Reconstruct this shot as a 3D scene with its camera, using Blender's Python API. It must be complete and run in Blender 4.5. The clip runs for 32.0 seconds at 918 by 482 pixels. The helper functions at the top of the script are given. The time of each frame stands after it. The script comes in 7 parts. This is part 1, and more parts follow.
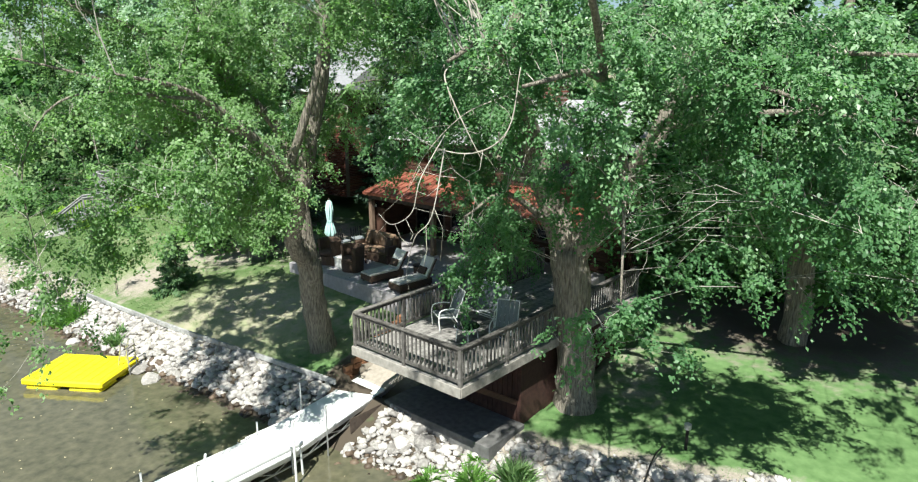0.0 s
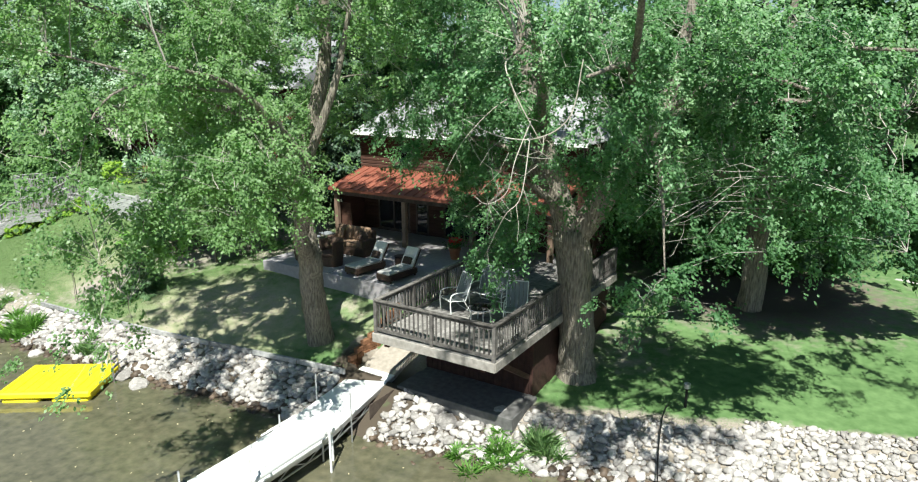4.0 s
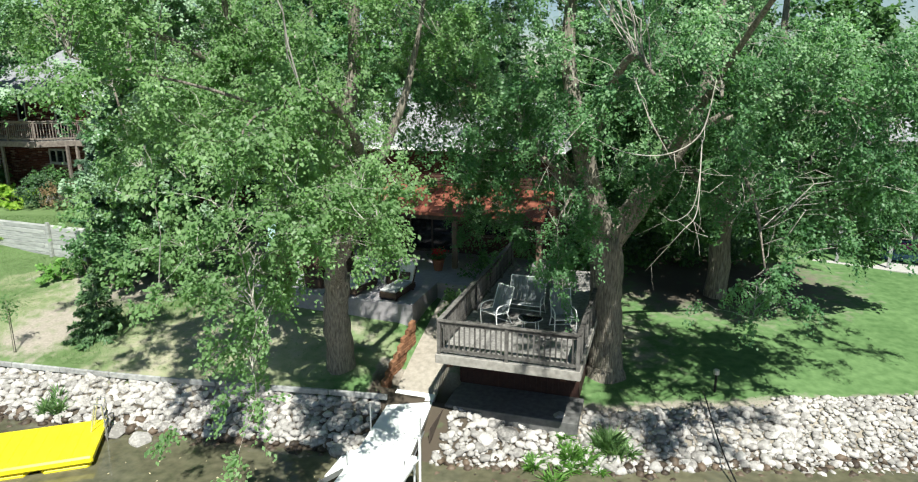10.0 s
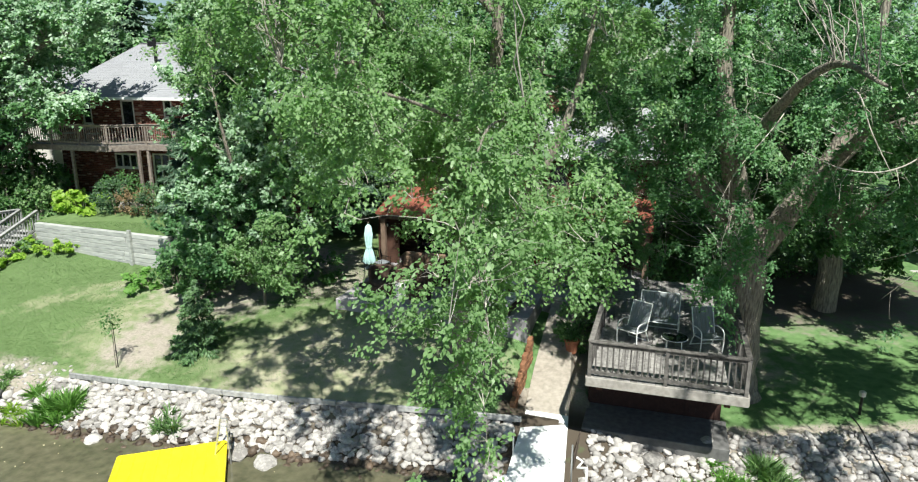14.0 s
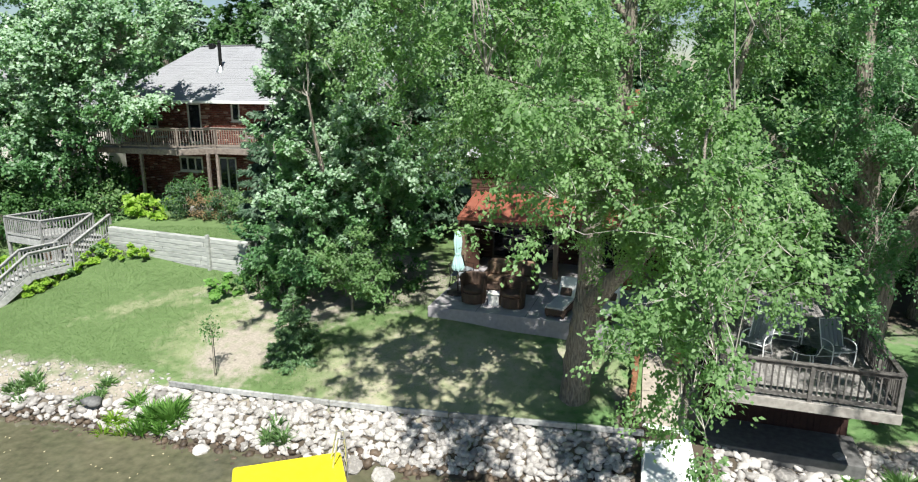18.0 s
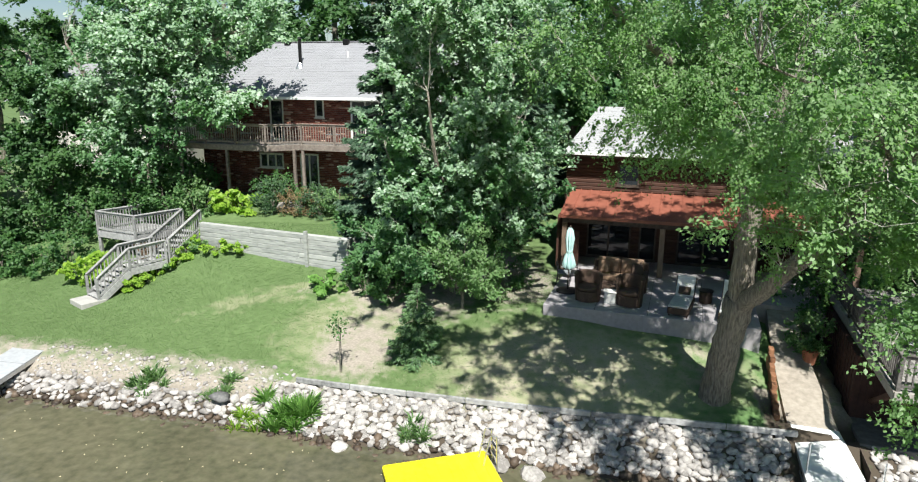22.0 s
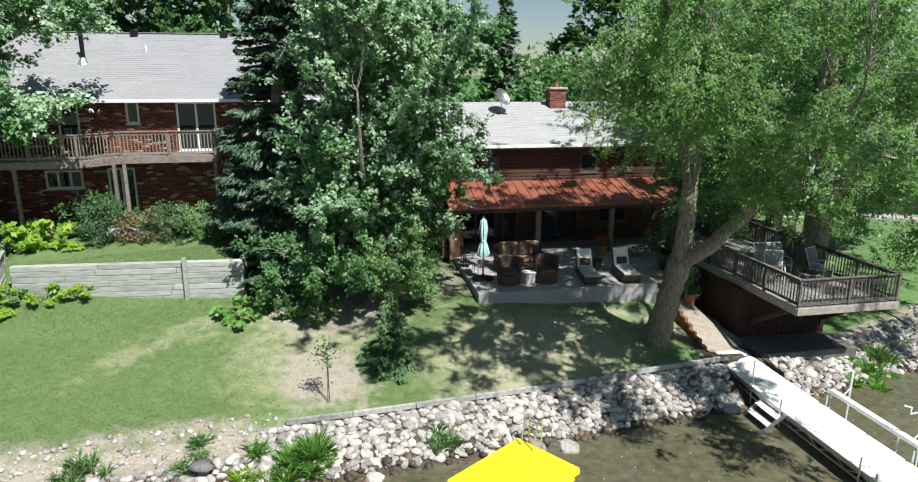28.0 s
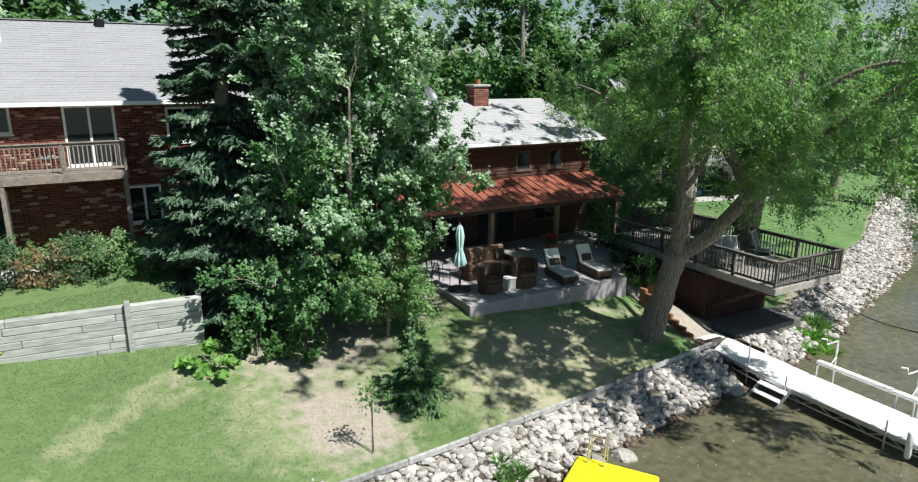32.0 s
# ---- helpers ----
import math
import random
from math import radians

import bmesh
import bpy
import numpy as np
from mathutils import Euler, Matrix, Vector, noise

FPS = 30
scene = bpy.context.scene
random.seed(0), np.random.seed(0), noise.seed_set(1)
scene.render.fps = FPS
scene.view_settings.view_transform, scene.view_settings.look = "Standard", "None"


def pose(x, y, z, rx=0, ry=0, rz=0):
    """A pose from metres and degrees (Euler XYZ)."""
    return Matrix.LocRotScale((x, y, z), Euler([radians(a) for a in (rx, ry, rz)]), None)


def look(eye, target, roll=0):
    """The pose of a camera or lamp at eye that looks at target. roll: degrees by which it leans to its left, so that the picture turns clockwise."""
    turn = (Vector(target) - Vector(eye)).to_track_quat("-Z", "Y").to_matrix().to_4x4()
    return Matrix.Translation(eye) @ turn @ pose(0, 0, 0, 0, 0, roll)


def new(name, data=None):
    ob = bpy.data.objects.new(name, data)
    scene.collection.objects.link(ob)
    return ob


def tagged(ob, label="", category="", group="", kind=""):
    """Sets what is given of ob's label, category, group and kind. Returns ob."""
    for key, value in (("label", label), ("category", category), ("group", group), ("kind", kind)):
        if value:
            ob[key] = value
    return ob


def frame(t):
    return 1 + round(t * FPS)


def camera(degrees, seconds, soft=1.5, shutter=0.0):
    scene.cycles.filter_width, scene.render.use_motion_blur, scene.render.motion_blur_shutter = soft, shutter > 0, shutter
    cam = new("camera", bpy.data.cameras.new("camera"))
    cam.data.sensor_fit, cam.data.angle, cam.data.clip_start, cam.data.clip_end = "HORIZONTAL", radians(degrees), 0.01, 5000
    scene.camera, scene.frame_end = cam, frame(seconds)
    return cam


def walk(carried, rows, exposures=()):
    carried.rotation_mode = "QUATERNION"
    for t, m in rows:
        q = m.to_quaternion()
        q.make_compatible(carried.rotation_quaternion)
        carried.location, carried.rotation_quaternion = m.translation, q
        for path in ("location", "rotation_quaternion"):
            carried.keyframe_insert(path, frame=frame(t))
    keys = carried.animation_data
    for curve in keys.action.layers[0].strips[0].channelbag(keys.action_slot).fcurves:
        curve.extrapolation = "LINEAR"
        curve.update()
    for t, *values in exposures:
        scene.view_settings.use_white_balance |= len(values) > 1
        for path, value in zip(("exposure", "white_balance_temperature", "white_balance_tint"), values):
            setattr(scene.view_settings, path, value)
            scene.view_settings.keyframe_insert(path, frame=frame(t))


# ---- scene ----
cam = camera(69.7, 32.0, soft=1.15)
METRES, EYE, TILT, LEAN, TURN = 36.5, 9.75, -14.0, 0.0, 31.5
ROWS = [
    (0.0, 0.0, 0.0, 0.0, 0.0, 0.0, -0.0),
    (0.5, -0.0045, -0.0004, 0.0006, 0.02, -0.09, -0.08),
    (1.0, -0.0105, -0.0025, -0.0005, 0.02, -0.13, -0.07),
    (1.5, -0.0182, -0.0058, -0.0026, 0.05, -0.06, -0.04),
    (2.0, -0.0286, -0.0093, -0.0039, 0.14, 0.0, -0.05),
    (2.5, -0.0406, -0.0126, -0.0051, -0.05, 0.06, 0.01),
    (3.0, -0.0552, -0.0157, -0.006, -1.34, 0.08, 0.34),
    (3.5, -0.0704, -0.0173, -0.0078, -4.67, 0.06, 1.14),
    (4.0, -0.0851, -0.017, -0.0076, -8.76, -0.3, 2.25),
    (4.5, -0.0996, -0.0154, -0.0074, -11.97, -0.56, 3.1),
    (6.5, -0.1394, 0.0004, -0.0055, -19.97, -1.02, 4.9),
    (7.0, -0.147, 0.0041, -0.0035, -20.83, -1.1, 5.11),
    (7.5, -0.1566, 0.0073, -0.0, -21.36, -1.23, 5.24),
    (8.0, -0.1718, 0.0123, 0.0036, -22.31, -1.35, 5.48),
    (8.5, -0.1889, 0.0162, 0.0064, -22.82, -1.34, 5.6),
    (9.0, -0.2064, 0.0197, 0.0076, -23.04, -1.21, 5.62),
    (9.5, -0.2232, 0.0239, 0.0097, -23.09, -1.17, 5.66),
    (10.0, -0.2388, 0.0293, 0.0139, -23.17, -1.22, 5.7),
    (10.5, -0.2533, 0.0363, 0.0178, -23.22, -1.23, 5.66),
    (11.0, -0.2654, 0.0435, 0.0208, -23.16, -1.2, 5.65),
    (11.5, -0.2753, 0.0509, 0.0228, -23.06, -1.13, 5.65),
    (12.0, -0.2846, 0.0585, 0.0261, -22.98, -1.14, 5.61),
    (12.5, -0.2946, 0.0669, 0.0301, -23.01, -1.27, 5.63),
    (13.0, -0.3038, 0.0749, 0.0313, -22.94, -1.21, 5.55),
    (13.5, -0.3129, 0.0832, 0.0326, -22.92, -1.17, 5.53),
    (14.0, -0.3205, 0.0906, 0.0346, -22.79, -1.24, 5.49),
    (14.5, -0.3283, 0.0977, 0.0356, -22.7, -1.18, 5.49),
    (16.5, -0.3646, 0.1193, 0.043, -22.37, -1.08, 5.37),
    (17.0, -0.3736, 0.1236, 0.0449, -22.27, -1.08, 5.32),
    (17.5, -0.3821, 0.128, 0.0467, -22.14, -1.09, 5.29),
    (18.0, -0.3919, 0.1326, 0.0476, -22.09, -1.07, 5.28),
    (18.5, -0.4024, 0.1375, 0.0484, -21.99, -1.06, 5.21),
    (19.0, -0.4142, 0.143, 0.0492, -21.96, -1.04, 5.15),
    (19.5, -0.4254, 0.1481, 0.0497, -21.88, -0.99, 5.08),
    (20.0, -0.4366, 0.1536, 0.0505, -21.76, -1.01, 5.07),
    (20.5, -0.448, 0.1584, 0.0508, -21.64, -1.0, 5.05),
    (21.0, -0.4605, 0.1639, 0.051, -21.61, -0.99, 4.99),
    (21.5, -0.4728, 0.1702, 0.0516, -21.55, -0.93, 4.93),
    (22.0, -0.486, 0.1773, 0.0529, -21.5, -0.93, 4.9),
    (22.5, -0.4997, 0.1846, 0.0545, -21.42, -0.94, 4.89),
    (23.0, -0.5144, 0.1922, 0.0569, -21.36, -0.97, 4.88),
    (23.5, -0.5303, 0.2003, 0.0591, -21.35, -0.95, 4.86),
    (24.0, -0.5468, 0.2081, 0.0614, -22.37, -1.05, 5.08),
    (24.5, -0.564, 0.2165, 0.0636, -25.08, -1.33, 5.75),
    (25.0, -0.5831, 0.2265, 0.0662, -28.91, -1.78, 6.61),
    (25.5, -0.6008, 0.2375, 0.0697, -32.95, -2.37, 7.55),
    (26.0, -0.6189, 0.2499, 0.0729, -36.9, -2.95, 8.39),
    (26.5, -0.6369, 0.2641, 0.0776, -40.53, -3.59, 9.13),
    (28.5, -0.7017, 0.3502, 0.0975, -54.32, -6.1, 11.25),
    (29.0, -0.716, 0.376, 0.1039, -57.59, -6.78, 11.67),
    (29.5, -0.7275, 0.4036, 0.1109, -61.19, -7.57, 12.12),
    (30.0, -0.737, 0.4318, 0.1174, -65.05, -8.44, 12.57),
    (30.5, -0.7436, 0.4615, 0.1244, -68.06, -9.15, 12.93),
    (31.0, -0.7451, 0.4856, 0.1303, -68.72, -9.31, 12.95),
    (31.5, -0.7379, 0.4948, 0.1324, -69.03, -9.4, 12.96),
    (32.0, -0.7291, 0.4983, 0.1328, -69.16, -9.41, 13.02),
]
walk(cam, [(t, pose(0, 0, EYE, TILT, LEAN, TURN) @ pose(METRES * x, METRES * y, METRES * z, 90 + pitch, roll, yaw)) for t, x, y, z, yaw, pitch, roll in ROWS], exposures=[(0, 1.08, 6500, 3), (4.5, 1.04, 6500, 3), (8, 0.9, 6500, 3), (14, 0.92, 6500, 4), (18, 0.96, 6500, 7), (22, 0.9, 6500, 7), (26, 0.84, 6500, 7), (29, 0.68, 6500, 7), (32, 0.74, 6500, 7)])

# ---- light ----
world = bpy.data.worlds.new("world")
scene.world = world
world.use_nodes = True
wn = world.node_tree.nodes
sky = wn.new("ShaderNodeTexSky")
sky.sky_type, sky.sun_disc = "NISHITA", False
SUN_TO = Vector((0.17, -0.53, 0.83)).normalized()
sky.sun_elevation = math.asin(SUN_TO.z)
sky.sun_rotation = math.atan2(SUN_TO.x, SUN_TO.y)
sky.air_density, sky.dust_density, sky.ozone_density = 1.0, 0.3, 2.0
wn["Background"].inputs["Strength"].default_value = 0.048
world.node_tree.links.new(sky.outputs[0], wn["Background"].inputs["Color"])
sun = new("sun", bpy.data.lights.new("sun", "SUN"))
sun.data.energy, sun.data.angle, sun.data.color = 4.8, radians(0.55), (1.0, 0.98, 0.94)
sun.matrix_world = look((0, 0, 40), Vector((0, 0, 40)) - SUN_TO)

# ---- materials ----
MATS = {}


def mat(name, c1, c2, scale=4.0, rough=0.7, metal=0.0, bump=0.3, big=0.35, rand=0.0, stretch=(1, 1, 1), island=False, spec=0.35, coords="Object", detail=6.0, bump_dist=0.02):
    """Two colours mixed by fine and broad noise, with relief and a change from piece to piece."""
    if name in MATS:
        return MATS[name]
    m = bpy.data.materials.new(name)
    m.use_nodes = True
    nt = m.node_tree
    n, l = nt.nodes, nt.links
    b = n["Principled BSDF"]
    b.inputs["Roughness"].default_value, b.inputs["Metallic"].default_value = rough, metal
    b.inputs["Specular IOR Level"].default_value = spec
    tc, mp = n.new("ShaderNodeTexCoord"), n.new("ShaderNodeMapping")
    mp.inputs["Scale"].default_value = stretch
    l.new(tc.outputs[coords], mp.inputs["Vector"])
    fine, broad = n.new("ShaderNodeTexNoise"), n.new("ShaderNodeTexNoise")
    fine.inputs["Scale"].default_value, fine.inputs["Detail"].default_value = scale * 4, detail
    broad.inputs["Scale"].default_value, broad.inputs["Detail"].default_value = scale * 0.35, 3
    for t in (fine, broad):
        l.new(mp.outputs[0], t.inputs["Vector"])
    add = n.new("ShaderNodeMath")
    add.operation = "MULTIPLY_ADD"
    l.new(broad.outputs["Fac"], add.inputs[0])
    add.inputs[1].default_value = big * 2
    sub = n.new("ShaderNodeMath")
    sub.operation = "MULTIPLY_ADD"
    l.new(fine.outputs["Fac"], sub.inputs[0])
    sub.inputs[1].default_value, sub.inputs[2].default_value = 1.6, -0.3 - big
    l.new(sub.outputs[0], add.inputs[2])
    fac = add.outputs[0]
    if rand or island:
        src = n.new("ShaderNodeNewGeometry").outputs["Random Per Island"] if island else n.new("ShaderNodeObjectInfo").outputs["Random"]
        r = n.new("ShaderNodeMath")
        r.operation = "MULTIPLY_ADD"
        l.new(src, r.inputs[0])
        r.inputs[1].default_value = rand * 2
        o = n.new("ShaderNodeMath")
        o.operation = "SUBTRACT"
        l.new(fac, o.inputs[0])
        o.inputs[1].default_value = rand
        l.new(o.outputs[0], r.inputs[2])
        fac = r.outputs[0]
    mix = n.new("ShaderNodeMix")
    mix.data_type = "RGBA"
    mix.clamp_factor = True
    l.new(fac, mix.inputs["Factor"])
    mix.inputs["A"].default_value, mix.inputs["B"].default_value = (*c1, 1), (*c2, 1)
    l.new(mix.outputs["Result"], b.inputs["Base Color"])
    if bump:
        bp = n.new("ShaderNodeBump")
        bp.inputs["Strength"].default_value, bp.inputs["Distance"].default_value = bump, bump_dist
        l.new(fine.outputs["Fac"], bp.inputs["Height"])
        l.new(bp.outputs[0], b.inputs["Normal"])
    MATS[name] = m
    return m


def leaf_mat(name, c1, c2, trans=0.35, rough=0.5, under=None, tone=False, spec=0.35):
    """Leaves: each one its own shade between two greens (tone: each bough too), part of the light passing through."""
    m = bpy.data.materials.new(name)
    m.use_nodes = True
    n, l = m.node_tree.nodes, m.node_tree.links
    b = n["Principled BSDF"]
    ramp = n.new("ShaderNodeValToRGB")
    e = ramp.color_ramp.elements
    e[0].color, e[1].color = (*c1, 1), (*c2, 1)
    if under:
        k = ramp.color_ramp.elements.new(0.85)
        k.color = (*c2, 1)
        e[-1].color = (*under, 1)
    if tone:
        src = n.new("ShaderNodeAttribute")
        src.attribute_name = "tone"
        l.new(src.outputs["Fac"], ramp.inputs["Fac"])
    else:
        l.new(n.new("ShaderNodeNewGeometry").outputs["Random Per Island"], ramp.inputs["Fac"])
    l.new(ramp.outputs["Color"], b.inputs["Base Color"])
    b.inputs["Roughness"].default_value, b.inputs["Specular IOR Level"].default_value = rough, spec
    t = n.new("ShaderNodeBsdfTranslucent")
    gain = n.new("ShaderNodeMix")
    gain.data_type, gain.blend_type = "RGBA", "MULTIPLY"
    gain.inputs["Factor"].default_value = 1.0
    gain.inputs["B"].default_value = (1.3, 1.75, 0.75, 1)
    l.new(ramp.outputs["Color"], gain.inputs["A"])
    l.new(gain.outputs["Result"], t.inputs["Color"])
    mx = n.new("ShaderNodeMixShader")
    mx.inputs["Fac"].default_value = trans
    l.new(b.outputs[0], mx.inputs[1])
    l.new(t.outputs[0], mx.inputs[2])
    l.new(mx.outputs[0], n["Material Output"].inputs["Surface"])
    MATS[name] = m
    return m


def glass_mat(name, tint, rough=0.03):
    m = bpy.data.materials.new(name)
    m.use_nodes = True
    b = m.node_tree.nodes["Principled BSDF"]
    b.inputs["Base Color"].default_value = (*tint, 1)
    b.inputs["Roughness"].default_value, b.inputs["Specular IOR Level"].default_value = rough, 0.45
    b.inputs["Transmission Weight"].default_value = 0.25
    MATS[name] = m
    return m


M_LAWN = mat("grass", (0.055, 0.112, 0.036), (0.138, 0.225, 0.088), 0.9, 0.9, bump=0.6, big=0.5, spec=0.15)
M_ROCK = mat("field_stone", (0.2, 0.185, 0.172), (0.52, 0.488, 0.458), 2.2, 0.9, rand=0.42, bump=0.5)
M_ROCKJ = mat("field_stone_heap", (0.19, 0.175, 0.163), (0.51, 0.478, 0.448), 2.2, 0.9, rand=0.42, island=True, bump=0.5)
M_WET = mat("wet_brown_stone", (0.035, 0.025, 0.018), (0.14, 0.1, 0.07), 2.5, 0.6, rand=0.5, island=True, bump=0.4)
# Darker concrete for the boat pad: the deck's shade is in the colour.
M_PAD = mat("shade_dark_concrete", (0.07, 0.068, 0.065), (0.16, 0.155, 0.15), 1.6, 0.9, bump=0.4)
M_CONC = mat("concrete", (0.3, 0.29, 0.27), (0.46, 0.44, 0.41), 1.6, 0.85, bump=0.35)
M_PATIO = mat("patio_concrete", (0.27, 0.25, 0.26), (0.4, 0.37, 0.38), 1.6, 0.8, bump=0.25)
M_WOODGREY = mat("weathered_wood", (0.2, 0.18, 0.16), (0.42, 0.39, 0.35), 2.0, 0.85, rand=0.25, stretch=(1, 1, 1), bump=0.4)
M_DECKFLOOR = mat("worn_deck_board", (0.09, 0.083, 0.08), (0.34, 0.32, 0.3), 2.0, 0.85, rand=0.25, bump=0.4)
M_WOODDARK = mat("dark_stained_wood", (0.05, 0.035, 0.028), (0.13, 0.1, 0.08), 2.0, 0.75, rand=0.2, bump=0.35)
M_DECKRAIL = mat("worn_rail_wood", (0.03, 0.026, 0.024), (0.2, 0.185, 0.17), 2.5, 0.8, rand=0.25, bump=0.4)
M_POST = mat("bleached_brown_timber", (0.13, 0.085, 0.06), (0.27, 0.19, 0.14), 2.5, 0.8, rand=0.2, stretch=(1, 1, 0.3))
M_SIDING = mat("brown_log_siding", (0.048, 0.023, 0.016), (0.098, 0.048, 0.033), 2.0, 0.75, rand=0.15, stretch=(0.3, 0.3, 2.0))
M_REDROOF = mat("red_metal_roof", (0.21, 0.07, 0.046), (0.29, 0.105, 0.07), 1.2, 0.45, bump=0.05, spec=0.4)
M_SHINGLE = mat("grey_asphalt_shingle", (0.215, 0.215, 0.225), (0.3, 0.3, 0.315), 3.0, 0.9, rand=0.12, island=True)
M_SHINGLE2 = mat("pale_asphalt_shingle", (0.28, 0.28, 0.285), (0.38, 0.38, 0.385), 3.0, 0.9, rand=0.12, island=True)
M_SHINGLEP = mat("grey_asphalt_shingle_tab", (0.215, 0.215, 0.225), (0.3, 0.3, 0.315), 3.0, 0.9, rand=0.12)
M_SHINGLE2P = mat("pale_asphalt_shingle_tab", (0.28, 0.28, 0.285), (0.38, 0.38, 0.385), 3.0, 0.9, rand=0.12)
M_WHITE = mat("white_paint", (0.72, 0.72, 0.7), (0.82, 0.82, 0.8), 2.0, 0.5, bump=0.05)
M_ALU = mat("aluminium_dock_skin", (0.74, 0.74, 0.73), (0.86, 0.86, 0.84), 1.5, 0.55, bump=0.1)
M_YELLOW = mat("yellow_raft_plastic", (0.78, 0.62, 0.01), (0.88, 0.74, 0.03), 1.5, 0.4, bump=0.05)
M_BARK = mat("grey_brown_bark", (0.05, 0.042, 0.034), (0.43, 0.38, 0.31), 2.2, 0.95, stretch=(2.6, 2.6, 0.4), bump=1.0, bump_dist=0.12, big=0.1)
M_DEADWOOD = mat("bleached_dead_wood", (0.3, 0.27, 0.22), (0.52, 0.48, 0.42), 3.0, 0.85, bump=0.3)
M_TWIG = mat("pale_twig", (0.27, 0.245, 0.205), (0.47, 0.44, 0.39), 2.0, 0.9, bump=0.2)
M_GLASS = glass_mat("dark_window_glass", (0.03, 0.035, 0.04))
M_WICKER = mat("brown_wicker", (0.045, 0.028, 0.02), (0.11, 0.07, 0.05), 12, 0.7, bump=0.8)
M_BLACK = mat("black_metal", (0.015, 0.015, 0.016), (0.035, 0.035, 0.035), 3, 0.4, metal=0.6, bump=0.05)
M_FRAME = mat("cream_window_frame", (0.55, 0.53, 0.47), (0.68, 0.66, 0.6), 2, 0.5, bump=0.05)

# ---- mesh helpers ----


def mesh_of(bm, material, name="m", smooth=False):
    me = bpy.data.meshes.new(name)
    bm.to_mesh(me)
    bm.free()
    me.materials.append(material)
    if smooth:
        me.shade_smooth()
    return me


def thing(name, m=None, label="", category="", group="", kind=""):
    ob = new(name)
    ob.empty_display_size = 0.2
    if m is not None:
        ob.matrix_world = m
    return tagged(ob, label, category, group, kind)


def part(name, bm, material, parent, label="", smooth=False, m=None):
    """Links a bmesh (or a mesh) as one object under parent, in the parent's own space."""
    me = bm if isinstance(bm, bpy.types.Mesh) else mesh_of(bm, material, name, smooth)
    ob = new(name, me)
    ob.parent = parent
    if m is not None:
        ob.matrix_local = m
    return tagged(ob, label)


def solo(name, bm, material, m=None, label="", category="", group="", kind="", smooth=False):
    ob = new(name, bm if isinstance(bm, bpy.types.Mesh) else mesh_of(bm, material, name, smooth))
    if m is not None:
        ob.matrix_world = m
    return tagged(ob, label, category, group, kind)


def box(x0, x1, y0, y1, z0, z1, bevel=0.0, bm=None):
    bm = bm or bmesh.new()
    r = bmesh.ops.create_cube(bm, size=1.0, matrix=Matrix.Translation(((x0 + x1) / 2, (y0 + y1) / 2, (z0 + z1) / 2)) @ Matrix.Diagonal((x1 - x0, y1 - y0, z1 - z0, 1)))
    if bevel:
        es = list({e for v in r["verts"] for e in v.link_edges})
        bmesh.ops.bevel(bm, geom=es, offset=bevel, segments=1, affect="EDGES")
    return bm


def beam(a, b, w, h, bm=None, bevel=0.0, up=(0, 0, 1)):
    """A bar of section w by h from a to b."""
    bm = bm or bmesh.new()
    a, b = Vector(a), Vector(b)
    d = b - a
    z = d.normalized()
    x = z.cross(Vector(up))
    if x.length < 1e-4:
        x = Vector((1, 0, 0))
    x.normalize()
    y = z.cross(x)
    rot = Matrix((x, y, z)).transposed().to_4x4()
    m = Matrix.Translation((a + b) / 2) @ rot @ Matrix.Diagonal((w, h, d.length, 1))
    r = bmesh.ops.create_cube(bm, size=1.0, matrix=m)
    if bevel:
        es = list({e for v in r["verts"] for e in v.link_edges})
        bmesh.ops.bevel(bm, geom=es, offset=bevel, segments=1, affect="EDGES")
    return bm


def tube(points, radii, sides=8, bm=None, rough=0.0, cap=True):
    """A tapered tube along points."""
    bm = bm or bmesh.new()
    pts = [Vector(p) for p in points]
    rings = []
    ref = Vector((0.31, 0.95, 0.05))
    for i, p in enumerate(pts):
        d = (pts[min(i + 1, len(pts) - 1)] - pts[max(i - 1, 0)]).normalized()
        x = d.cross(ref).normalized()
        y = d.cross(x)
        ring = []
        for k in range(sides):
            a = 2 * math.pi * k / sides
            r = radii[i]
            if rough:
                r *= 1 + rough * noise.noise(Vector((math.cos(a) * 2.5 + p.x, math.sin(a) * 2.5 + p.y, p.z * 1.3)))
            ring.append(bm.verts.new(p + (x * math.cos(a) + y * math.sin(a)) * r))
        rings.append(ring)
    for r0, r1 in zip(rings, rings[1:]):
        for k in range(sides):
            bm.faces.new((r0[k], r0[(k + 1) % sides], r1[(k + 1) % sides], r1[k]))
    if cap:
        bm.faces.new(rings[0][::-1])
        bm.faces.new(rings[-1])
    return bm


def smooth_path(points, n=6):
    """Points along a Catmull-Rom curve through points (each with its radius as the fourth number)."""
    p = [np.array(q, float) for q in points]
    p = [2 * p[0] - p[1]] + p + [2 * p[-1] - p[-2]]
    out = []
    for i in range(1, len(p) - 2):
        for k in range(n):
            t = k / n
            out.append(0.5 * (2 * p[i] + (p[i + 1] - p[i - 1]) * t + (2 * p[i - 1] - 5 * p[i] + 4 * p[i + 1] - p[i + 2]) * t * t + (3 * p[i] - p[i - 1] - 3 * p[i + 1] + p[i + 2]) * t ** 3))
    out.append(p[-2])
    return np.array(out)


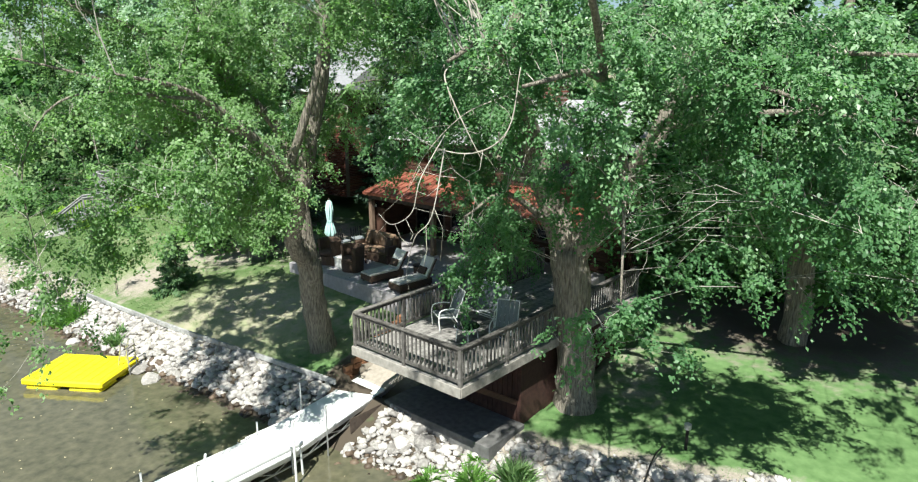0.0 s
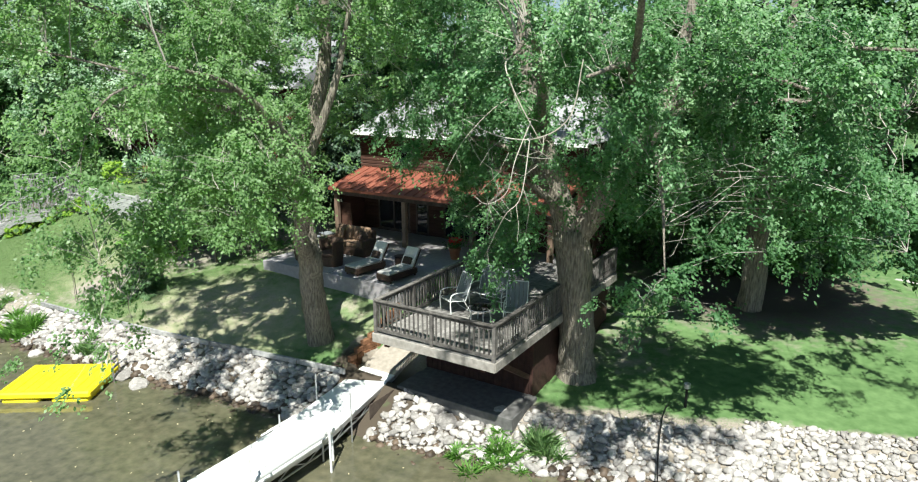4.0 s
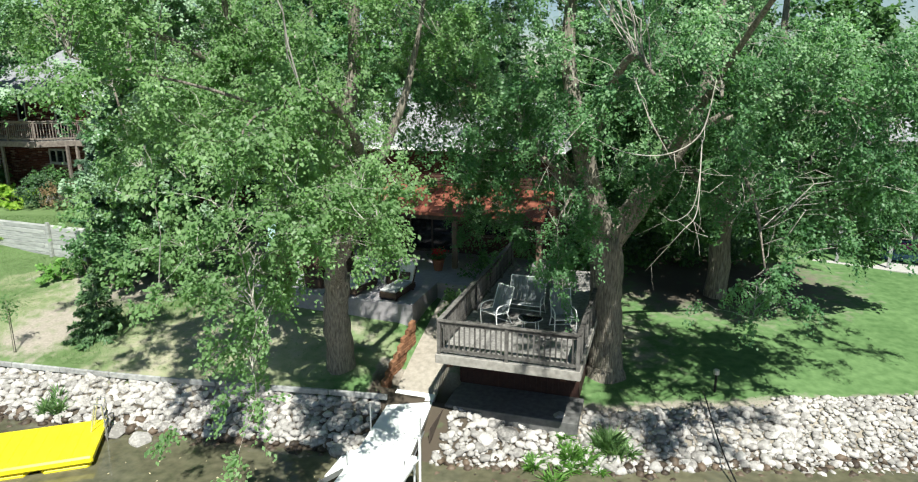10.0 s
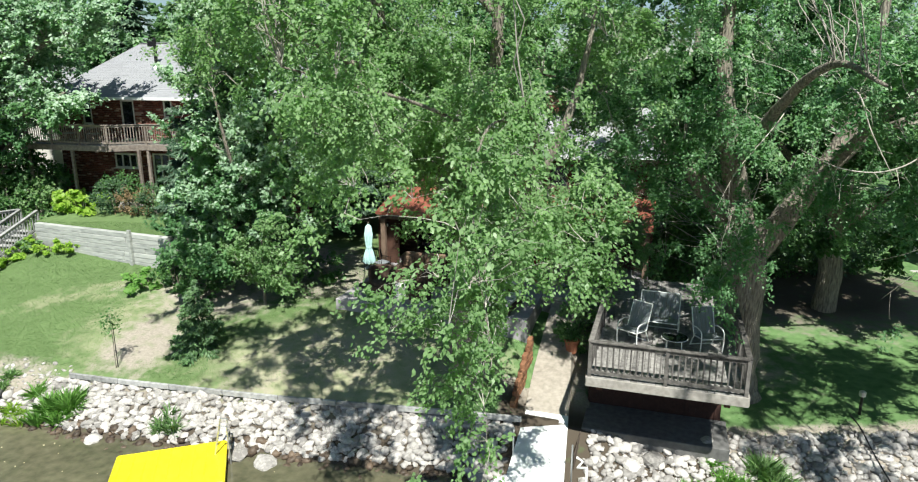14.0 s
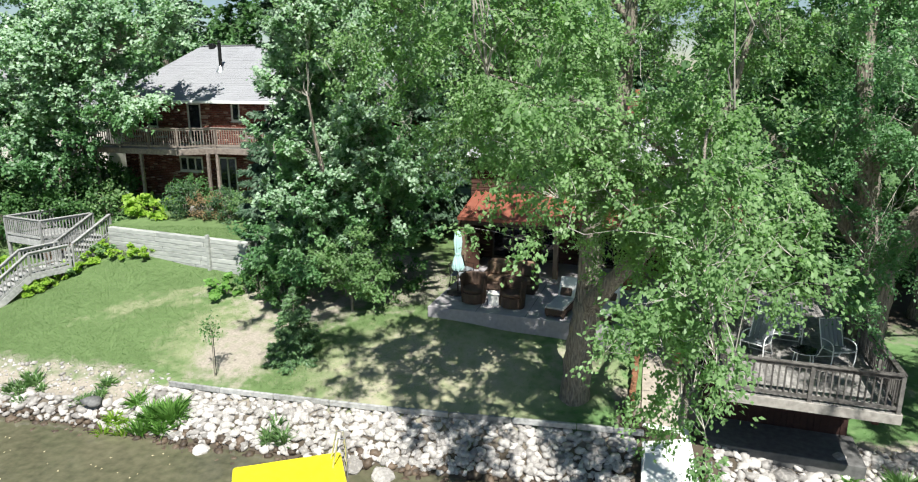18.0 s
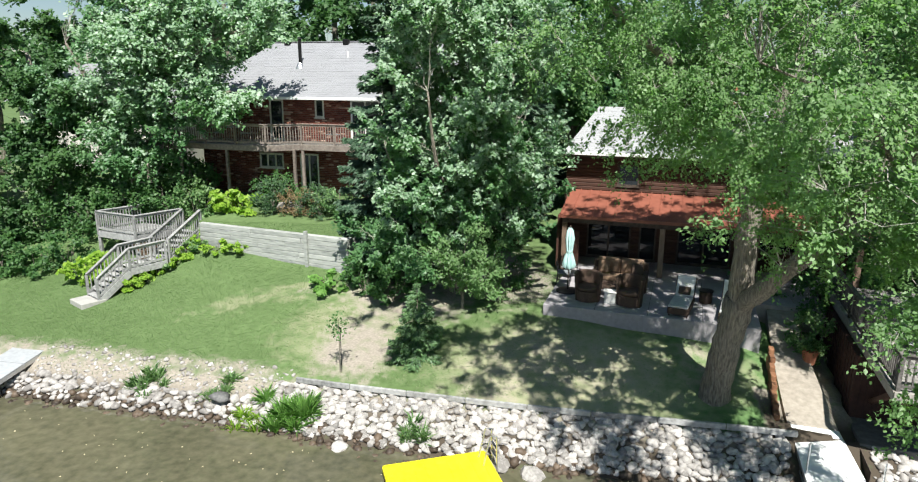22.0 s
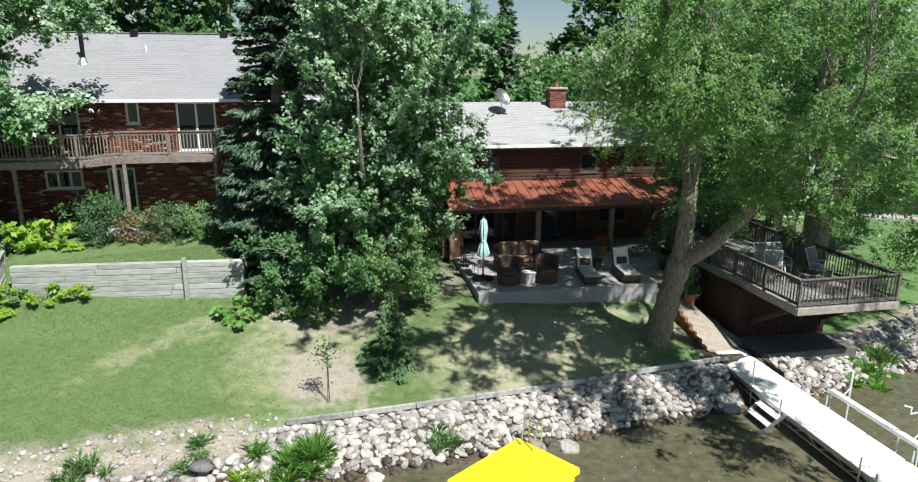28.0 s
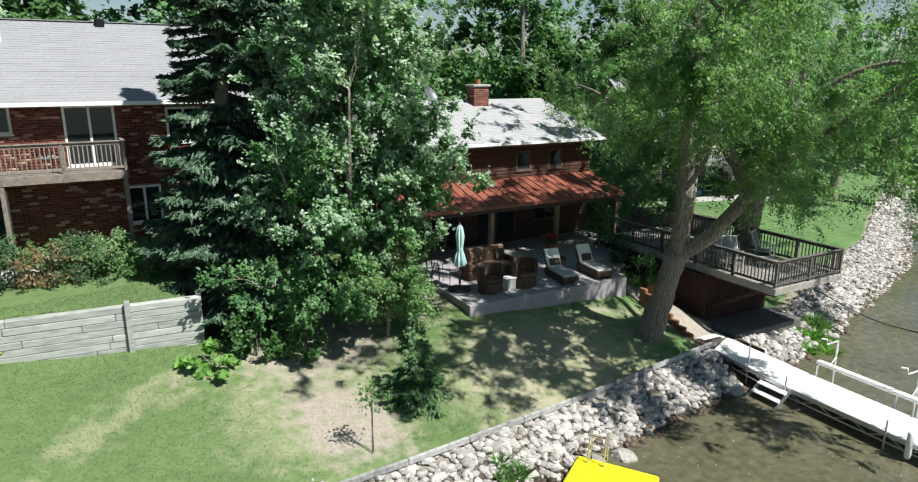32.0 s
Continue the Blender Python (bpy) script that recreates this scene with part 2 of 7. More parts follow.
def np_mesh(name, verts, faces, material, smooth=False):
    """A mesh from arrays: faces is (n, 3) or (n, 4)."""
    me = bpy.data.meshes.new(name)
    n, k = faces.shape
    me.vertices.add(len(verts))
    me.vertices.foreach_set("co", np.ascontiguousarray(verts, dtype=np.float32).ravel())
    me.loops.add(n * k)
    me.loops.foreach_set("vertex_index", np.ascontiguousarray(faces, dtype=np.int32).ravel())
    me.polygons.add(n)
    me.polygons.foreach_set("loop_start", np.arange(0, n * k, k, dtype=np.int32))
    me.update(calc_edges=True)
    me.materials.append(material)
    if smooth:
        me.shade_smooth()
    return me


# ---- ground ----
SHORE_X = [-70, -45, -36, -30, -25, -20, -14, -10, -6, -2, 3, 8, 16, 30, 60]
SHORE_Y = [14.5, 13.6, 13.1, 12.75, 12.25, 11.9, 11.75, 11.55, 11.75, 12.5, 13.2, 13.9, 16.5, 20, 26]
# heights of the land: at 2, 7, 11 and 16 m from the water
LAND_X = [-70, -44, -38, -33, -28, -24, -19, -13, -9, -4, 3, 15, 60]
LAND_H = [(1.0, 1.5, 2.6, 4.2), (1.0, 1.6, 2.8, 4.3), (1.0, 1.6, 3.0, 4.3), (1.0, 2.0, 3.3, 4.2), (1.05, 2.2, 2.7, 3.6), (1.05, 1.85, 2.4, 2.7), (1.05, 2.2, 2.25, 2.3), (1.0, 2.05, 2.2, 2.3),
          (0.6, 0.95, 1.4, 2.1), (0.65, 1.05, 1.4, 1.8), (0.8, 1.2, 1.5, 1.8), (0.9, 1.4, 1.7, 2.0), (1.0, 1.7, 2.0, 2.6)]
WALL_A, WALL_B = np.array((-34.6, 22.7)), np.array((-27.2, 20.95))


def ground_z(x, y):
    x, y = np.asarray(x, float), np.asarray(y, float)
    d = y - np.interp(x, SHORE_X, SHORE_Y)
    h = [np.interp(x, LAND_X, [r[k] for r in LAND_H]) for k in range(4)]
    far = h[3] + np.clip(d - 16, 0, 60) * 0.02
    z = np.select([d < -8, d < 0, d < 2.0, d < 7, d < 11, d < 16],
                  [-1.3 + 0 * d, d * 0.15 - 0.1, -0.1 + d / 2.0 * (h[0] + 0.1), h[0] + (h[1] - h[0]) * (d - 2) / 5, h[1] + (h[2] - h[1]) * (d - 7) / 4, h[2] + (h[3] - h[2]) * (d - 11) / 5], far)
    # terrace held by the timber wall
    along = WALL_B - WALL_A
    s = ((x - WALL_A[0]) * along[0] + (y - WALL_A[1]) * along[1]) / (along @ along)
    side = ((y - WALL_A[1]) * along[0] - (x - WALL_A[0]) * along[1]) / np.hypot(*along)
    back = np.clip((side - 0.1) / 0.1, 0, 1) * np.clip((s + 0.25) * 5, 0, 1) * np.clip((1.0 - s) * 14, 0, 1)
    z = np.where((y < 40) & (d > 4), z + back * np.clip(3.75 + 0.09 * np.clip(side, 0, 6) - z, 0, 3), z)
    # cut for the walk, the pad and the boathouse beside the cabin
    c, n = math.cos(radians(-9.5)), math.sin(radians(-9.5))
    u, v = (x + 19.2) * c + (y - 18.3) * n, -(x + 19.2) * n + (y - 18.3) * c
    cut = np.where(u < 9.1, np.interp(v, [-3.2, -2.8, 2.5, 6], [0.5, 0.72, 2.1, 2.2]), 0.68)
    z = np.where((u > 7.12) & (u < 12.7) & (v > -3.2) & (v < 7), np.minimum(z, cut), z)
    return z + 0.03 * np.sin(x * 1.7 + y * 0.6) * np.sin(y * 1.3 - x * 0.4)


def lines(lo, hi, step):
    far = np.array([1500, 700, 350, 180, 100, 60, 35, 20, 10, 4])
    return np.concatenate([lo - far, np.arange(lo, hi, step), hi + far[::-1]])


gx, gy = lines(-48, 16, 0.2), lines(7, 36, 0.15)
GX, GY = np.meshgrid(gx, gy, indexing="ij")
GZ = ground_z(GX, GY)
idx = np.arange(GX.size).reshape(GX.shape)
quads = np.stack([idx[:-1, :-1], idx[1:, :-1], idx[1:, 1:], idx[:-1, 1:]], -1).reshape(-1, 4)
g_mesh = np_mesh("ground", np.stack([GX, GY, GZ], -1).reshape(-1, 3), quads, M_LAWN, True)


def blob(x, y, cx, cy, rx, ry, turn=0.0):
    a = radians(turn)
    dx, dy = (x - cx) * math.cos(a) + (y - cy) * math.sin(a), -(x - cx) * math.sin(a) + (y - cy) * math.cos(a)
    return np.clip(1.6 - 1.3 * np.hypot(dx / rx, dy / ry), 0, 1)


shore_d = GY - np.interp(GX, SHORE_X, SHORE_Y)
bare = np.maximum.reduce([0.85 * blob(GX, GY, -25.3, 16.0, 1.7, 2.4, 10), 0.8 * blob(GX, GY, -24.3, 19.4, 3.2, 2.2), blob(GX, GY, -22.5, 22.5, 3.5, 3.5), blob(GX, GY, -20.3, 21.2, 1.7, 2.6), blob(GX, GY, -10.7, 17, 0.9, 2.8, -9.5),
                          0.4 * blob(GX, GY, -28.2, 19.2, 1.2, 0.5),
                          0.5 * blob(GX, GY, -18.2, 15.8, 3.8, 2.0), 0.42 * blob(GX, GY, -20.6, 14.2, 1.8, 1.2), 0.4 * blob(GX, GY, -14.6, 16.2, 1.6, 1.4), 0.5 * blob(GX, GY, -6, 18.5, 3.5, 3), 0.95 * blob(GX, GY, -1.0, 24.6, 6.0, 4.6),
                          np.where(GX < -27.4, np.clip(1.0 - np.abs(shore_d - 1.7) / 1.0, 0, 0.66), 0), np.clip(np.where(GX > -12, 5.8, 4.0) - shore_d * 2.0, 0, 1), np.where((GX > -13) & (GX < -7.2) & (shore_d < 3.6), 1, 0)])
# litter: dark soil colour painted for the deep shade under the shade tree
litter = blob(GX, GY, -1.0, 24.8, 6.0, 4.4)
# Waterline mud, also darker ground between the stones and beside the deck.
damp_shade = np.clip(np.where((GX > -13) & (GX < -7.2), 3.6, np.where(GX >= -7.2, 1.3, 1.9)) - shore_d * 1.0, 0, 1) * np.where(GX < -27.2, np.clip(2.0 - shore_d * 1.6, 0, 1), 1)
damp_shade = np.maximum(damp_shade, litter)
patch = random.Random(31)
straw_spots = []
for i in range(16):
    q = patch.uniform(0, 1)
    straw_spots.append(patch.uniform(0.4, 0.68) * blob(GX, GY, -32.4 + 3.4 * q + patch.gauss(0, 0.3), 17.4 + 1.7 * q + patch.gauss(0, 0.25), patch.uniform(0.5, 1.1), patch.uniform(0.35, 0.7), patch.uniform(10, 50)))
dry = np.maximum.reduce(straw_spots + [1.0 * blob(GX, GY, -18.4, 15.4, 5.4, 3.6), 0.7 * blob(GX, GY, -14.2, 15.8, 2.6, 2.4), 0.45 * blob(GX, GY, -30.6, 18.4, 2.6, 1.6, 40), 0.75 * blob(GX, GY, -28.2, 19.7, 1.3, 0.5, 10), 0.25 * blob(GX, GY, -33, 17.5, 4, 2), 0.35 * blob(GX, GY, -5, 16, 4, 3), 0.7 * blob(GX, GY, -25.5, 17, 4, 4)])
att = g_mesh.attributes.new("dry", "FLOAT", "POINT")
att.data.foreach_set("value", (dry * 1.5 - 0.62).astype(np.float32).ravel())
worn = np.clip((-15 - GX) / 6, 0, 0.38)
att = g_mesh.attributes.new("worn", "FLOAT", "POINT")
att.data.foreach_set("value", worn.astype(np.float32).ravel())
att = g_mesh.attributes.new("damp_shade", "FLOAT", "POINT")
att.data.foreach_set("value", damp_shade.astype(np.float32).ravel())
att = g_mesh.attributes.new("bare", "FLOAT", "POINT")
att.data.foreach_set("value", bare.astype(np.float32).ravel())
nt = M_LAWN.node_tree
gn, gl = nt.nodes, nt.links
a_bare = gn.new("ShaderNodeAttribute")
a_bare.attribute_name = "bare"
n_soil, n_edge = gn.new("ShaderNodeTexNoise"), gn.new("ShaderNodeTexNoise")
n_soil.inputs["Scale"].default_value, n_soil.inputs["Detail"].default_value = 14, 8
n_edge.inputs["Scale"].default_value, n_edge.inputs["Detail"].default_value = 2.6, 8
gtc = gn.new("ShaderNodeTexCoord")
for q in (n_soil, n_edge):
    gl.new(gtc.outputs["Object"], q.inputs["Vector"])
soil = gn.new("ShaderNodeMix")
soil.data_type = "RGBA"
soil.inputs["A"].default_value, soil.inputs["B"].default_value = (0.17, 0.142, 0.113, 1), (0.43, 0.385, 0.325, 1)
gl.new(n_soil.outputs["Fac"], soil.inputs["Factor"])
edge = gn.new("ShaderNodeMath")
edge.operation = "MULTIPLY_ADD"
gl.new(n_edge.outputs["Fac"], edge.inputs[0])
edge.inputs[1].default_value, edge.inputs[2].default_value = 1.5, -0.75
wear = gn.new("ShaderNodeMath")
wear.operation = "ADD"
gl.new(edge.outputs[0], wear.inputs[0])
gl.new(a_bare.outputs["Fac"], wear.inputs[1])
step = gn.new("ShaderNodeMapRange")
step.inputs["From Min"].default_value, step.inputs["From Max"].default_value = 0.3, 0.85
gl.new(wear.outputs[0], step.inputs["Value"])
over = gn.new("ShaderNodeMix")
over.data_type = "RGBA"
gl.new(step.outputs[0], over.inputs["Factor"])
pb = gn["Principled BSDF"]
a_dry, straw, parch = gn.new("ShaderNodeAttribute"), gn.new("ShaderNodeMix"), gn.new("ShaderNodeMath")
a_dry.attribute_name, straw.data_type, parch.operation = "dry", "RGBA", "MULTIPLY_ADD"
gl.new(edge.outputs[0], parch.inputs[0])
parch.inputs[1].default_value = 0.9
gl.new(a_dry.outputs["Fac"], parch.inputs[2])
parch.use_clamp = True
straw.inputs["B"].default_value = (0.33, 0.315, 0.205, 1)
gl.new(parch.outputs[0], straw.inputs["Factor"])
a_tint, olive = gn.new("ShaderNodeAttribute"), gn.new("ShaderNodeMix")
a_tint.attribute_name, olive.data_type = "worn", "RGBA"
olive.inputs["B"].default_value = (0.125, 0.145, 0.062, 1)
gl.new(a_tint.outputs["Fac"], olive.inputs["Factor"])
gl.new(pb.inputs["Base Color"].links[0].from_socket, olive.inputs["A"])
gl.new(olive.outputs["Result"], straw.inputs["A"])
gl.new(straw.outputs["Result"], over.inputs["A"])
# One dark brown serves the shore mud and the painted tree shade.
a_damp_shade, mud_shade = gn.new("ShaderNodeAttribute"), gn.new("ShaderNodeMix")
a_damp_shade.attribute_name, mud_shade.data_type = "damp_shade", "RGBA"
mud_shade.inputs["B"].default_value = (0.075, 0.06, 0.045, 1)
gl.new(a_damp_shade.outputs["Fac"], mud_shade.inputs["Factor"])
gl.new(soil.outputs["Result"], mud_shade.inputs["A"])
gl.new(mud_shade.outputs["Result"], over.inputs["B"])
gl.new(over.outputs["Result"], pb.inputs["Base Color"])
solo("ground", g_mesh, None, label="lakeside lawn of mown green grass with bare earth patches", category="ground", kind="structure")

M_WATER = mat("lake_water", (0.06, 0.06, 0.037), (0.15, 0.138, 0.088), 0.9, 0.06, bump=0.0, big=0.6, spec=0.5)
wnt = M_WATER.node_tree
rip, rbp = wnt.nodes.new("ShaderNodeTexNoise"), wnt.nodes.new("ShaderNodeBump")
rip.inputs["Scale"].default_value, rip.inputs["Detail"].default_value = 1.7, 6
rbp.inputs["Strength"].default_value, rbp.inputs["Distance"].default_value = 0.28, 0.05
wtc = wnt.nodes.new("ShaderNodeTexCoord")
wnt.links.new(wtc.outputs["Object"], rip.inputs["Vector"])
wnt.links.new(rip.outputs["Fac"], rbp.inputs["Height"])
wnt.links.new(rbp.outputs[0], wnt.nodes["Principled BSDF"].inputs["Normal"])
solo("water", box(-1500, 1500, -1500, 30, -0.5, 0.0), M_WATER, label="shallow murky brown lake water with small ripples", category="water", kind="structure")

# ---- leaves ----
LEAF_A = leaf_mat("willowy_leaf", (0.07, 0.15, 0.05), (0.2, 0.3, 0.125), 0.34, 0.45, under=(0.27, 0.4, 0.19))
LEAF_L = leaf_mat("cottonwood_leaf", (0.1, 0.185, 0.07), (0.235, 0.35, 0.16), 0.42, 0.45, under=(0.36, 0.47, 0.28), tone=True)
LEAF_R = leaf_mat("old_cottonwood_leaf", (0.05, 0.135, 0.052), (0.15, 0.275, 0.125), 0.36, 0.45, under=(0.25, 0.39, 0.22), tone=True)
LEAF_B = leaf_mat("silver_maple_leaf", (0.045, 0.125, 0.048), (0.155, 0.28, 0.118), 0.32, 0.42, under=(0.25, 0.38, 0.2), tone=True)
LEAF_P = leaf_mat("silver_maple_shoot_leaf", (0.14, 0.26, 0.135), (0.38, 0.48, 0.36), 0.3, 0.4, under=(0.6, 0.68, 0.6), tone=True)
# Paler copy for the cottonwood's outer leaves: their glint is in the colour.
LEAF_RP = leaf_mat("old_cottonwood_glint_leaf", (0.13, 0.25, 0.11), (0.3, 0.43, 0.26), 0.36, 0.4, under=(0.42, 0.53, 0.37), tone=True)
LEAF_F = leaf_mat("woodland_leaf", (0.028, 0.08, 0.026), (0.098, 0.188, 0.06), 0.32, tone=True)
LEAF_W = leaf_mat("weed_leaf", (0.09, 0.2, 0.04), (0.2, 0.36, 0.09), 0.35)
LEAF_C = leaf_mat("dark_leaf", (0.04, 0.105, 0.033), (0.105, 0.2, 0.065), 0.35)
LEAF_RB = leaf_mat("dry_brown_leaf", (0.13, 0.085, 0.045), (0.27, 0.19, 0.1), 0.25)
LEAF_J = leaf_mat("juniper_leaf", (0.025, 0.065, 0.03), (0.08, 0.14, 0.06), 0.2)
LEAF_D = leaf_mat("lime_leaf", (0.15, 0.27, 0.025), (0.29, 0.42, 0.06), 0.35)
NEEDLE = leaf_mat("spruce_needle", (0.028, 0.065, 0.035), (0.085, 0.145, 0.085), 0.12, under=(0.12, 0.18, 0.12))
NEEDLE_Y = leaf_mat("young_spruce_needle", (0.06, 0.125, 0.05), (0.14, 0.24, 0.1), 0.25, under=(0.18, 0.26, 0.18))


def leaf_quads(c, size, rng, flat=0.5, droop=0.0, aspect=0.62, along=None):
    """A rhombic leaf of its own at each centre."""
    n = len(c)
    nrm = rng.normal(size=(n, 3))
    nrm *= np.sign(nrm @ np.array(SUN_TO))[:, None]
    nrm += np.array(SUN_TO) * flat + (0, 0, 0.2 * flat)
    nrm /= np.linalg.norm(nrm, axis=1)[:, None]
    ax = rng.normal(size=(n, 3)) if along is None else along + rng.normal(size=(n, 3)) * 0.25
    ax[:, 2] -= droop
    ax -= nrm * (ax * nrm).sum(1)[:, None]
    ax /= np.linalg.norm(ax, axis=1)[:, None] + 1e-9
    sd = np.cross(nrm, ax)
    s = (size * rng.uniform(0.65, 1.35, n))[:, None]
    v = np.stack([c - ax * s * 0.5, c + sd * s * 0.5 * aspect - ax * s * 0.05 + nrm * s * 0.08, c + ax * s * 0.5, c - sd * s * 0.5 * aspect - ax * s * 0.05 + nrm * s * 0.08], 1).reshape(-1, 3)
    return v, np.arange(4 * n).reshape(-1, 4)


# ---- more materials ----
M_MASONRY = bpy.data.materials.new("old_red_brickwork")
M_MASONRY.use_nodes = True
bn, bl = M_MASONRY.node_tree.nodes, M_MASONRY.node_tree.links
b_tc, b_map, b_tex = bn.new("ShaderNodeTexCoord"), bn.new("ShaderNodeMapping"), bn.new("ShaderNodeTexBrick")
b_map.inputs["Rotation"].default_value = (radians(-90), 0, 0)
bl.new(b_tc.outputs["Object"], b_map.inputs["Vector"])
bl.new(b_map.outputs[0], b_tex.inputs["Vector"])
for key, value in (("Scale", 1.0), ("Brick Width", 0.27), ("Row Height", 0.09), ("Mortar Size", 0.007), ("Bias", -0.1), ("Mortar Smooth", 0.2)):
    b_tex.inputs[key].default_value = value
b_tex.inputs["Color1"].default_value, b_tex.inputs["Color2"].default_value, b_tex.inputs["Mortar"].default_value = (0, 0, 0, 1), (1, 1, 1, 1), (0.5, 0.5, 0.5, 1)
b_ramp = bn.new("ShaderNodeValToRGB")
els = b_ramp.color_ramp.elements
els[0].color, els[1].color, els[1].position = (0.085, 0.022, 0.016, 1), (0.42, 0.27, 0.21, 1), 1.0
for at, col in ((0.4, (0.14, 0.036, 0.024, 1)), (0.75, (0.19, 0.055, 0.036, 1)), (0.9, (0.24, 0.09, 0.06, 1))):
    els.new(at).color = col
bl.new(b_tex.outputs["Color"], b_ramp.inputs["Fac"])
b_mix = bn.new("ShaderNodeMix")
b_mix.data_type = "RGBA"
bl.new(b_tex.outputs["Fac"], b_mix.inputs["Factor"])
bl.new(b_ramp.outputs["Color"], b_mix.inputs["A"])
b_mix.inputs["B"].default_value = (0.24, 0.19, 0.16, 1)
bl.new(b_mix.outputs["Result"], bn["Principled BSDF"].inputs["Base Color"])
bn["Principled BSDF"].inputs["Roughness"].default_value = 0.88
b_bump = bn.new("ShaderNodeBump")
b_bump.inputs["Strength"].default_value, b_bump.inputs["Distance"].default_value, b_bump.invert = 0.6, 0.01, True
bl.new(b_tex.outputs["Fac"], b_bump.inputs["Height"])
bl.new(b_bump.outputs[0], bn["Principled BSDF"].inputs["Normal"])

M_CUSHION = mat("tan_brown_cushion", (0.15, 0.095, 0.06), (0.25, 0.165, 0.11), 3, 0.9, bump=0.2)
M_PALE = mat("pale_cushion_fabric", (0.6, 0.58, 0.54), (0.75, 0.73, 0.69), 4, 0.9, bump=0.2)
M_GREYPAD = mat("grey_white_pad_fabric", (0.36, 0.35, 0.34), (0.56, 0.55, 0.53), 4, 0.9, bump=0.2)
M_TEAL = mat("pale_teal_canvas", (0.36, 0.56, 0.54), (0.5, 0.68, 0.66), 3, 0.85, bump=0.2)
M_SLING = mat("grey_striped_sling", (0.13, 0.145, 0.155), (0.3, 0.32, 0.33), 2, 0.8, stretch=(14, 1, 0.3), bump=0.1, big=0.1)
M_RUST = mat("rust_brown_block", (0.16, 0.07, 0.035), (0.3, 0.15, 0.08), 3, 0.9, rand=0.3, bump=0.5)
M_TERRA = mat("terracotta", (0.28, 0.1, 0.055), (0.38, 0.16, 0.09), 3, 0.85, bump=0.2)
M_RED = mat("red_petal", (0.5, 0.012, 0.02), (0.65, 0.03, 0.04), 5, 0.7, bump=0.1)
M_GALV = mat("galvanised_metal", (0.45, 0.46, 0.47), (0.62, 0.63, 0.64), 4, 0.35, metal=0.8, bump=0.05)
M_STAIR = mat("silver_grey_timber", (0.16, 0.158, 0.155), (0.42, 0.415, 0.405), 2.2, 0.85, rand=0.2, bump=0.4)
M_BALC = mat("brown_grey_rail_wood", (0.13, 0.105, 0.09), (0.32, 0.27, 0.23), 2.2, 0.85, rand=0.25, bump=0.4)
M_GREYDOCK = mat("grey_dock_panel", (0.3, 0.31, 0.32), (0.42, 0.43, 0.44), 2, 0.7, rand=0.15, bump=0.15)
M_BLUE = mat("faded_blue_paint", (0.06, 0.13, 0.2), (0.1, 0.2, 0.3), 2, 0.7, bump=0.1)
M_MAGENTA = mat("magenta_plastic", (0.35, 0.02, 0.2), (0.45, 0.04, 0.28), 2, 0.5, bump=0.1)
# Near-black colour stands for unlit rooms behind glass; patio joints use it too.
M_DARKIN = mat("unlit_room_and_joint_black", (0.012, 0.011, 0.01), (0.03, 0.027, 0.025), 2, 0.9, bump=0.1)
M_PALESIDE = mat("pale_house_siding", (0.5, 0.47, 0.42), (0.62, 0.59, 0.54), 2, 0.7, rand=0.1, bump=0.1)
M_BOAT = mat("dark_red_brown_board", (0.026, 0.012, 0.01), (0.065, 0.03, 0.022), 2.0, 0.8, rand=0.15, bump=0.3)
M_TIMBER = mat("pale_weathered_timber", (0.22, 0.23, 0.215), (0.47, 0.475, 0.445), 1.6, 0.85, rand=0.2, bump=0.4, stretch=(0.35, 1, 1.6))
M_MORTAR = mat("brown_mortar", (0.16, 0.12, 0.1), (0.28, 0.22, 0.19), 6, 0.95, bump=0.4)


def brick_mat(name, island):
    """Old red bricks, each its own shade, with some pale ones."""
    m = mat(name, (0.6, 0.55, 0.5), (1.0, 1.0, 1.0), 5, 0.88, bump=0.5, big=0.2)
    n, l = m.node_tree.nodes, m.node_tree.links
    src = n.new("ShaderNodeNewGeometry").outputs["Random Per Island"] if island else n.new("ShaderNodeObjectInfo").outputs["Random"]
    ramp, mul = n.new("ShaderNodeValToRGB"), n.new("ShaderNodeMix")
    e = ramp.color_ramp.elements
    e[0].color, e[1].color = (0.1, 0.026, 0.019, 1), (0.55, 0.38, 0.31, 1)
    for at, col in ((0.4, (0.165, 0.042, 0.028, 1)), (0.72, (0.22, 0.066, 0.044, 1)), (0.85, (0.26, 0.1, 0.07, 1)), (0.9, (0.42, 0.26, 0.2, 1))):
        e.new(at).color = col
    l.new(src, ramp.inputs["Fac"])
    mul.data_type, mul.blend_type = "RGBA", "MULTIPLY"
    mul.inputs["Factor"].default_value = 1.0
    b = n["Principled BSDF"]
    l.new(ramp.outputs["Color"], mul.inputs["A"])
    l.new(b.inputs["Base Color"].links[0].from_socket, mul.inputs["B"])
    l.new(mul.outputs["Result"], b.inputs["Base Color"])
    return m


M_BRICKP, M_BRICKJ = brick_mat("old_red_brick", False), brick_mat("old_red_brick_course", True)

# ---- axes of the two plots ----
CAB = pose(-19.2, 18.3, 0, 0, 0, -9.5)
BRK = pose(-29.1, 27.6, 0, 0, 0, -8)
SHARED = {}


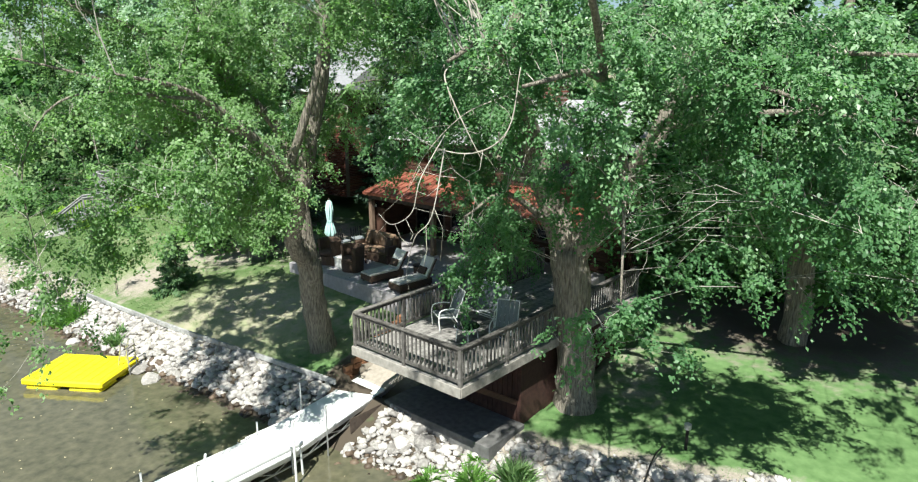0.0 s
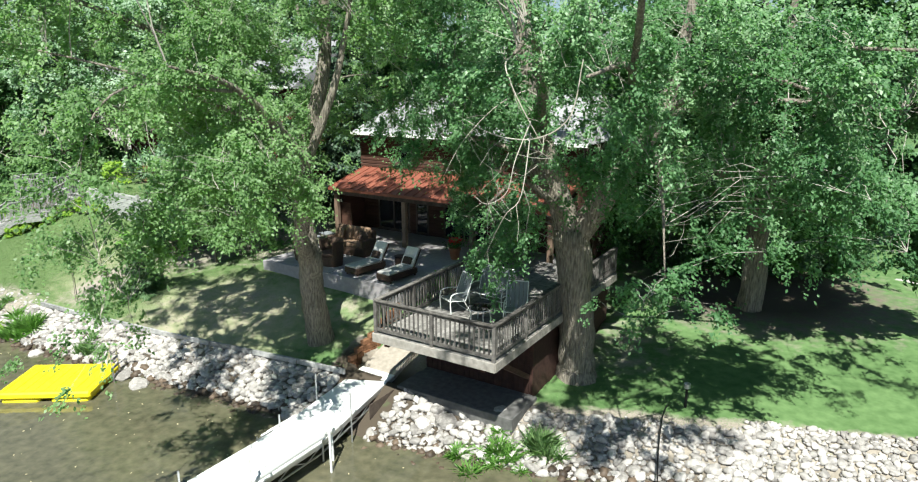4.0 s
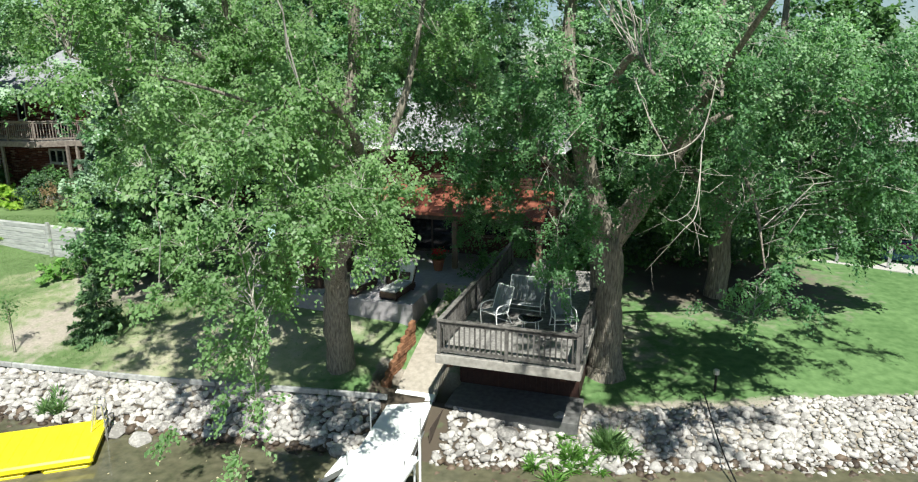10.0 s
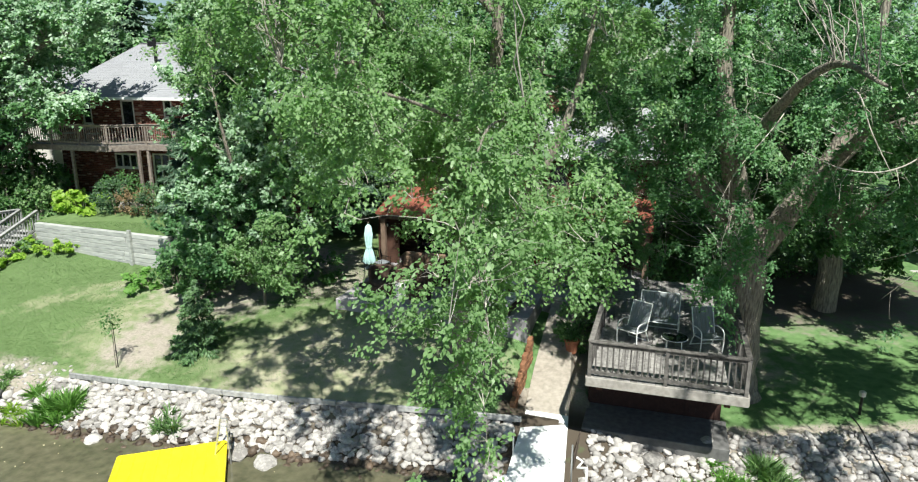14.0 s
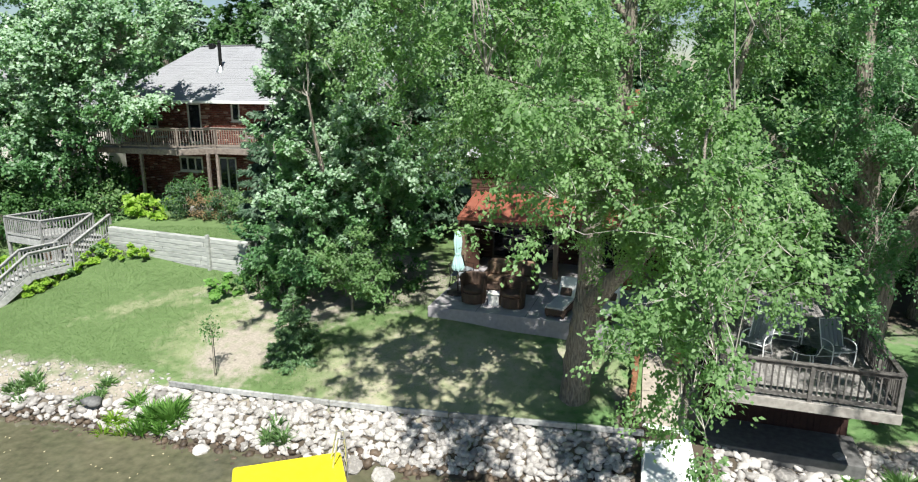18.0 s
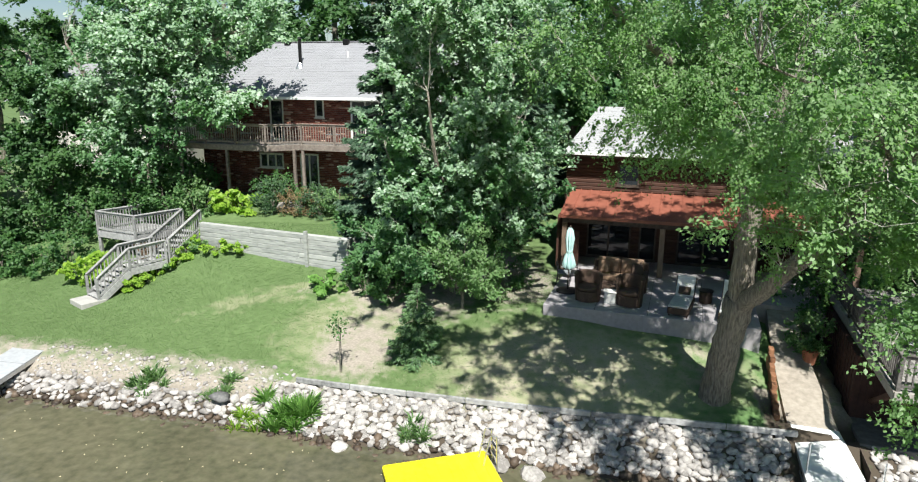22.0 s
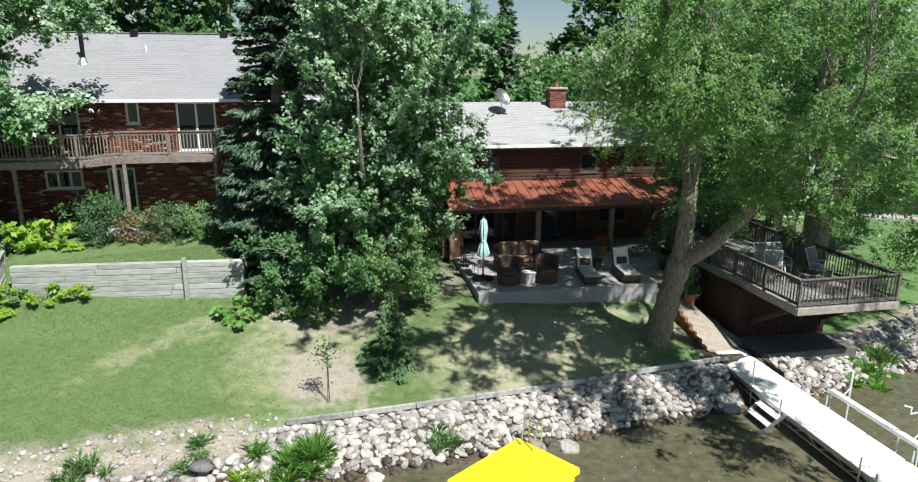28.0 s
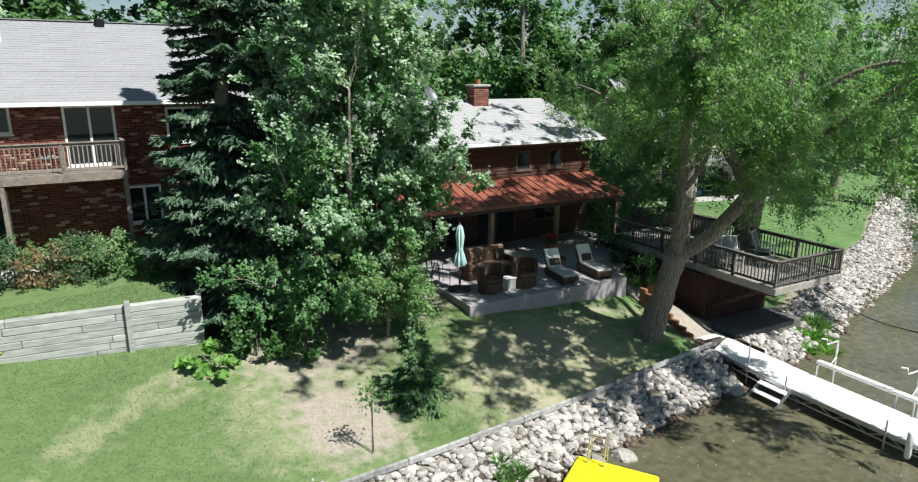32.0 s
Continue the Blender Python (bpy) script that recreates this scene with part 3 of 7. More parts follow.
def stick(w, d, h, material, bevel=0.006):
    """One mesh for all bars of a size; its foot at the origin."""
    key = (round(w, 3), round(d, 3), round(h, 3), material.name)
    if key not in SHARED:
        SHARED[key] = mesh_of(box(-w / 2, w / 2, -d / 2, d / 2, 0, h, bevel), material, "bar")
    return SHARED[key]


def railing(parent, a, b, material, h=0.92, step=0.14, post_every=1.8, post=0.09, first=True, last=True, cap_w=0.13, foot=0.08, base=0.0):
    """Top and bottom rail, posts and single balusters from a to b (floor points, which may slope)."""
    a, b = Vector(a), Vector(b)
    d = b - a
    flat = Vector((d.x, d.y, 0))
    turn = math.degrees(math.atan2(d.y, d.x))
    up = Vector((0, 0, 1))
    part("top_rail", beam(a + up * (h - 0.02), b + up * (h - 0.02), cap_w, 0.04, bevel=0.006), material, parent)
    part("under_rail", beam(a + up * (h - 0.085), b + up * (h - 0.085), 0.045, 0.085), material, parent)
    part("bottom_rail", beam(a + up * (foot + 0.04), b + up * (foot + 0.04), 0.045, 0.08), material, parent)
    n = max(1, round(flat.length / post_every))
    for i in range(n + 1):
        if (i == 0 and not first) or (i == n and not last):
            continue
        p = a.lerp(b, i / n)
        part("post", stick(post, post, h - 0.045 + base, material), None, parent, m=pose(p.x, p.y, p.z - base, 0, 0, turn))
    k = max(2, round(flat.length / step))
    bar = stick(0.038, 0.038, h - foot - 0.13, material)
    for i in range(1, k):
        p = a.lerp(b, i / k)
        if min(abs(i / k - j / n) for j in range(n + 1)) * flat.length < 0.06:
            continue
        part("baluster", bar, None, parent, m=pose(p.x, p.y, p.z + foot + 0.05, 0, 0, turn))


def window(parent, x0, x1, z0, z1, y=0.0, bars=0, frame_mat=None, name="window", fw=0.07, rows=0):
    """A framed pane set proud of a wall that faces -y."""
    fm = frame_mat or M_FRAME
    w = new(name)
    w.parent = parent
    bm = box(x0, x1, y - 0.05, y + 0.03, z0, z0 + fw)
    box(x0, x1, y - 0.05, y + 0.03, z1 - fw, z1, bm=bm)
    box(x0, x0 + fw, y - 0.05, y + 0.03, z0 + fw, z1 - fw, bm=bm)
    box(x1 - fw, x1, y - 0.05, y + 0.03, z0 + fw, z1 - fw, bm=bm)
    for i in range(bars):
        c = x0 + (x1 - x0) * (i + 1) / (bars + 1)
        box(c - fw / 2, c + fw / 2, y - 0.045, y + 0.03, z0 + fw, z1 - fw, bm=bm)
    part("frame", bm, fm, w)
    n = bars + 1
    for i in range(n):
        a, b = x0 + (x1 - x0) * i / n + fw * 0.6, x0 + (x1 - x0) * (i + 1) / n - fw * 0.6
        part("pane", box(a, b, y - 0.015, y + 0.005, z0 + fw * 0.9, z1 - fw * 0.9), M_GLASS, w)
    part("sill", box(x0 - 0.05, x1 + 0.05, y - 0.09, y + 0.02, z0 - 0.05, z0), fm, w)
    return w


def wall_with_holes(x0, x1, z0, z1, y0, y1, holes):
    """A thick wall facing -y, built as blocks round rectangular openings."""
    bm = bmesh.new()
    xs = sorted({x0, x1, *[h[0] for h in holes], *[h[1] for h in holes]})
    zs = sorted({z0, z1, *[h[2] for h in holes], *[h[3] for h in holes]})
    for a, b in zip(xs, xs[1:]):
        for c, d in zip(zs, zs[1:]):
            if not any(h[0] < (a + b) / 2 < h[1] and h[2] < (c + d) / 2 < h[3] for h in holes):
                box(a, b, y0, y1, c, d, bm=bm)
    bmesh.ops.remove_doubles(bm, verts=bm.verts, dist=0.0005)
    inner = [f for f in bm.faces if len([g for g in bm.faces if g is not f and (g.calc_center_median() - f.calc_center_median()).length < 1e-4]) > 0]
    bmesh.ops.delete(bm, geom=inner, context="FACES")
    return bm


def shingles(roof_part, corners, rows, tab, rng, single, joined, label, thick=0.007):
    """Courses of tabs over a roof plane given as (eave left, eave right, ridge right, ridge left): the 300 nearest the eave as parts, the rest joined."""
    a, b, c, d = [Vector(q) for q in corners]
    nrm = (b - a).cross(d - a).normalized()
    bm = bmesh.new()
    count = 0
    for r in range(rows):
        t0, t1 = r / rows, (r + 1.15) / rows
        l0, r0, l1, r1 = a.lerp(d, t0), b.lerp(c, t0), a.lerp(d, min(t1, 1)), b.lerp(c, min(t1, 1))
        n = max(1, round((r0 - l0).length / tab))
        off = rng.uniform(0, 1)
        cuts = sorted({0.0, 1.0, *[min(1, max(0, (i + off) / n)) for i in range(n)]})
        for s0, s1 in zip(cuts, cuts[1:]):
            if s1 - s0 < 1e-3:
                continue
            q = [l0.lerp(r0, s0), l0.lerp(r0, s1), l1.lerp(r1, s1), l1.lerp(r1, s0)]
            lift = thick * rng.uniform(0.8, 1.5)
            to = bmesh.new() if count < 300 else bm
            top = [to.verts.new(p + nrm * (lift if i < 2 else 0.002)) for i, p in enumerate(q)]
            low = [to.verts.new(p) for p in q[:2]]
            to.faces.new(top)
            to.faces.new((low[0], low[1], top[1], top[0]))
            if count < 300:
                part("shingle", to, single, roof_part)
            count += 1
    tagged(part("shingling", bm, joined, roof_part, label), kind="stuff")


rng0 = random.Random(5)
# ---- cabin ----
cabin = thing("log_cabin", CAB, "two-storey dark brown timber cabin with a pale shingle roof", "house")
DOORS = [(0.35, 2.2, 2.5, 4.45), (2.55, 3.25, 2.5, 4.3), (4.1, 6.2, 2.5, 4.4), (7.2, 8.6, 3.3, 4.3), (1.5, 2.4, 5.65, 6.55), (6.2, 7.0, 5.7, 6.6), (8.0, 8.8, 5.7, 6.6)]
part("wall", wall_with_holes(-0.6, 10.4, 1.7, 7.05, 6.9, 7.1, DOORS), M_SIDING, cabin)
part("side_wall", box(-0.6, -0.4, 7.1, 13.4, 1.7, 7.05), M_SIDING, cabin)
part("side_wall", box(10.2, 10.4, 7.1, 13.4, 1.7, 7.05), M_SIDING, cabin)
part("back_wall", box(-0.4, 10.2, 13.2, 13.4, 1.7, 7.05), M_SIDING, cabin)
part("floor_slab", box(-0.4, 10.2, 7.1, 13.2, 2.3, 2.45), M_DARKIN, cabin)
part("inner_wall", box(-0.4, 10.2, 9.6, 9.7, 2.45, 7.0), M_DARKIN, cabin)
for i in range(29):
    z = 2.47 + i * 0.155
    cuts = sorted(h[:2] for h in DOORS if h[2] - 0.06 < z + 0.07 < h[3] + 0.03)
    for a, b in zip([-0.66] + [c[1] for c in cuts], [c[0] for c in cuts] + [10.46]):
        if b - a > 0.1:
            part("log", box(a, b, 6.86, 6.9, z, z + 0.14, 0.02), M_SIDING, cabin)
for k, h in enumerate(DOORS):
    window(cabin, *h, y=6.9, bars=1 if h[1] - h[0] > 1.2 else 0, frame_mat=M_WOODDARK, name="glass_door" if h[3] - h[2] > 1.5 else "window")
rf = [((-0.75, 6.35, 7.05), (10.95, 6.35, 7.05), (9.9, 10.3, 8.78), (0.15, 10.3, 8.78)), ((10.95, 14.2, 7.05), (-0.75, 14.2, 7.05), (0.15, 10.3, 8.78), (9.9, 10.3, 8.78))]
hips = [((-0.75, 14.2, 7.05), (-0.75, 6.35, 7.05), (0.15, 10.3, 8.78)), ((10.95, 6.35, 7.05), (10.95, 14.2, 7.05), (9.9, 10.3, 8.78))]
bm = bmesh.new()
for q in rf + hips:
    bm.faces.new([bm.verts.new(c) for c in q])
bm.faces.new([bm.verts.new(c) for c in ((-0.75, 6.35, 7.03), (-0.75, 14.2, 7.03), (10.95, 14.2, 7.03), (10.95, 6.35, 7.03))])
roof = part("roof", bm, M_SHINGLE2, cabin)
shingles(roof, rf[0], 26, 0.9, rng0, M_SHINGLE2P, M_SHINGLE2, "pale grey asphalt shingle courses")
part("gutter", box(-0.75, 10.95, 6.24, 6.35, 6.95, 7.07, 0.01), M_WHITE, cabin)
part("fascia", box(-0.75, 10.95, 6.35, 6.39, 6.85, 7.02), M_WOODDARK, cabin)
chim = part("chimney", box(5.55, 6.35, 9.6, 10.3, 8.2, 9.4), M_MASONRY, cabin)
part("cap", box(5.48, 6.42, 9.53, 10.37, 9.4, 9.5, 0.015), M_CONC, chim)
part("flue", tube([(5.95, 9.95, 9.5), (5.95, 9.95, 9.72)], [0.12, 0.12], 10), M_TERRA, chim)
# porch
P_EAVE, P_TOP = (4.35, 4.74), (6.86, 5.38)
porch = part("porch_roof", beam((5.04, P_EAVE[0], P_EAVE[1]), (5.04, P_TOP[0], P_TOP[1]), 10.92, 0.05, up=(0, 0, 1)), M_REDROOF, cabin, "rust red standing-seam metal porch roof")
for i in range(27):
    x = -0.4 + i * 0.418
    part("seam", beam((x, P_EAVE[0], P_EAVE[1] + 0.045), (x, P_TOP[0], P_TOP[1] + 0.045), 0.03, 0.04), M_REDROOF, porch)
part("edge_trim", box(-0.45, 10.53, 4.31, 4.35, 4.64, 4.76), M_REDROOF, porch)
for i in range(11):
    x = -0.3 + i * 1.07
    part("rafter", beam((x, 4.5, 4.68), (x, 6.85, 5.26), 0.06, 0.14), M_WOODDARK, cabin)
part("porch_beam", box(-0.35, 10.45, 4.55, 4.72, 4.42, 4.62, 0.01), M_WOODDARK, cabin)
for x in (-0.25, 3.55, 6.9, 10.3):
    part("porch_post", box(x - 0.1, x + 0.1, 4.55, 4.75, 2.45, 4.42, 0.012), M_POST, cabin, "sun-bleached brown timber post")
part("corner_wall", box(-0.62, 0.3, 4.9, 5.0, 2.45, 4.0, 0.01), M_SIDING, cabin, "stub of brown board wall at the porch corner")
part("side_board", box(-0.62, -0.5, 5.0, 6.9, 2.45, 4.6), M_SIDING, cabin)
for x in (-0.15, 6.9):
    lamp = part("porch_lamp", box(x - 0.06, x + 0.06, 4.82, 4.9, 4.0, 4.22, 0.02), M_BLACK, cabin)
    part("lens", box(x - 0.035, x + 0.035, 4.8, 4.82, 4.04, 4.16), M_PALE, lamp)
dish = thing("satellite_dish", CAB @ pose(3.0, 9.2, 8.3), "grey satellite dish standing on the cabin roof", "dish")
bm = bmesh.new()
rings = []
for i in range(6):
    r = 0.42 * i / 5
    rings.append([bm.verts.new((r * math.cos(a), -0.35 * (r / 0.42) ** 2 * 0.35, r * math.sin(a) * 1.1)) for a in np.linspace(0, 2 * math.pi, 20, endpoint=False)] if i else [bm.verts.new((0, 0, 0))])
for i in range(1, 6):
    for k in range(20):
        if i == 1:
            bm.faces.new((rings[0][0], rings[1][k], rings[1][(k + 1) % 20]))
        else:
            bm.faces.new((rings[i - 1][k], rings[i][k], rings[i][(k + 1) % 20], rings[i - 1][(k + 1) % 20]))
bmesh.ops.solidify(bm, geom=bm.faces[:], thickness=0.015)
part("reflector", bm, M_GALV, dish, smooth=True, m=pose(0, 0, 0.72, -35, 0, 30))
part("mast", tube([(0, 0.05, -0.05), (0, 0.05, 0.6)], [0.025, 0.025], 8), M_GALV, dish)
part("arm", tube([(0, 0.02, 0.5), (0.2, -0.35, 0.62)], [0.015, 0.012], 6), M_GALV, dish)
part("foot_plate", box(-0.25, 0.25, -0.12, 0.2, -0.06, 0.0), M_BLACK, dish)

patio = solo("patio", box(-0.1, 6.85, 0, 6.9, 1.6, 2.45, 0.015), M_PATIO, CAB, "raised grey concrete patio slab in front of the cabin", "patio", kind="structure")
for i in range(1, 4):
    part("joint", box(-0.1 + i * 1.74 - 0.006, -0.1 + i * 1.74 + 0.006, 0.0, 4.5, 2.4495, 2.4525), M_DARKIN, patio)
solo("porch_floor", box(6.85, 10.4, 2.6, 6.9, 1.6, 2.44), M_PATIO, CAB, "shaded concrete floor beside the cabin", "floor", kind="structure")

# ---- patio furniture ----


def arc_shell(r_out, r_in, z0, z1, a0, a1, n=14, flare=0.0):
    bm = bmesh.new()
    cols = []
    for i in range(n + 1):
        a = radians(a0 + (a1 - a0) * i / n)
        c, s = math.cos(a), math.sin(a)
        cols.append([bm.verts.new((c * r, s * r, z)) for r, z in ((r_out - flare, z0), (r_out, z1 - 0.03), (r_out - 0.03, z1), (r_in + 0.03, z1), (r_in, z1 - 0.03), (r_in - flare, z0))])
    for p, q in zip(cols, cols[1:]):
        for k in range(6):
            bm.faces.new((p[k], q[k], q[(k + 1) % 6], p[(k + 1) % 6]))
    bm.faces.new(cols[0][::-1])
    bm.faces.new(cols[-1])
    bmesh.ops.recalc_face_normals(bm, faces=bm.faces)
    return bm


def pad(x0, x1, y0, y1, z0, z1, bevel=0.05):
    bm = box(x0, x1, y0, y1, z0, z1)
    bmesh.ops.bevel(bm, geom=bm.edges[:], offset=bevel, segments=3, affect="EDGES", profile=0.6)
    return bm


def armchair(m, label):
    ob = thing("wicker_armchair", m, label, "chair", "wicker armchairs on the patio")
    part("shell", arc_shell(0.43, 0.35, 0.0, 0.86, 150, 390, flare=0.06), M_WICKER, ob, smooth=False)
    part("seat_base", tube([(0, 0, 0.02), (0, 0, 0.34)], [0.35, 0.37], 18), M_WICKER, ob)
    part("cushion", tube([(0, 0, 0.34), (0, 0, 0.37), (0, 0, 0.45), (0, 0, 0.47)], [0.31, 0.34, 0.34, 0.3], 18), M_WICKER, ob, "flat dark brown seat cushion", smooth=True)
    return ob


armchair(CAB @ pose(1.28, 1.0, 2.45, 0, 0, 180) @ Matrix.Scale(1.16, 4), "round brown wicker tub chair facing the cabin")
armchair(CAB @ pose(2.72, 0.95, 2.45, 0, 0, 170) @ Matrix.Scale(1.16, 4), "round brown wicker tub chair turned to the table")
st = thing("side_table", CAB @ pose(2.05, 0.95, 2.45, 0, 0, 8), "small pale grey cube side table", "table")
part("body", box(-0.19, 0.19, -0.19, 0.19, 0, 0.4, 0.015), M_PALE, st)
part("top", box(-0.22, 0.22, -0.22, 0.22, 0.4, 0.44, 0.01), M_PALE, st)
sofa = thing("wicker_sofa", CAB @ pose(2.2, 2.75, 2.45) @ Matrix.Diagonal((1.05, 1.0, 1.2, 1)), "brown wicker sofa with tan-brown cushions", "sofa")
part("base", box(-0.95, 0.95, -0.4, 0.42, 0.0, 0.3, 0.03), M_WICKER, sofa)
part("back", box(-0.95, 0.95, 0.3, 0.44, 0.3, 0.82, 0.04), M_WICKER, sofa)
for s in (-1, 1):
    part("arm", box(s * 0.88 - 0.08, s * 0.88 + 0.08, -0.4, 0.3, 0.3, 0.58, 0.035), M_WICKER, sofa)
    part("seat_cushion", pad(min(0, s * 0.8), max(0, s * 0.8), -0.4, 0.28, 0.3, 0.45), M_CUSHION, sofa, smooth=True)
    part("back_cushion", pad(min(0.01 * s, s * 0.79), max(0.01 * s, s * 0.79), 0.12, 0.32, 0.45, 0.92, 0.06), M_CUSHION, sofa, smooth=True)
    part("pillow", pad(-0.2, 0.2, -0.06, 0.06, -0.18, 0.18, 0.05), M_CUSHION if s < 0 else M_WICKER, sofa, "brown throw pillow", smooth=True, m=pose(s * 0.58, 0.06, 0.64, -18, 0, 6 * s))
ct = thing("coffee_table", CAB @ pose(1.95, 1.75, 2.45), "low brown wicker coffee table", "table")
part("top", box(-0.45, 0.45, -0.27, 0.27, 0.34, 0.38, 0.012), M_WICKER, ct)
for sx in (-1, 1):
    for sy in (-1, 1):
        part("leg", stick(0.06, 0.06, 0.34, M_WICKER), None, ct, m=pose(sx * 0.39, sy * 0.21, 0))


def lounger(m, label):
    ob = thing("chaise_lounge", m, label, "lounger", "loungers on the patio")
    part("frame", box(-0.34, 0.34, -0.95, 0.55, 0.08, 0.3, 0.025), M_WICKER, ob)
    for sx in (-1, 1):
        for y in (-0.85, 0.45):
            part("foot", stick(0.06, 0.06, 0.08, M_WICKER), None, ob, m=pose(sx * 0.28, y, 0))
    part("mattress", pad(-0.31, 0.31, -0.93, 0.3, 0.3, 0.38, 0.03), M_GREYPAD, ob, smooth=True)
    back = part("backrest", box(-0.33, 0.33, -0.03, 0.03, 0, 0.78, 0.02), M_WICKER, ob, m=pose(0, 0.36, 0.28, -32, 0, 0))
    part("back_pad", pad(-0.3, 0.3, -0.11, -0.03, 0.02, 0.78, 0.03), M_PALE, back, smooth=True)
    part("head_cushion", pad(-0.2, 0.2, -0.2, -0.11, 0.08, 0.36, 0.04), M_WICKER, back, "small dark brown cushion", smooth=True)
    return ob


lounger(CAB @ pose(4.45, 1.15, 2.45, 0, 0, -8), "wicker chaise lounge with pale pad and raised back")
lounger(CAB @ pose(5.98, 1.1, 2.45, 0, 0, -6), "wicker chaise lounge with white pad near the slab's edge")
st2 = thing("drum_table", CAB @ pose(5.22, 2.1, 2.45), "small round dark wicker drum table between loungers", "table")
part("drum", tube([(0, 0, 0), (0, 0, 0.05), (0, 0, 0.38), (0, 0, 0.42)], [0.2, 0.22, 0.22, 0.2], 18), M_WICKER, st2)
part("top", tube([(0, 0, 0.42), (0, 0, 0.45)], [0.25, 0.25], 20), M_BLACK, st2)
um = thing("patio_umbrella", CAB @ pose(0.45, 1.72, 2.45), "closed pale teal patio umbrella on a black base", "umbrella")
part("base", tube([(0, 0, 0), (0, 0, 0.05), (0, 0, 0.09)], [0.42, 0.42, 0.1], 24), M_BLACK, um)
part("socket", tube([(0, 0, 0.09), (0, 0, 0.4)], [0.04, 0.035], 10), M_BLACK, um)
part("pole", tube([(0, 0, 0.1), (0, 0, 2.42)], [0.022, 0.022], 8), M_WOODDARK, um)
bm = bmesh.new()
prev = None
for z, r in ((2.4, 0.02), (2.3, 0.09), (2.0, 0.13), (1.62, 0.1), (1.5, 0.085), (1.3, 0.14), (0.98, 0.2), (0.9, 0.17)):
    ring = [bm.verts.new((r * (1 + 0.32 * math.cos(8 * a)) * math.cos(a), r * (1 + 0.32 * math.cos(8 * a)) * math.sin(a), z + 0.04 * math.cos(8 * a) * (z < 1))) for a in np.linspace(0, 2 * math.pi, 48, endpoint=False)]
    if prev:
        for k in range(48):
            bm.faces.new((prev[k], ring[k], ring[(k + 1) % 48], prev[(k + 1) % 48]))
    prev = ring
canopy = part("canopy", bm, M_TEAL, um, smooth=True)
part("tie", tube([(0, 0, 1.49), (0, 0, 1.54)], [0.115, 0.115], 16), M_TEAL, canopy)
part("finial", tube([(0, 0, 2.4), (0, 0, 2.44), (0, 0, 2.48)], [0.03, 0.035, 0.01], 8), M_WOODDARK, um)


def flower_pot(m, label, petals=True):
    ob = thing("flower_pot", m, label, "pot")
    part("pot", tube([(0, 0, 0), (0, 0, 0.38), (0, 0, 0.4), (0, 0, 0.46)], [0.16, 0.23, 0.26, 0.26], 16), M_TERRA, ob)
    r = np.random.default_rng(4)
    c = r.normal(size=(420, 3)) * (0.16, 0.16, 0.11) + (0, 0, 0.62)
    v, f = leaf_quads(c, 0.08, r)
    part("foliage", np_mesh("foliage", v, f, LEAF_C), None, ob)
    if petals:
        c = r.normal(size=(150, 3)) * (0.13, 0.13, 0.06) + (0, 0, 0.74)
        v, f = leaf_quads(c, 0.07, r, aspect=0.95)
        tagged(part("bloom", np_mesh("bloom", v, f, M_RED), None, ob, "bright red geranium blooms"), kind="stuff")
    return ob


def metal_chair(m):
    ob = thing("patio_chair", m, "dark metal patio chair with a slatted back at the slab's edge", "chair")
    for sx in (-1, 1):
        part("leg", tube([(sx * 0.24, -0.24, 0), (sx * 0.24, -0.22, 0.44)], [0.014, 0.014], 6), M_BLACK, ob)
        part("leg", tube([(sx * 0.24, 0.28, 0), (sx * 0.24, 0.22, 0.44), (sx * 0.24, 0.3, 0.92)], [0.014] * 3, 6), M_BLACK, ob)
        part("armrest", tube([(sx * 0.26, 0.24, 0.64), (sx * 0.26, -0.22, 0.64), (sx * 0.24, -0.22, 0.44)], [0.014] * 3, 6), M_BLACK, ob)
    part("seat", pad(-0.24, 0.24, -0.24, 0.24, 0.43, 0.48, 0.015), M_SLING, ob)
    for i in range(5):
        part("back_slat", beam((-0.2 + i * 0.1, 0.235, 0.5), (-0.2 + i * 0.1, 0.295, 0.9), 0.035, 0.012), M_BLACK, ob)
    return ob


metal_chair(CAB @ pose(0.15, 2.6, 2.45, 0, 0, 95))
metal_chair(CAB @ pose(0.2, 3.4, 2.45, 0, 0, 70))

# ---- deck ----
deck = thing("deck", CAB, "raised weathered wooden deck with dark rails", "deck")
U0, U1, V0, V1 = 9.3, 13.02, -4.55, 4.2
nb = int((U1 - U0) / 0.145)
for i in range(nb):
    x = U0 + i * (U1 - U0) / nb
    part("board", box(x + 0.004, x + (U1 - U0) / nb - 0.004, V0, V1, 2.86, 2.9), M_DECKFLOOR, deck)
for y in np.linspace(V0 + 0.25, V1 - 0.1, 12):
    part("joist", box(U0 + 0.05, U1 - 0.05, y - 0.02, y + 0.02, 2.66, 2.86), M_WOODDARK, deck)
part("fascia", box(U0 - 0.02, U1 + 0.02, V0 - 0.04, V0, 2.66, 2.9, 0.005), M_WOODGREY, deck, "pale weathered front fascia board")
part("fascia", box(U0 - 0.04, U0, V0, V1, 2.66, 2.9, 0.005), M_WOODGREY, deck)
part("fascia", box(U1, U1 + 0.04, V0, V1, 2.66, 2.9, 0.005), M_WOODGREY, deck)
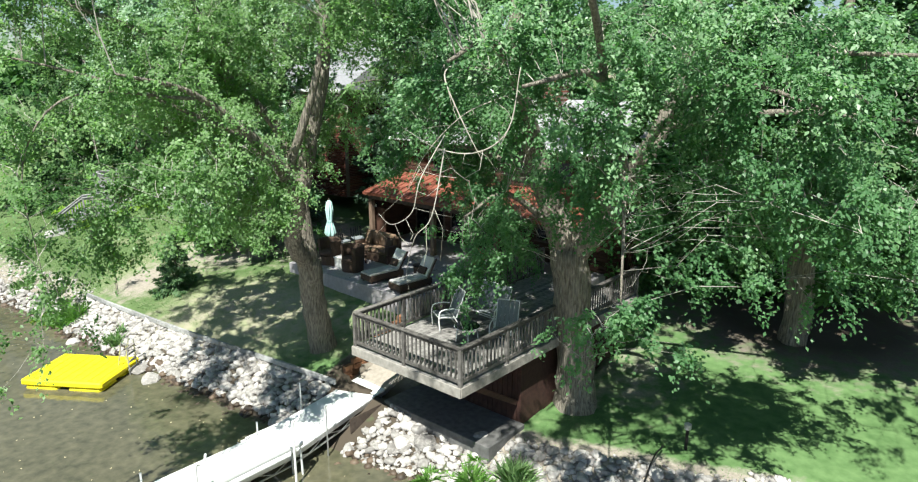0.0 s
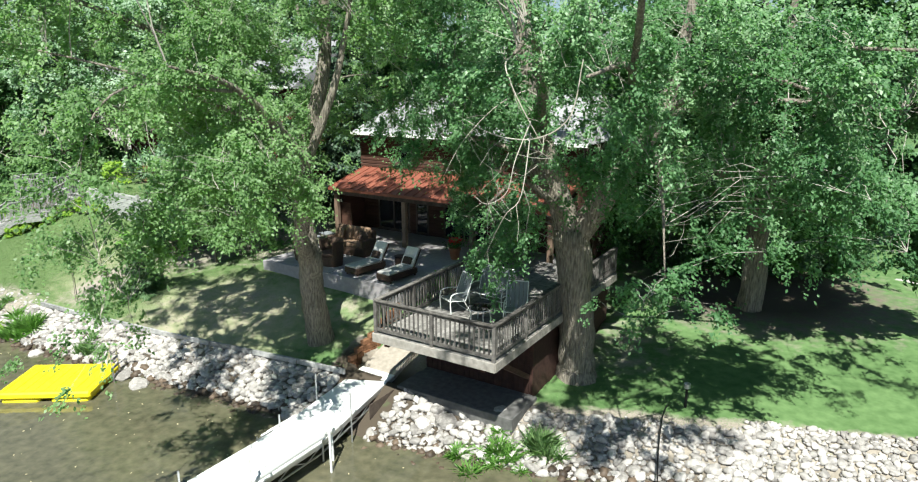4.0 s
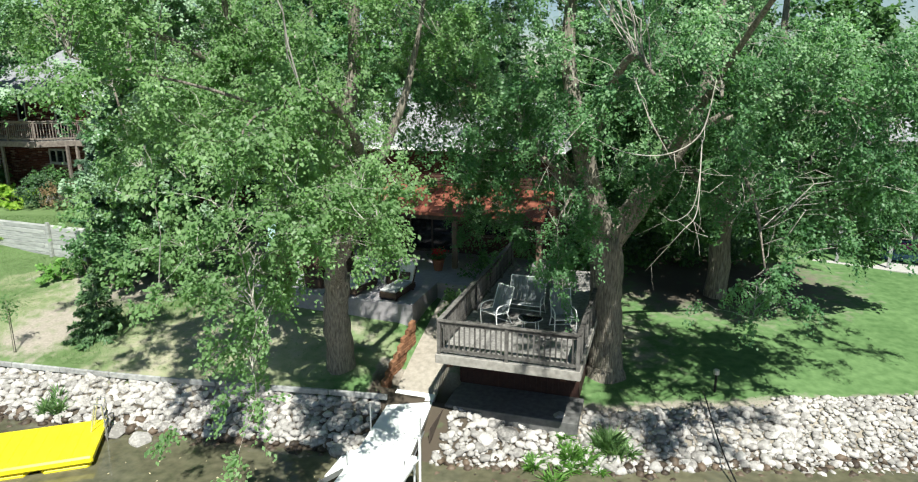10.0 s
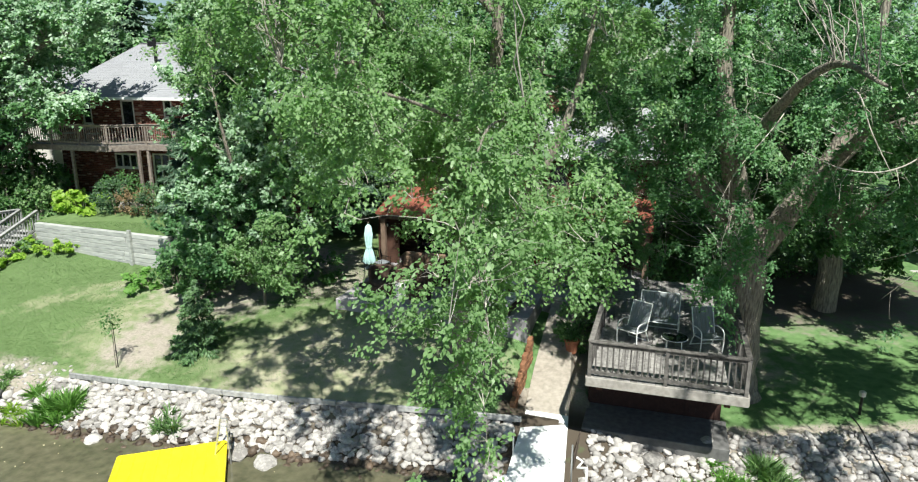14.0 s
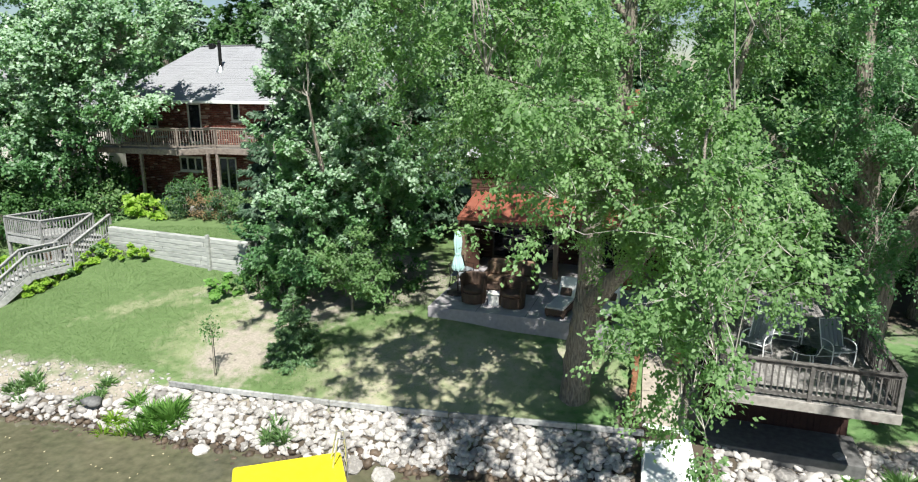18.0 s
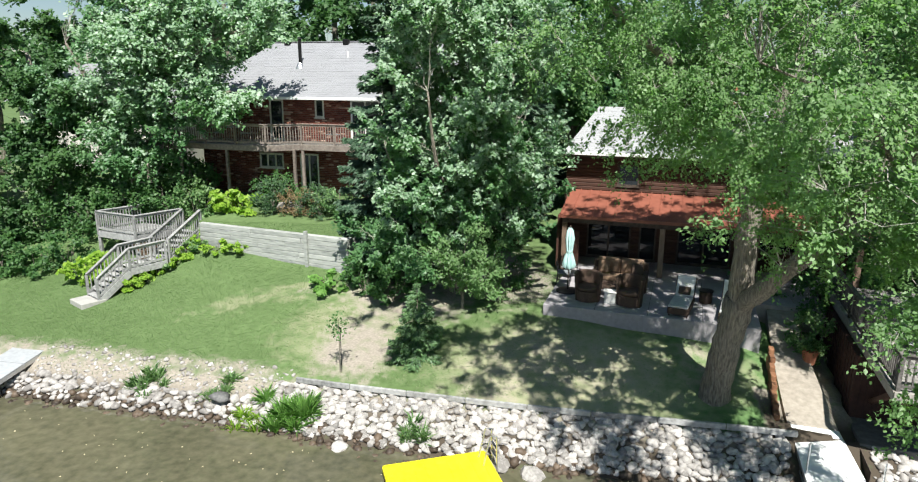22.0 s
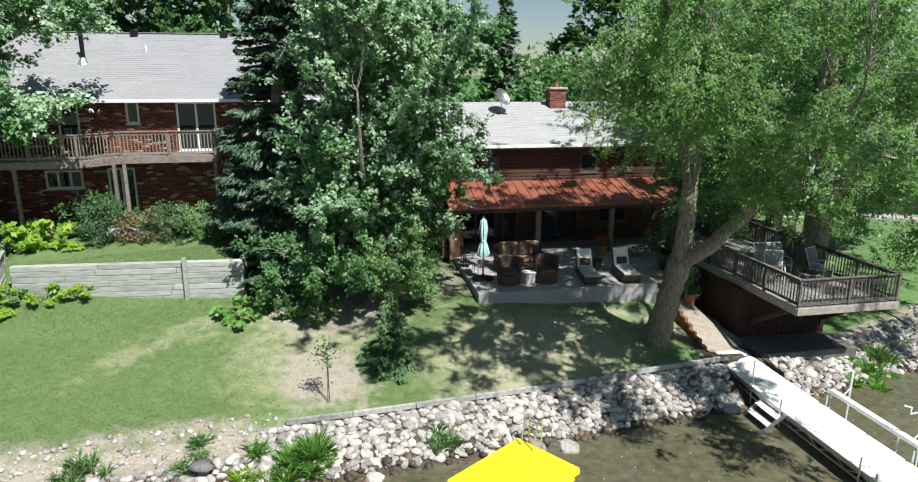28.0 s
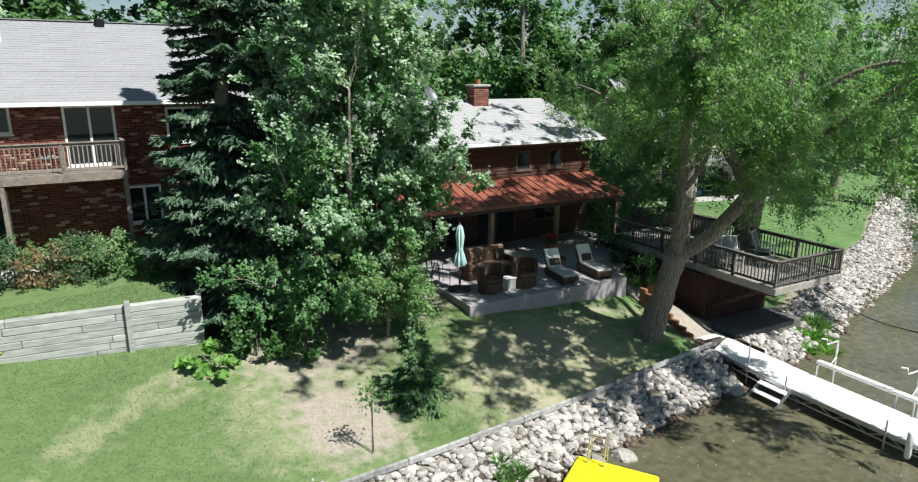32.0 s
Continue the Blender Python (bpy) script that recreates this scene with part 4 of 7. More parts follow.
railing(deck, (U0 + 0.05, V0 + 0.05, 2.9), (U1 - 0.05, V0 + 0.05, 2.9), M_DECKRAIL, h=0.95, base=0.22)
railing(deck, (U0 + 0.05, V0 + 0.05, 2.9), (U0 + 0.05, V1, 2.9), M_DECKRAIL, h=0.948, first=False, base=0.22)
railing(deck, (U1 - 0.05, V0 + 0.05, 2.9), (U1 - 0.05, V1, 2.9), M_DECKRAIL, h=0.948, first=False, base=0.22)
for x in (9.6, 12.6):
    part("bracket", beam((x, -1.85, 1.35), (x, -3.9, 2.62), 0.14, 0.14, bevel=0.01), M_SIDING, deck)
    part("cross_beam", box(x - 0.07, x + 0.07, -4.4, -1.8, 2.5, 2.66), M_SIDING, deck)
bh = thing("boathouse", CAB, "low boathouse of dark red-brown boards under the deck", "boathouse")
part("front_wall", box(9.1, 12.75, -1.8, -1.65, 0.6, 2.64), M_BOAT, bh)
part("side_wall", box(9.1, 9.25, -1.65, 4.2, 0.6, 2.64), M_BOAT, bh)
part("side_wall", box(12.6, 12.75, -1.65, 4.2, 0.6, 2.64), M_BOAT, bh)
for i in range(22):
    x = 9.12 + i * 0.165
    part("batten", box(x, x + 0.05, -1.825, -1.8, 0.62, 2.64), M_BOAT, bh)
for i in range(20):
    y = -1.6 + i * 0.28
    part("batten", box(9.075, 9.1, y, y + 0.05, 0.7, 2.64), M_BOAT, bh)
solo("boat_pad", box(9.1, 12.9, -3.35, -1.8, 0.3, 0.8, 0.02), M_PAD, CAB, "concrete pad in front of the boathouse, coloured dark for deck shade", "pad", kind="structure")


def sling_chair(m, w, label, name="sling_chair"):
    ob = thing(name, m, label, "chair", "sling chairs on the deck")
    h = w / 2
    for s in (-1, 1):
        x = s * h
        part("side_frame", tube(smooth_path([(x, -0.3, 0, 0.016), (x, -0.33, 0.35, 0.016), (x, -0.28, 0.6, 0.016), (x, 0.0, 0.64, 0.016), (x, 0.22, 0.6, 0.016)], 5)[:, :3], [0.018] * 21, 6), M_WHITE, ob, smooth=True)
        part("rear_leg", tube([(x, 0.34, 0), (x, 0.1, 0.42)], [0.018, 0.018], 6), M_WHITE, ob)
        part("back_frame", tube([(x * 0.96, -0.28, 0.42), (x * 0.96, 0.18, 0.36), (x * 0.96, 0.45, 1.08)], [0.016] * 3, 6), M_WHITE, ob)
    part("top_bar", tube([(-h * 0.96, 0.45, 1.08), (h * 0.96, 0.45, 1.08)], [0.018, 0.018], 6), M_WHITE, ob)
    part("front_bar", tube([(-h, -0.3, 0.4), (h, -0.3, 0.4)], [0.016, 0.016], 6), M_WHITE, ob)
    part("foot_bar", tube([(-h, 0.34, 0.02), (h, 0.34, 0.02)], [0.016, 0.016], 6), M_WHITE, ob)
    n = max(4, round(w / 0.13))
    for i in range(n):
        a, b = -h * 0.94 + i * 1.88 * h / n, -h * 0.94 + (i + 1) * 1.88 * h / n - 0.012
        part("back_strip", beam(((a + b) / 2, 0.19, 0.38), ((a + b) / 2, 0.44, 1.06), b - a, 0.012), M_SLING, ob)
        part("seat_strip", beam(((a + b) / 2, -0.27, 0.425), ((a + b) / 2, 0.17, 0.37), b - a, 0.012), M_SLING, ob)
    return ob


sling_chair(CAB @ pose(10.25, -1.95, 2.9, 0, 0, -28), 0.62, "white-framed patio chair with grey striped sling")
sling_chair(CAB @ pose(10.9, -0.95, 2.9, 0, 0, -4), 1.15, "wide white-framed loveseat with grey striped sling", "sling_loveseat")
sling_chair(CAB @ pose(12.2, -1.85, 2.9, 0, 0, 22), 0.62, "white-framed sling chair near the big tree trunk")
lt = thing("glass_table", CAB @ pose(11.35, -2.35, 2.9), "low round glass table on white legs", "table")
part("top", tube([(0, 0, 0.44), (0, 0, 0.455)], [0.34, 0.34], 24), M_GLASS, lt)
part("rim", tube([(0, 0, 0.425), (0, 0, 0.44)], [0.35, 0.35], 24), M_WHITE, lt)
for a in (45, 135, 225, 315):
    c, s = math.cos(radians(a)), math.sin(radians(a))
    part("leg", tube([(c * 0.3, s * 0.3, 0), (c * 0.25, s * 0.25, 0.43)], [0.014, 0.014], 6), M_WHITE, lt)

# ---- walk, block wall, planter ----
bm = bmesh.new()
vs = []
for y, z in ((-2.88, 0.82), (-1.0, 1.3), (1.0, 1.82), (2.6, 2.3), (2.6, 1.6), (-2.88, 0.3)):
    vs.append([bm.verts.new((float(np.interp(y, [-2.9, 0], [7.42, 7.25])), y, z)), bm.verts.new((float(np.interp(y, [-2.9, 0, 1], [8.68, 8.22, 8.2])), y, z))])
for i in range(6):
    a, b = vs[i], vs[(i + 1) % 6]
    bm.faces.new((a[0], a[1], b[1], b[0]))
bm.faces.new([v[0] for v in vs])
bm.faces.new([v[1] for v in vs[::-1]])
bmesh.ops.recalc_face_normals(bm, faces=bm.faces)
solo("walkway", bm, mat("tan_concrete", (0.22, 0.19, 0.155), (0.4, 0.355, 0.3), 1.6, 0.85, bump=0.35), CAB, "sloping concrete walk down to the dock", "walkway", kind="structure")
bw = thing("block_wall", CAB, "stepped garden wall of rust-brown concrete blocks", "wall")
for i in range(1, 9):
    v = -0.35 - i * 0.33
    top = 2.28 - i * 0.14
    foot = 0.8 + 0.26 * (v + 2.88)
    k = max(2, int((top - foot + 0.25) / 0.17))
    for j in range(k):
        z1 = top - j * 0.172
        part("block", stick(0.15, 0.315, 0.165, M_RUST, 0.015), None, bw, m=pose(7.08 + 0.012 * ((i + j) % 3), v, z1 - 0.165, 0, 0, (i * 7 + j * 5) % 5 - 2))
flower_pot(CAB @ pose(6.35, 4.2, 2.45), "terracotta pot of red geraniums on the porch")
flower_pot(CAB @ pose(8.3, 0.1, 1.47), "large terracotta pot of greenery beside the sloping walk", False)

# ---- dock ----
dock = thing("dock", CAB, "long white aluminium boat dock on thin posts", "dock")
D0, D1 = 7.62, 9.08


def dock_side(v, right):
    """The dock narrows towards the walk."""
    return float(np.interp(v, [-6.5, -2.9], [D1, 8.68] if right else [D0, 7.46]))


def dock_z(v):
    return 0.84 if v > -2.9 else 0.84 + (v + 2.9) * 0.085 if v > -6.5 else 0.535


edges = [-2.9, -6.5] + [-6.5 - 3.05 * (i + 1) for i in range(4)]
for a, b in zip(edges, edges[1:]):
    bm = bmesh.new()
    lo, hi = [[bm.verts.new((dock_side(v, s), v, dock_z(v) - dz)) for v, s in ((b + 0.01, 0), (b + 0.01, 1), (a - 0.01, 1), (a - 0.01, 0))] for dz in (0.04, 0.0)]
    bm.faces.new(hi)
    bm.faces.new(lo[::-1])
    for i in range(4):
        bm.faces.new((lo[i], lo[(i + 1) % 4], hi[(i + 1) % 4], hi[i]))
    part("deck_panel", bm, M_ALU, dock)
    for s in (0, 1):
        xa, xb = dock_side(a, s) + 0.03 - 0.06 * s, dock_side(b, s) + 0.03 - 0.06 * s
        x = xb
        part("side_truss", beam((xa, a, dock_z(a) - 0.1), (xb, b, dock_z(b) - 0.1), 0.05, 0.12), M_GALV, dock)
        part("lower_chord", beam((xa, a, dock_z(a) - 0.34), (xb, b, dock_z(b) - 0.34), 0.035, 0.035), M_GALV, dock)
        n = 6
        for i in range(n):
            y0, y1 = a + (b - a) * i / n, a + (b - a) * (i + 1) / n
            za, zb = (-0.34, -0.12) if i % 2 else (-0.12, -0.34)
            part("web", beam((xa + (xb - xa) * i / n, y0, dock_z(y0) + za), (xa + (xb - xa) * (i + 1) / n, y1, dock_z(y1) + zb), 0.02, 0.02), M_GALV, dock)
for v in edges[1:]:
    for x in (D0 - 0.04, D1 + 0.04):
        part("dock_leg", tube([(x, v, -0.9), (x, v, dock_z(v) + 0.35)], [0.026, 0.026], 8), M_GALV, dock)
part("tall_post", tube([(D0 - 0.03, -5.1, -0.6), (D0 - 0.03, -5.1, 1.5)], [0.022, 0.022], 8), M_GALV, dock)
part("tall_post", tube([(D1 + 0.05, -5.4, -0.6), (D1 + 0.05, -5.4, 1.45)], [0.022, 0.022], 8), M_GALV, dock)
part("bumper", tube([(D0 - 0.1, -10.2, 0.1), (D0 - 0.1, -10.2, 0.16), (D0 - 0.1, -10.2, 0.82), (D0 - 0.1, -10.2, 0.88)], [0.06, 0.085, 0.085, 0.05], 12), M_WHITE, dock, "white vinyl bumper roll", smooth=True)
part("lattice_skirt", box(D1 + 0.0, D1 + 0.02, -4.6, -2.9, 0.3, 0.72), M_WOODDARK, dock)
stp = thing("dock_steps", CAB @ pose(D0 - 0.02, -6.2, 0), "pale aluminium boarding steps beside the dock", "steps")
for i, (x, z) in enumerate(((-0.18, 0.38), (-0.45, 0.17), (-0.72, -0.04))):
    part("tread", box(x - 0.13, x + 0.13, -0.5, 0.5, z, z + 0.035, 0.006), M_ALU, stp)
for y in (-0.5, 0.5):
    part("stringer", beam((-0.03, y, 0.47), (-0.85, y, -0.12), 0.03, 0.12), M_GALV, stp)
    part("leg", tube([(-0.72, y, -0.8), (-0.72, y, 0.1)], [0.018, 0.018], 6), M_GALV, stp)
lift = thing("boat_lift", CAB, "white boat lift frame with a long padded bunk", "boat lift")
part("bunk", pad(9.25, 9.45, -9.9, -6.35, 0.88, 1.0, 0.035), M_WHITE, lift, smooth=True)
for v in (-6.75, -9.2):
    part("guide_post", tube([(9.62, v, -0.7), (9.62, v, 1.75)], [0.03, 0.03], 8), M_WHITE, lift)
    part("hook", tube([(9.62, v, 1.75), (9.4, v + 0.2, 1.6), (9.5, v + 0.28, 1.72), (9.35, v + 0.38, 1.74)], [0.028] * 4, 8), M_WHITE, lift)
    part("leg", tube([(9.35, v + 0.35, 0.9), (9.28, v + 0.45, -0.6)], [0.028, 0.028], 8), M_WHITE, lift)
    part("brace", tube([(9.35, v, 0.9), (9.62, v, 1.2)], [0.02, 0.02], 6), M_WHITE, lift)

# ---- raft ----
raft = thing("swim_raft", pose(-21.35, 10.75, 0, 0, 0, 25), "yellow plastic swim raft floating near the stones", "raft")
part("top_deck", box(-1.4, 1.4, -1.05, 1.05, 0.12, 0.33, 0.05), M_YELLOW, raft)
for i in range(9):
    part("tread_rib", box(-1.25 + i * 0.3, -1.21 + i * 0.3, -0.95, 0.95, 0.329, 0.341), M_YELLOW, raft)
for sx in (-1, 1):
    for sy in (-1, 1):
        part("float", box(sx * 0.74 - 0.58, sx * 0.74 + 0.58, sy * 0.55 - 0.44, sy * 0.55 + 0.44, -0.28, 0.12, 0.08), M_YELLOW, raft)
lad = part("ladder", tube([(1.5, 0.3, -0.3), (1.47, 0.3, 1.12), (1.3, 0.3, 1.16), (1.12, 0.3, 0.34)], [0.022] * 4, 8), M_GALV, raft, "brushed metal boarding ladder")
part("stile", tube([(1.5, 0.72, -0.3), (1.47, 0.72, 1.12), (1.3, 0.72, 1.16), (1.12, 0.72, 0.34)], [0.022] * 4, 8), M_GALV, lad)
for z in (-0.1, 0.18, 0.46, 0.72, 0.95):
    part("rung", box(1.44, 1.52, 0.3, 0.72, z - 0.018, z + 0.018), M_WOODGREY, lad)
dk2 = thing("neighbour_dock", pose(-36.75, 15.3, 0, 0, 0, -1.5), "grey dock ramp from the sandy shore", "dock")
for i in range(4):
    a, b = -i * 1.22, -(i + 1) * 1.22
    za, zb = max(0.4, 0.9 + a * 0.12), max(0.4, 0.9 + b * 0.12)
    part("panel", beam((0, a - 0.015, za), (0, b + 0.015, zb), 1.25, 0.05, bevel=0.008), M_GREYDOCK, dk2)
    for x in (-0.6, 0.6):
        part("side_rail", beam((x, a, za - 0.09), (x, b, zb - 0.09), 0.05, 0.13), M_GALV, dk2)
for i in range(5):
    a, b = -4.95 - i * 1.22, -4.95 - (i + 1) * 1.22
    part("panel", box(-1.1, 0.62, b + 0.012, a - 0.012, 0.24, 0.29, 0.008), M_GREYDOCK, dk2)
for x in (-0.65, 0.66):
    for y in (-4.8, -8.0):
        part("dock_leg", tube([(x, y, -0.9), (x, y, 0.6)], [0.025, 0.025], 8), M_GALV, dk2)
lp = thing("shore_lamp_post", pose(-2.85, 15.45, 0.85), "short dark post with a grey lamp head on the lawn", "lamp post")
part("post", tube([(0, 0, -0.3), (0, 0, 0.45)], [0.04, 0.04], 8), M_BLACK, lp)
part("head", tube([(0, 0, 0.45), (0, 0, 0.47), (0, 0, 0.6), (0, 0, 0.64)], [0.05, 0.09, 0.09, 0.02], 10), M_GALV, lp)
pp = thing("drain_pipe", pose(-3.6, 13.6, 0.2), "thin black pipe lying down the stones into the lake", "pipe")
part("pipe", tube(smooth_path([(0.3, 1.4, 0.75, 0.03), (0.25, 0.6, 0.75, 0.03), (0.3, -0.6, 0.35, 0.03), (0.5, -2.2, -0.1, 0.03), (0.9, -4.5, -0.2, 0.03)], 5)[:, :3], [0.02] * 21, 8), M_BLACK, pp, smooth=True)

# ---- brick house ----
house = thing("brick_house", BRK, "two-storey red brick house with a grey shingle roof", "house")
HOLES = [(-0.05, 1.5, 6.95, 8.97), (-1.98, -1.48, 8.1, 9.0), (-4.55, -3.75, 6.95, 8.95), (-7.0, -6.4, 7.7, 8.95), (3.1, 4.3, 7.6, 8.85), (1.6, 2.7, 4.8, 6.15), (-2.95, -1.9, 4.3, 6.3), (-5.3, -3.9, 5.5, 6.25)]
front = part("wall", wall_with_holes(-8.7, 5.6, 3.4, 9.1, 0.0, 0.25, HOLES), M_MORTAR, house)
BRICK = mesh_of(box(0.006, 0.262, -0.009, 0.004, 0.006, 0.083), M_BRICKP, "brick")
bv, bf, near_bricks = [], [], 0
for j in range(63):
    z = 3.42 + j * 0.09
    for i in range(-33, 22):
        x = i * 0.268 + (0.134 if j % 2 else 0)
        spans = [(x + 0.006, x + 0.262)]
        for h in HOLES:
            if h[2] - 0.05 < z + 0.045 < h[3] + 0.02:
                spans = [q for a, b in spans for q in ((a, min(b, h[0])), (max(a, h[1]), b)) if q[1] - q[0] > 0.03]
        for a, b in spans:
            a, b = max(a, -8.7), min(b, 5.6)
            if b - a < 0.03:
                continue
            if -1.55 < a < 1.6 and 4.1 < z < 6.6 and b - a > 0.25 and near_bricks < 300:
                part("brick", BRICK, None, front, m=pose(x, 0, z))
                near_bricks += 1
                continue
            k = len(bv)
            bv += [(u, v, w) for v in (-0.009, 0.004) for u, w in ((a, z + 0.006), (b, z + 0.006), (b, z + 0.083), (a, z + 0.083))]
            bf += [(k, k + 1, k + 2, k + 3), (k + 1, k, k + 4, k + 5), (k + 3, k + 2, k + 6, k + 7), (k, k + 3, k + 7, k + 4), (k + 2, k + 1, k + 5, k + 6)]
tagged(part("brickwork", np_mesh("brickwork", np.array(bv), np.array(bf), M_BRICKJ), None, front, "old red bricks with scattered pale ones"), kind="stuff")
part("side_wall", box(-8.7, -8.45, 0.25, 9, 3.4, 9.1), M_MASONRY, house)
part("side_wall", box(5.35, 5.6, 0.25, 9, 3.4, 9.1), M_MASONRY, house)
part("back_wall", box(-8.45, 5.35, 8.75, 9, 3.4, 9.1), M_MASONRY, house)
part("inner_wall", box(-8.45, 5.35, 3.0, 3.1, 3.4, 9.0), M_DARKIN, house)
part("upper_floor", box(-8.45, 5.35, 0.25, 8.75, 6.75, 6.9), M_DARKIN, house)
for h in HOLES:
    door = h[3] - h[2] > 1.9
    window(house, *h, y=0.04, bars=2 if h == HOLES[7] else 1 if h[1] - h[0] > 0.95 else 0, frame_mat=M_WHITE if h in (HOLES[0], HOLES[5], HOLES[4]) else M_FRAME, name="sliding_door" if door else "window", fw=0.08)
EV, RV = -0.55, 4.5
hr = [((-9.2, EV, 9.05), (6.1, EV, 9.05), (6.1, RV, 11.9), (-6.8, RV, 11.9)), ((6.1, 9.5, 9.05), (-9.2, 9.5, 9.05), (-6.8, RV, 11.9), (6.1, RV, 11.9))]
bm = bmesh.new()
for q in hr + [((-9.2, 9.5, 9.05), (-9.2, EV, 9.05), (-6.8, RV, 11.9)), ((6.1, EV, 9.05), (6.1, 9.5, 9.05), (6.1, RV, 11.9)), ((-9.2, EV, 9.03), (-9.2, 9.5, 9.03), (6.1, 9.5, 9.03), (6.1, EV, 9.03))]:
    bm.faces.new([bm.verts.new(c) for c in q])
hroof = part("roof", bm, M_SHINGLE, house)
shingles(hroof, hr[0], 34, 1.0, rng0, M_SHINGLEP, M_SHINGLE, "grey asphalt shingle courses")
part("gutter", box(-9.2, 6.1, EV - 0.12, EV, 8.97, 9.1, 0.01), M_WHITE, house)
part("soffit", box(-9.2, 6.1, EV, 0.0, 8.98, 9.02), M_WHITE, house)
part("ridge_cap", beam((-6.8, RV, 11.92), (6.1, RV, 11.92), 0.24, 0.03), M_SHINGLE, house)
stack = part("flue_pipe", tube([(-3.95, 2.2, 10.3), (-3.95, 2.2, 11.95)], [0.09, 0.09], 12), M_BLACK, house, "tall black metal flue pipe")
part("flashing", tube([(-3.95, 2.15, 10.45), (-3.95, 2.15, 10.75)], [0.26, 0.1], 14), M_GALV, stack)
part("rain_cap", tube([(-3.95, 2.2, 11.97), (-3.95, 2.2, 12.08)], [0.14, 0.03], 12), M_BLACK, stack)
for x in (-5.9, -2.3, 1.6):
    part("roof_vent", box(x - 0.16, x + 0.16, 4.1, 4.4, 11.72, 12.02, 0.04), M_BLACK, house)
part("plumbing_pipe", tube([(-1.6, 3.0, 10.9), (-1.6, 3.0, 11.35)], [0.04, 0.04], 8), M_WHITE, house)
# balcony
part("balcony_floor", box(-1.95, 1.6, -1.5, -0.02, 6.82, 6.92), M_WOODGREY, house, "weathered balcony floor")
part("balcony_floor", box(-8.2, -3.2, -2.6, -0.02, 6.82, 6.92), M_WOODGREY, house)
bm = bmesh.new()
lo = [bm.verts.new(c) for c in ((-3.2, -2.6, 6.82), (-1.95, -1.5, 6.82), (-1.95, -0.02, 6.82), (-3.2, -0.02, 6.82))]
hi = [bm.verts.new((v.co.x, v.co.y, 6.92)) for v in lo]
bm.faces.new(hi)
bm.faces.new(lo[::-1])
for i in range(4):
    bm.faces.new((lo[i], lo[(i + 1) % 4], hi[(i + 1) % 4], hi[i]))
part("balcony_floor", bm, M_WOODGREY, house)
for a, b in (((-1.95, -1.52), (1.62, -1.52)), ((-3.2, -2.62), (-1.95, -1.52)), ((-8.2, -2.62), (-3.2, -2.62)), ((1.61, -1.5), (1.61, -0.02))):
    part("rim_joist", beam((a[0], a[1], 6.78), (b[0], b[1], 6.78), 0.04, 0.26, up=(0, 0, 1)), M_BALC, house)
railing(house, (-1.95, -1.46, 6.92), (1.57, -1.46, 6.92), M_BALC, h=0.98, step=0.13)
railing(house, (-3.2, -2.56, 6.92), (-1.95, -1.46, 6.92), M_BALC, h=0.978, step=0.13, last=False)
railing(house, (-8.15, -2.56, 6.92), (-3.2, -2.56, 6.92), M_BALC, h=0.98, step=0.13, last=False)
railing(house, (1.57, -1.46, 6.92), (1.57, -0.1, 6.92), M_BALC, h=0.978, step=0.13, first=False)
for x, y in ((-1.9, -1.46), (1.52, -1.46), (-2.2, -1.75), (-5.4, -2.5), (-8.1, -2.5)):
    part("balcony_post", box(x - 0.065, x + 0.065, y - 0.065, y + 0.065, 3.6, 6.7, 0.008), M_BALC, house)
for i in range(9):
    part("outer_tread", box(-9.2 - i * 0.0, -8.25, -2.4 - i * 0.27, -2.15 - i * 0.27, 6.7 - i * 0.19, 6.74 - i * 0.19), M_WOODGREY, house)
for x in (-9.2, -8.25):
    railing(house, (x, -2.3, 6.8), (x, -4.6, 5.1), M_BALC, h=0.95, step=0.16, post_every=2.4)


for x, y in ((-0.6, -0.8), (-4.9, -1.6), (-6.4, -1.7)):
    bc = metal_chair(BRK @ pose(x, y, 6.92, 0, 0, 160 + x * 9))
    tagged(bc, "dark metal chair standing on the brick house's balcony", "chair", "balcony chairs")
bt = thing("balcony_table", BRK @ pose(-5.6, -1.4, 6.92), "round metal table on the upper balcony", "table")
part("top", tube([(0, 0, 0.7), (0, 0, 0.73)], [0.5, 0.5], 20), M_SLING, bt)
part("stem", tube([(0, 0, 0), (0, 0, 0.04), (0, 0, 0.05), (0, 0, 0.7)], [0.28, 0.26, 0.04, 0.04], 12), M_BLACK, bt)

# ---- timber wall ----
tw = thing("timber_wall", None, "silver-grey timber retaining wall of stacked sleepers", "wall")
wd = Vector((*(WALL_B - WALL_A), 0))
wl = wd.length
wturn = math.degrees(math.atan2(wd.y, wd.x))
tw.matrix_world = pose(WALL_A[0], WALL_A[1], 0, 0, 0, wturn)
rng1 = random.Random(9)
for j in range(9):
    z = 1.98 + j * 0.2
    x = -rng1.uniform(0, 1.2)
    while x < wl:
        n = rng1.uniform(2.6, 4.4)
        a, b = max(0, x), min(wl, x + n)
        if b - a > 0.15:
            part("sleeper", box(a + 0.006, b - 0.006, -0.07 + rng1.uniform(-0.012, 0.012), 0.18, z + 0.004, z + 0.193, 0.012), M_TIMBER, tw)
        x += n
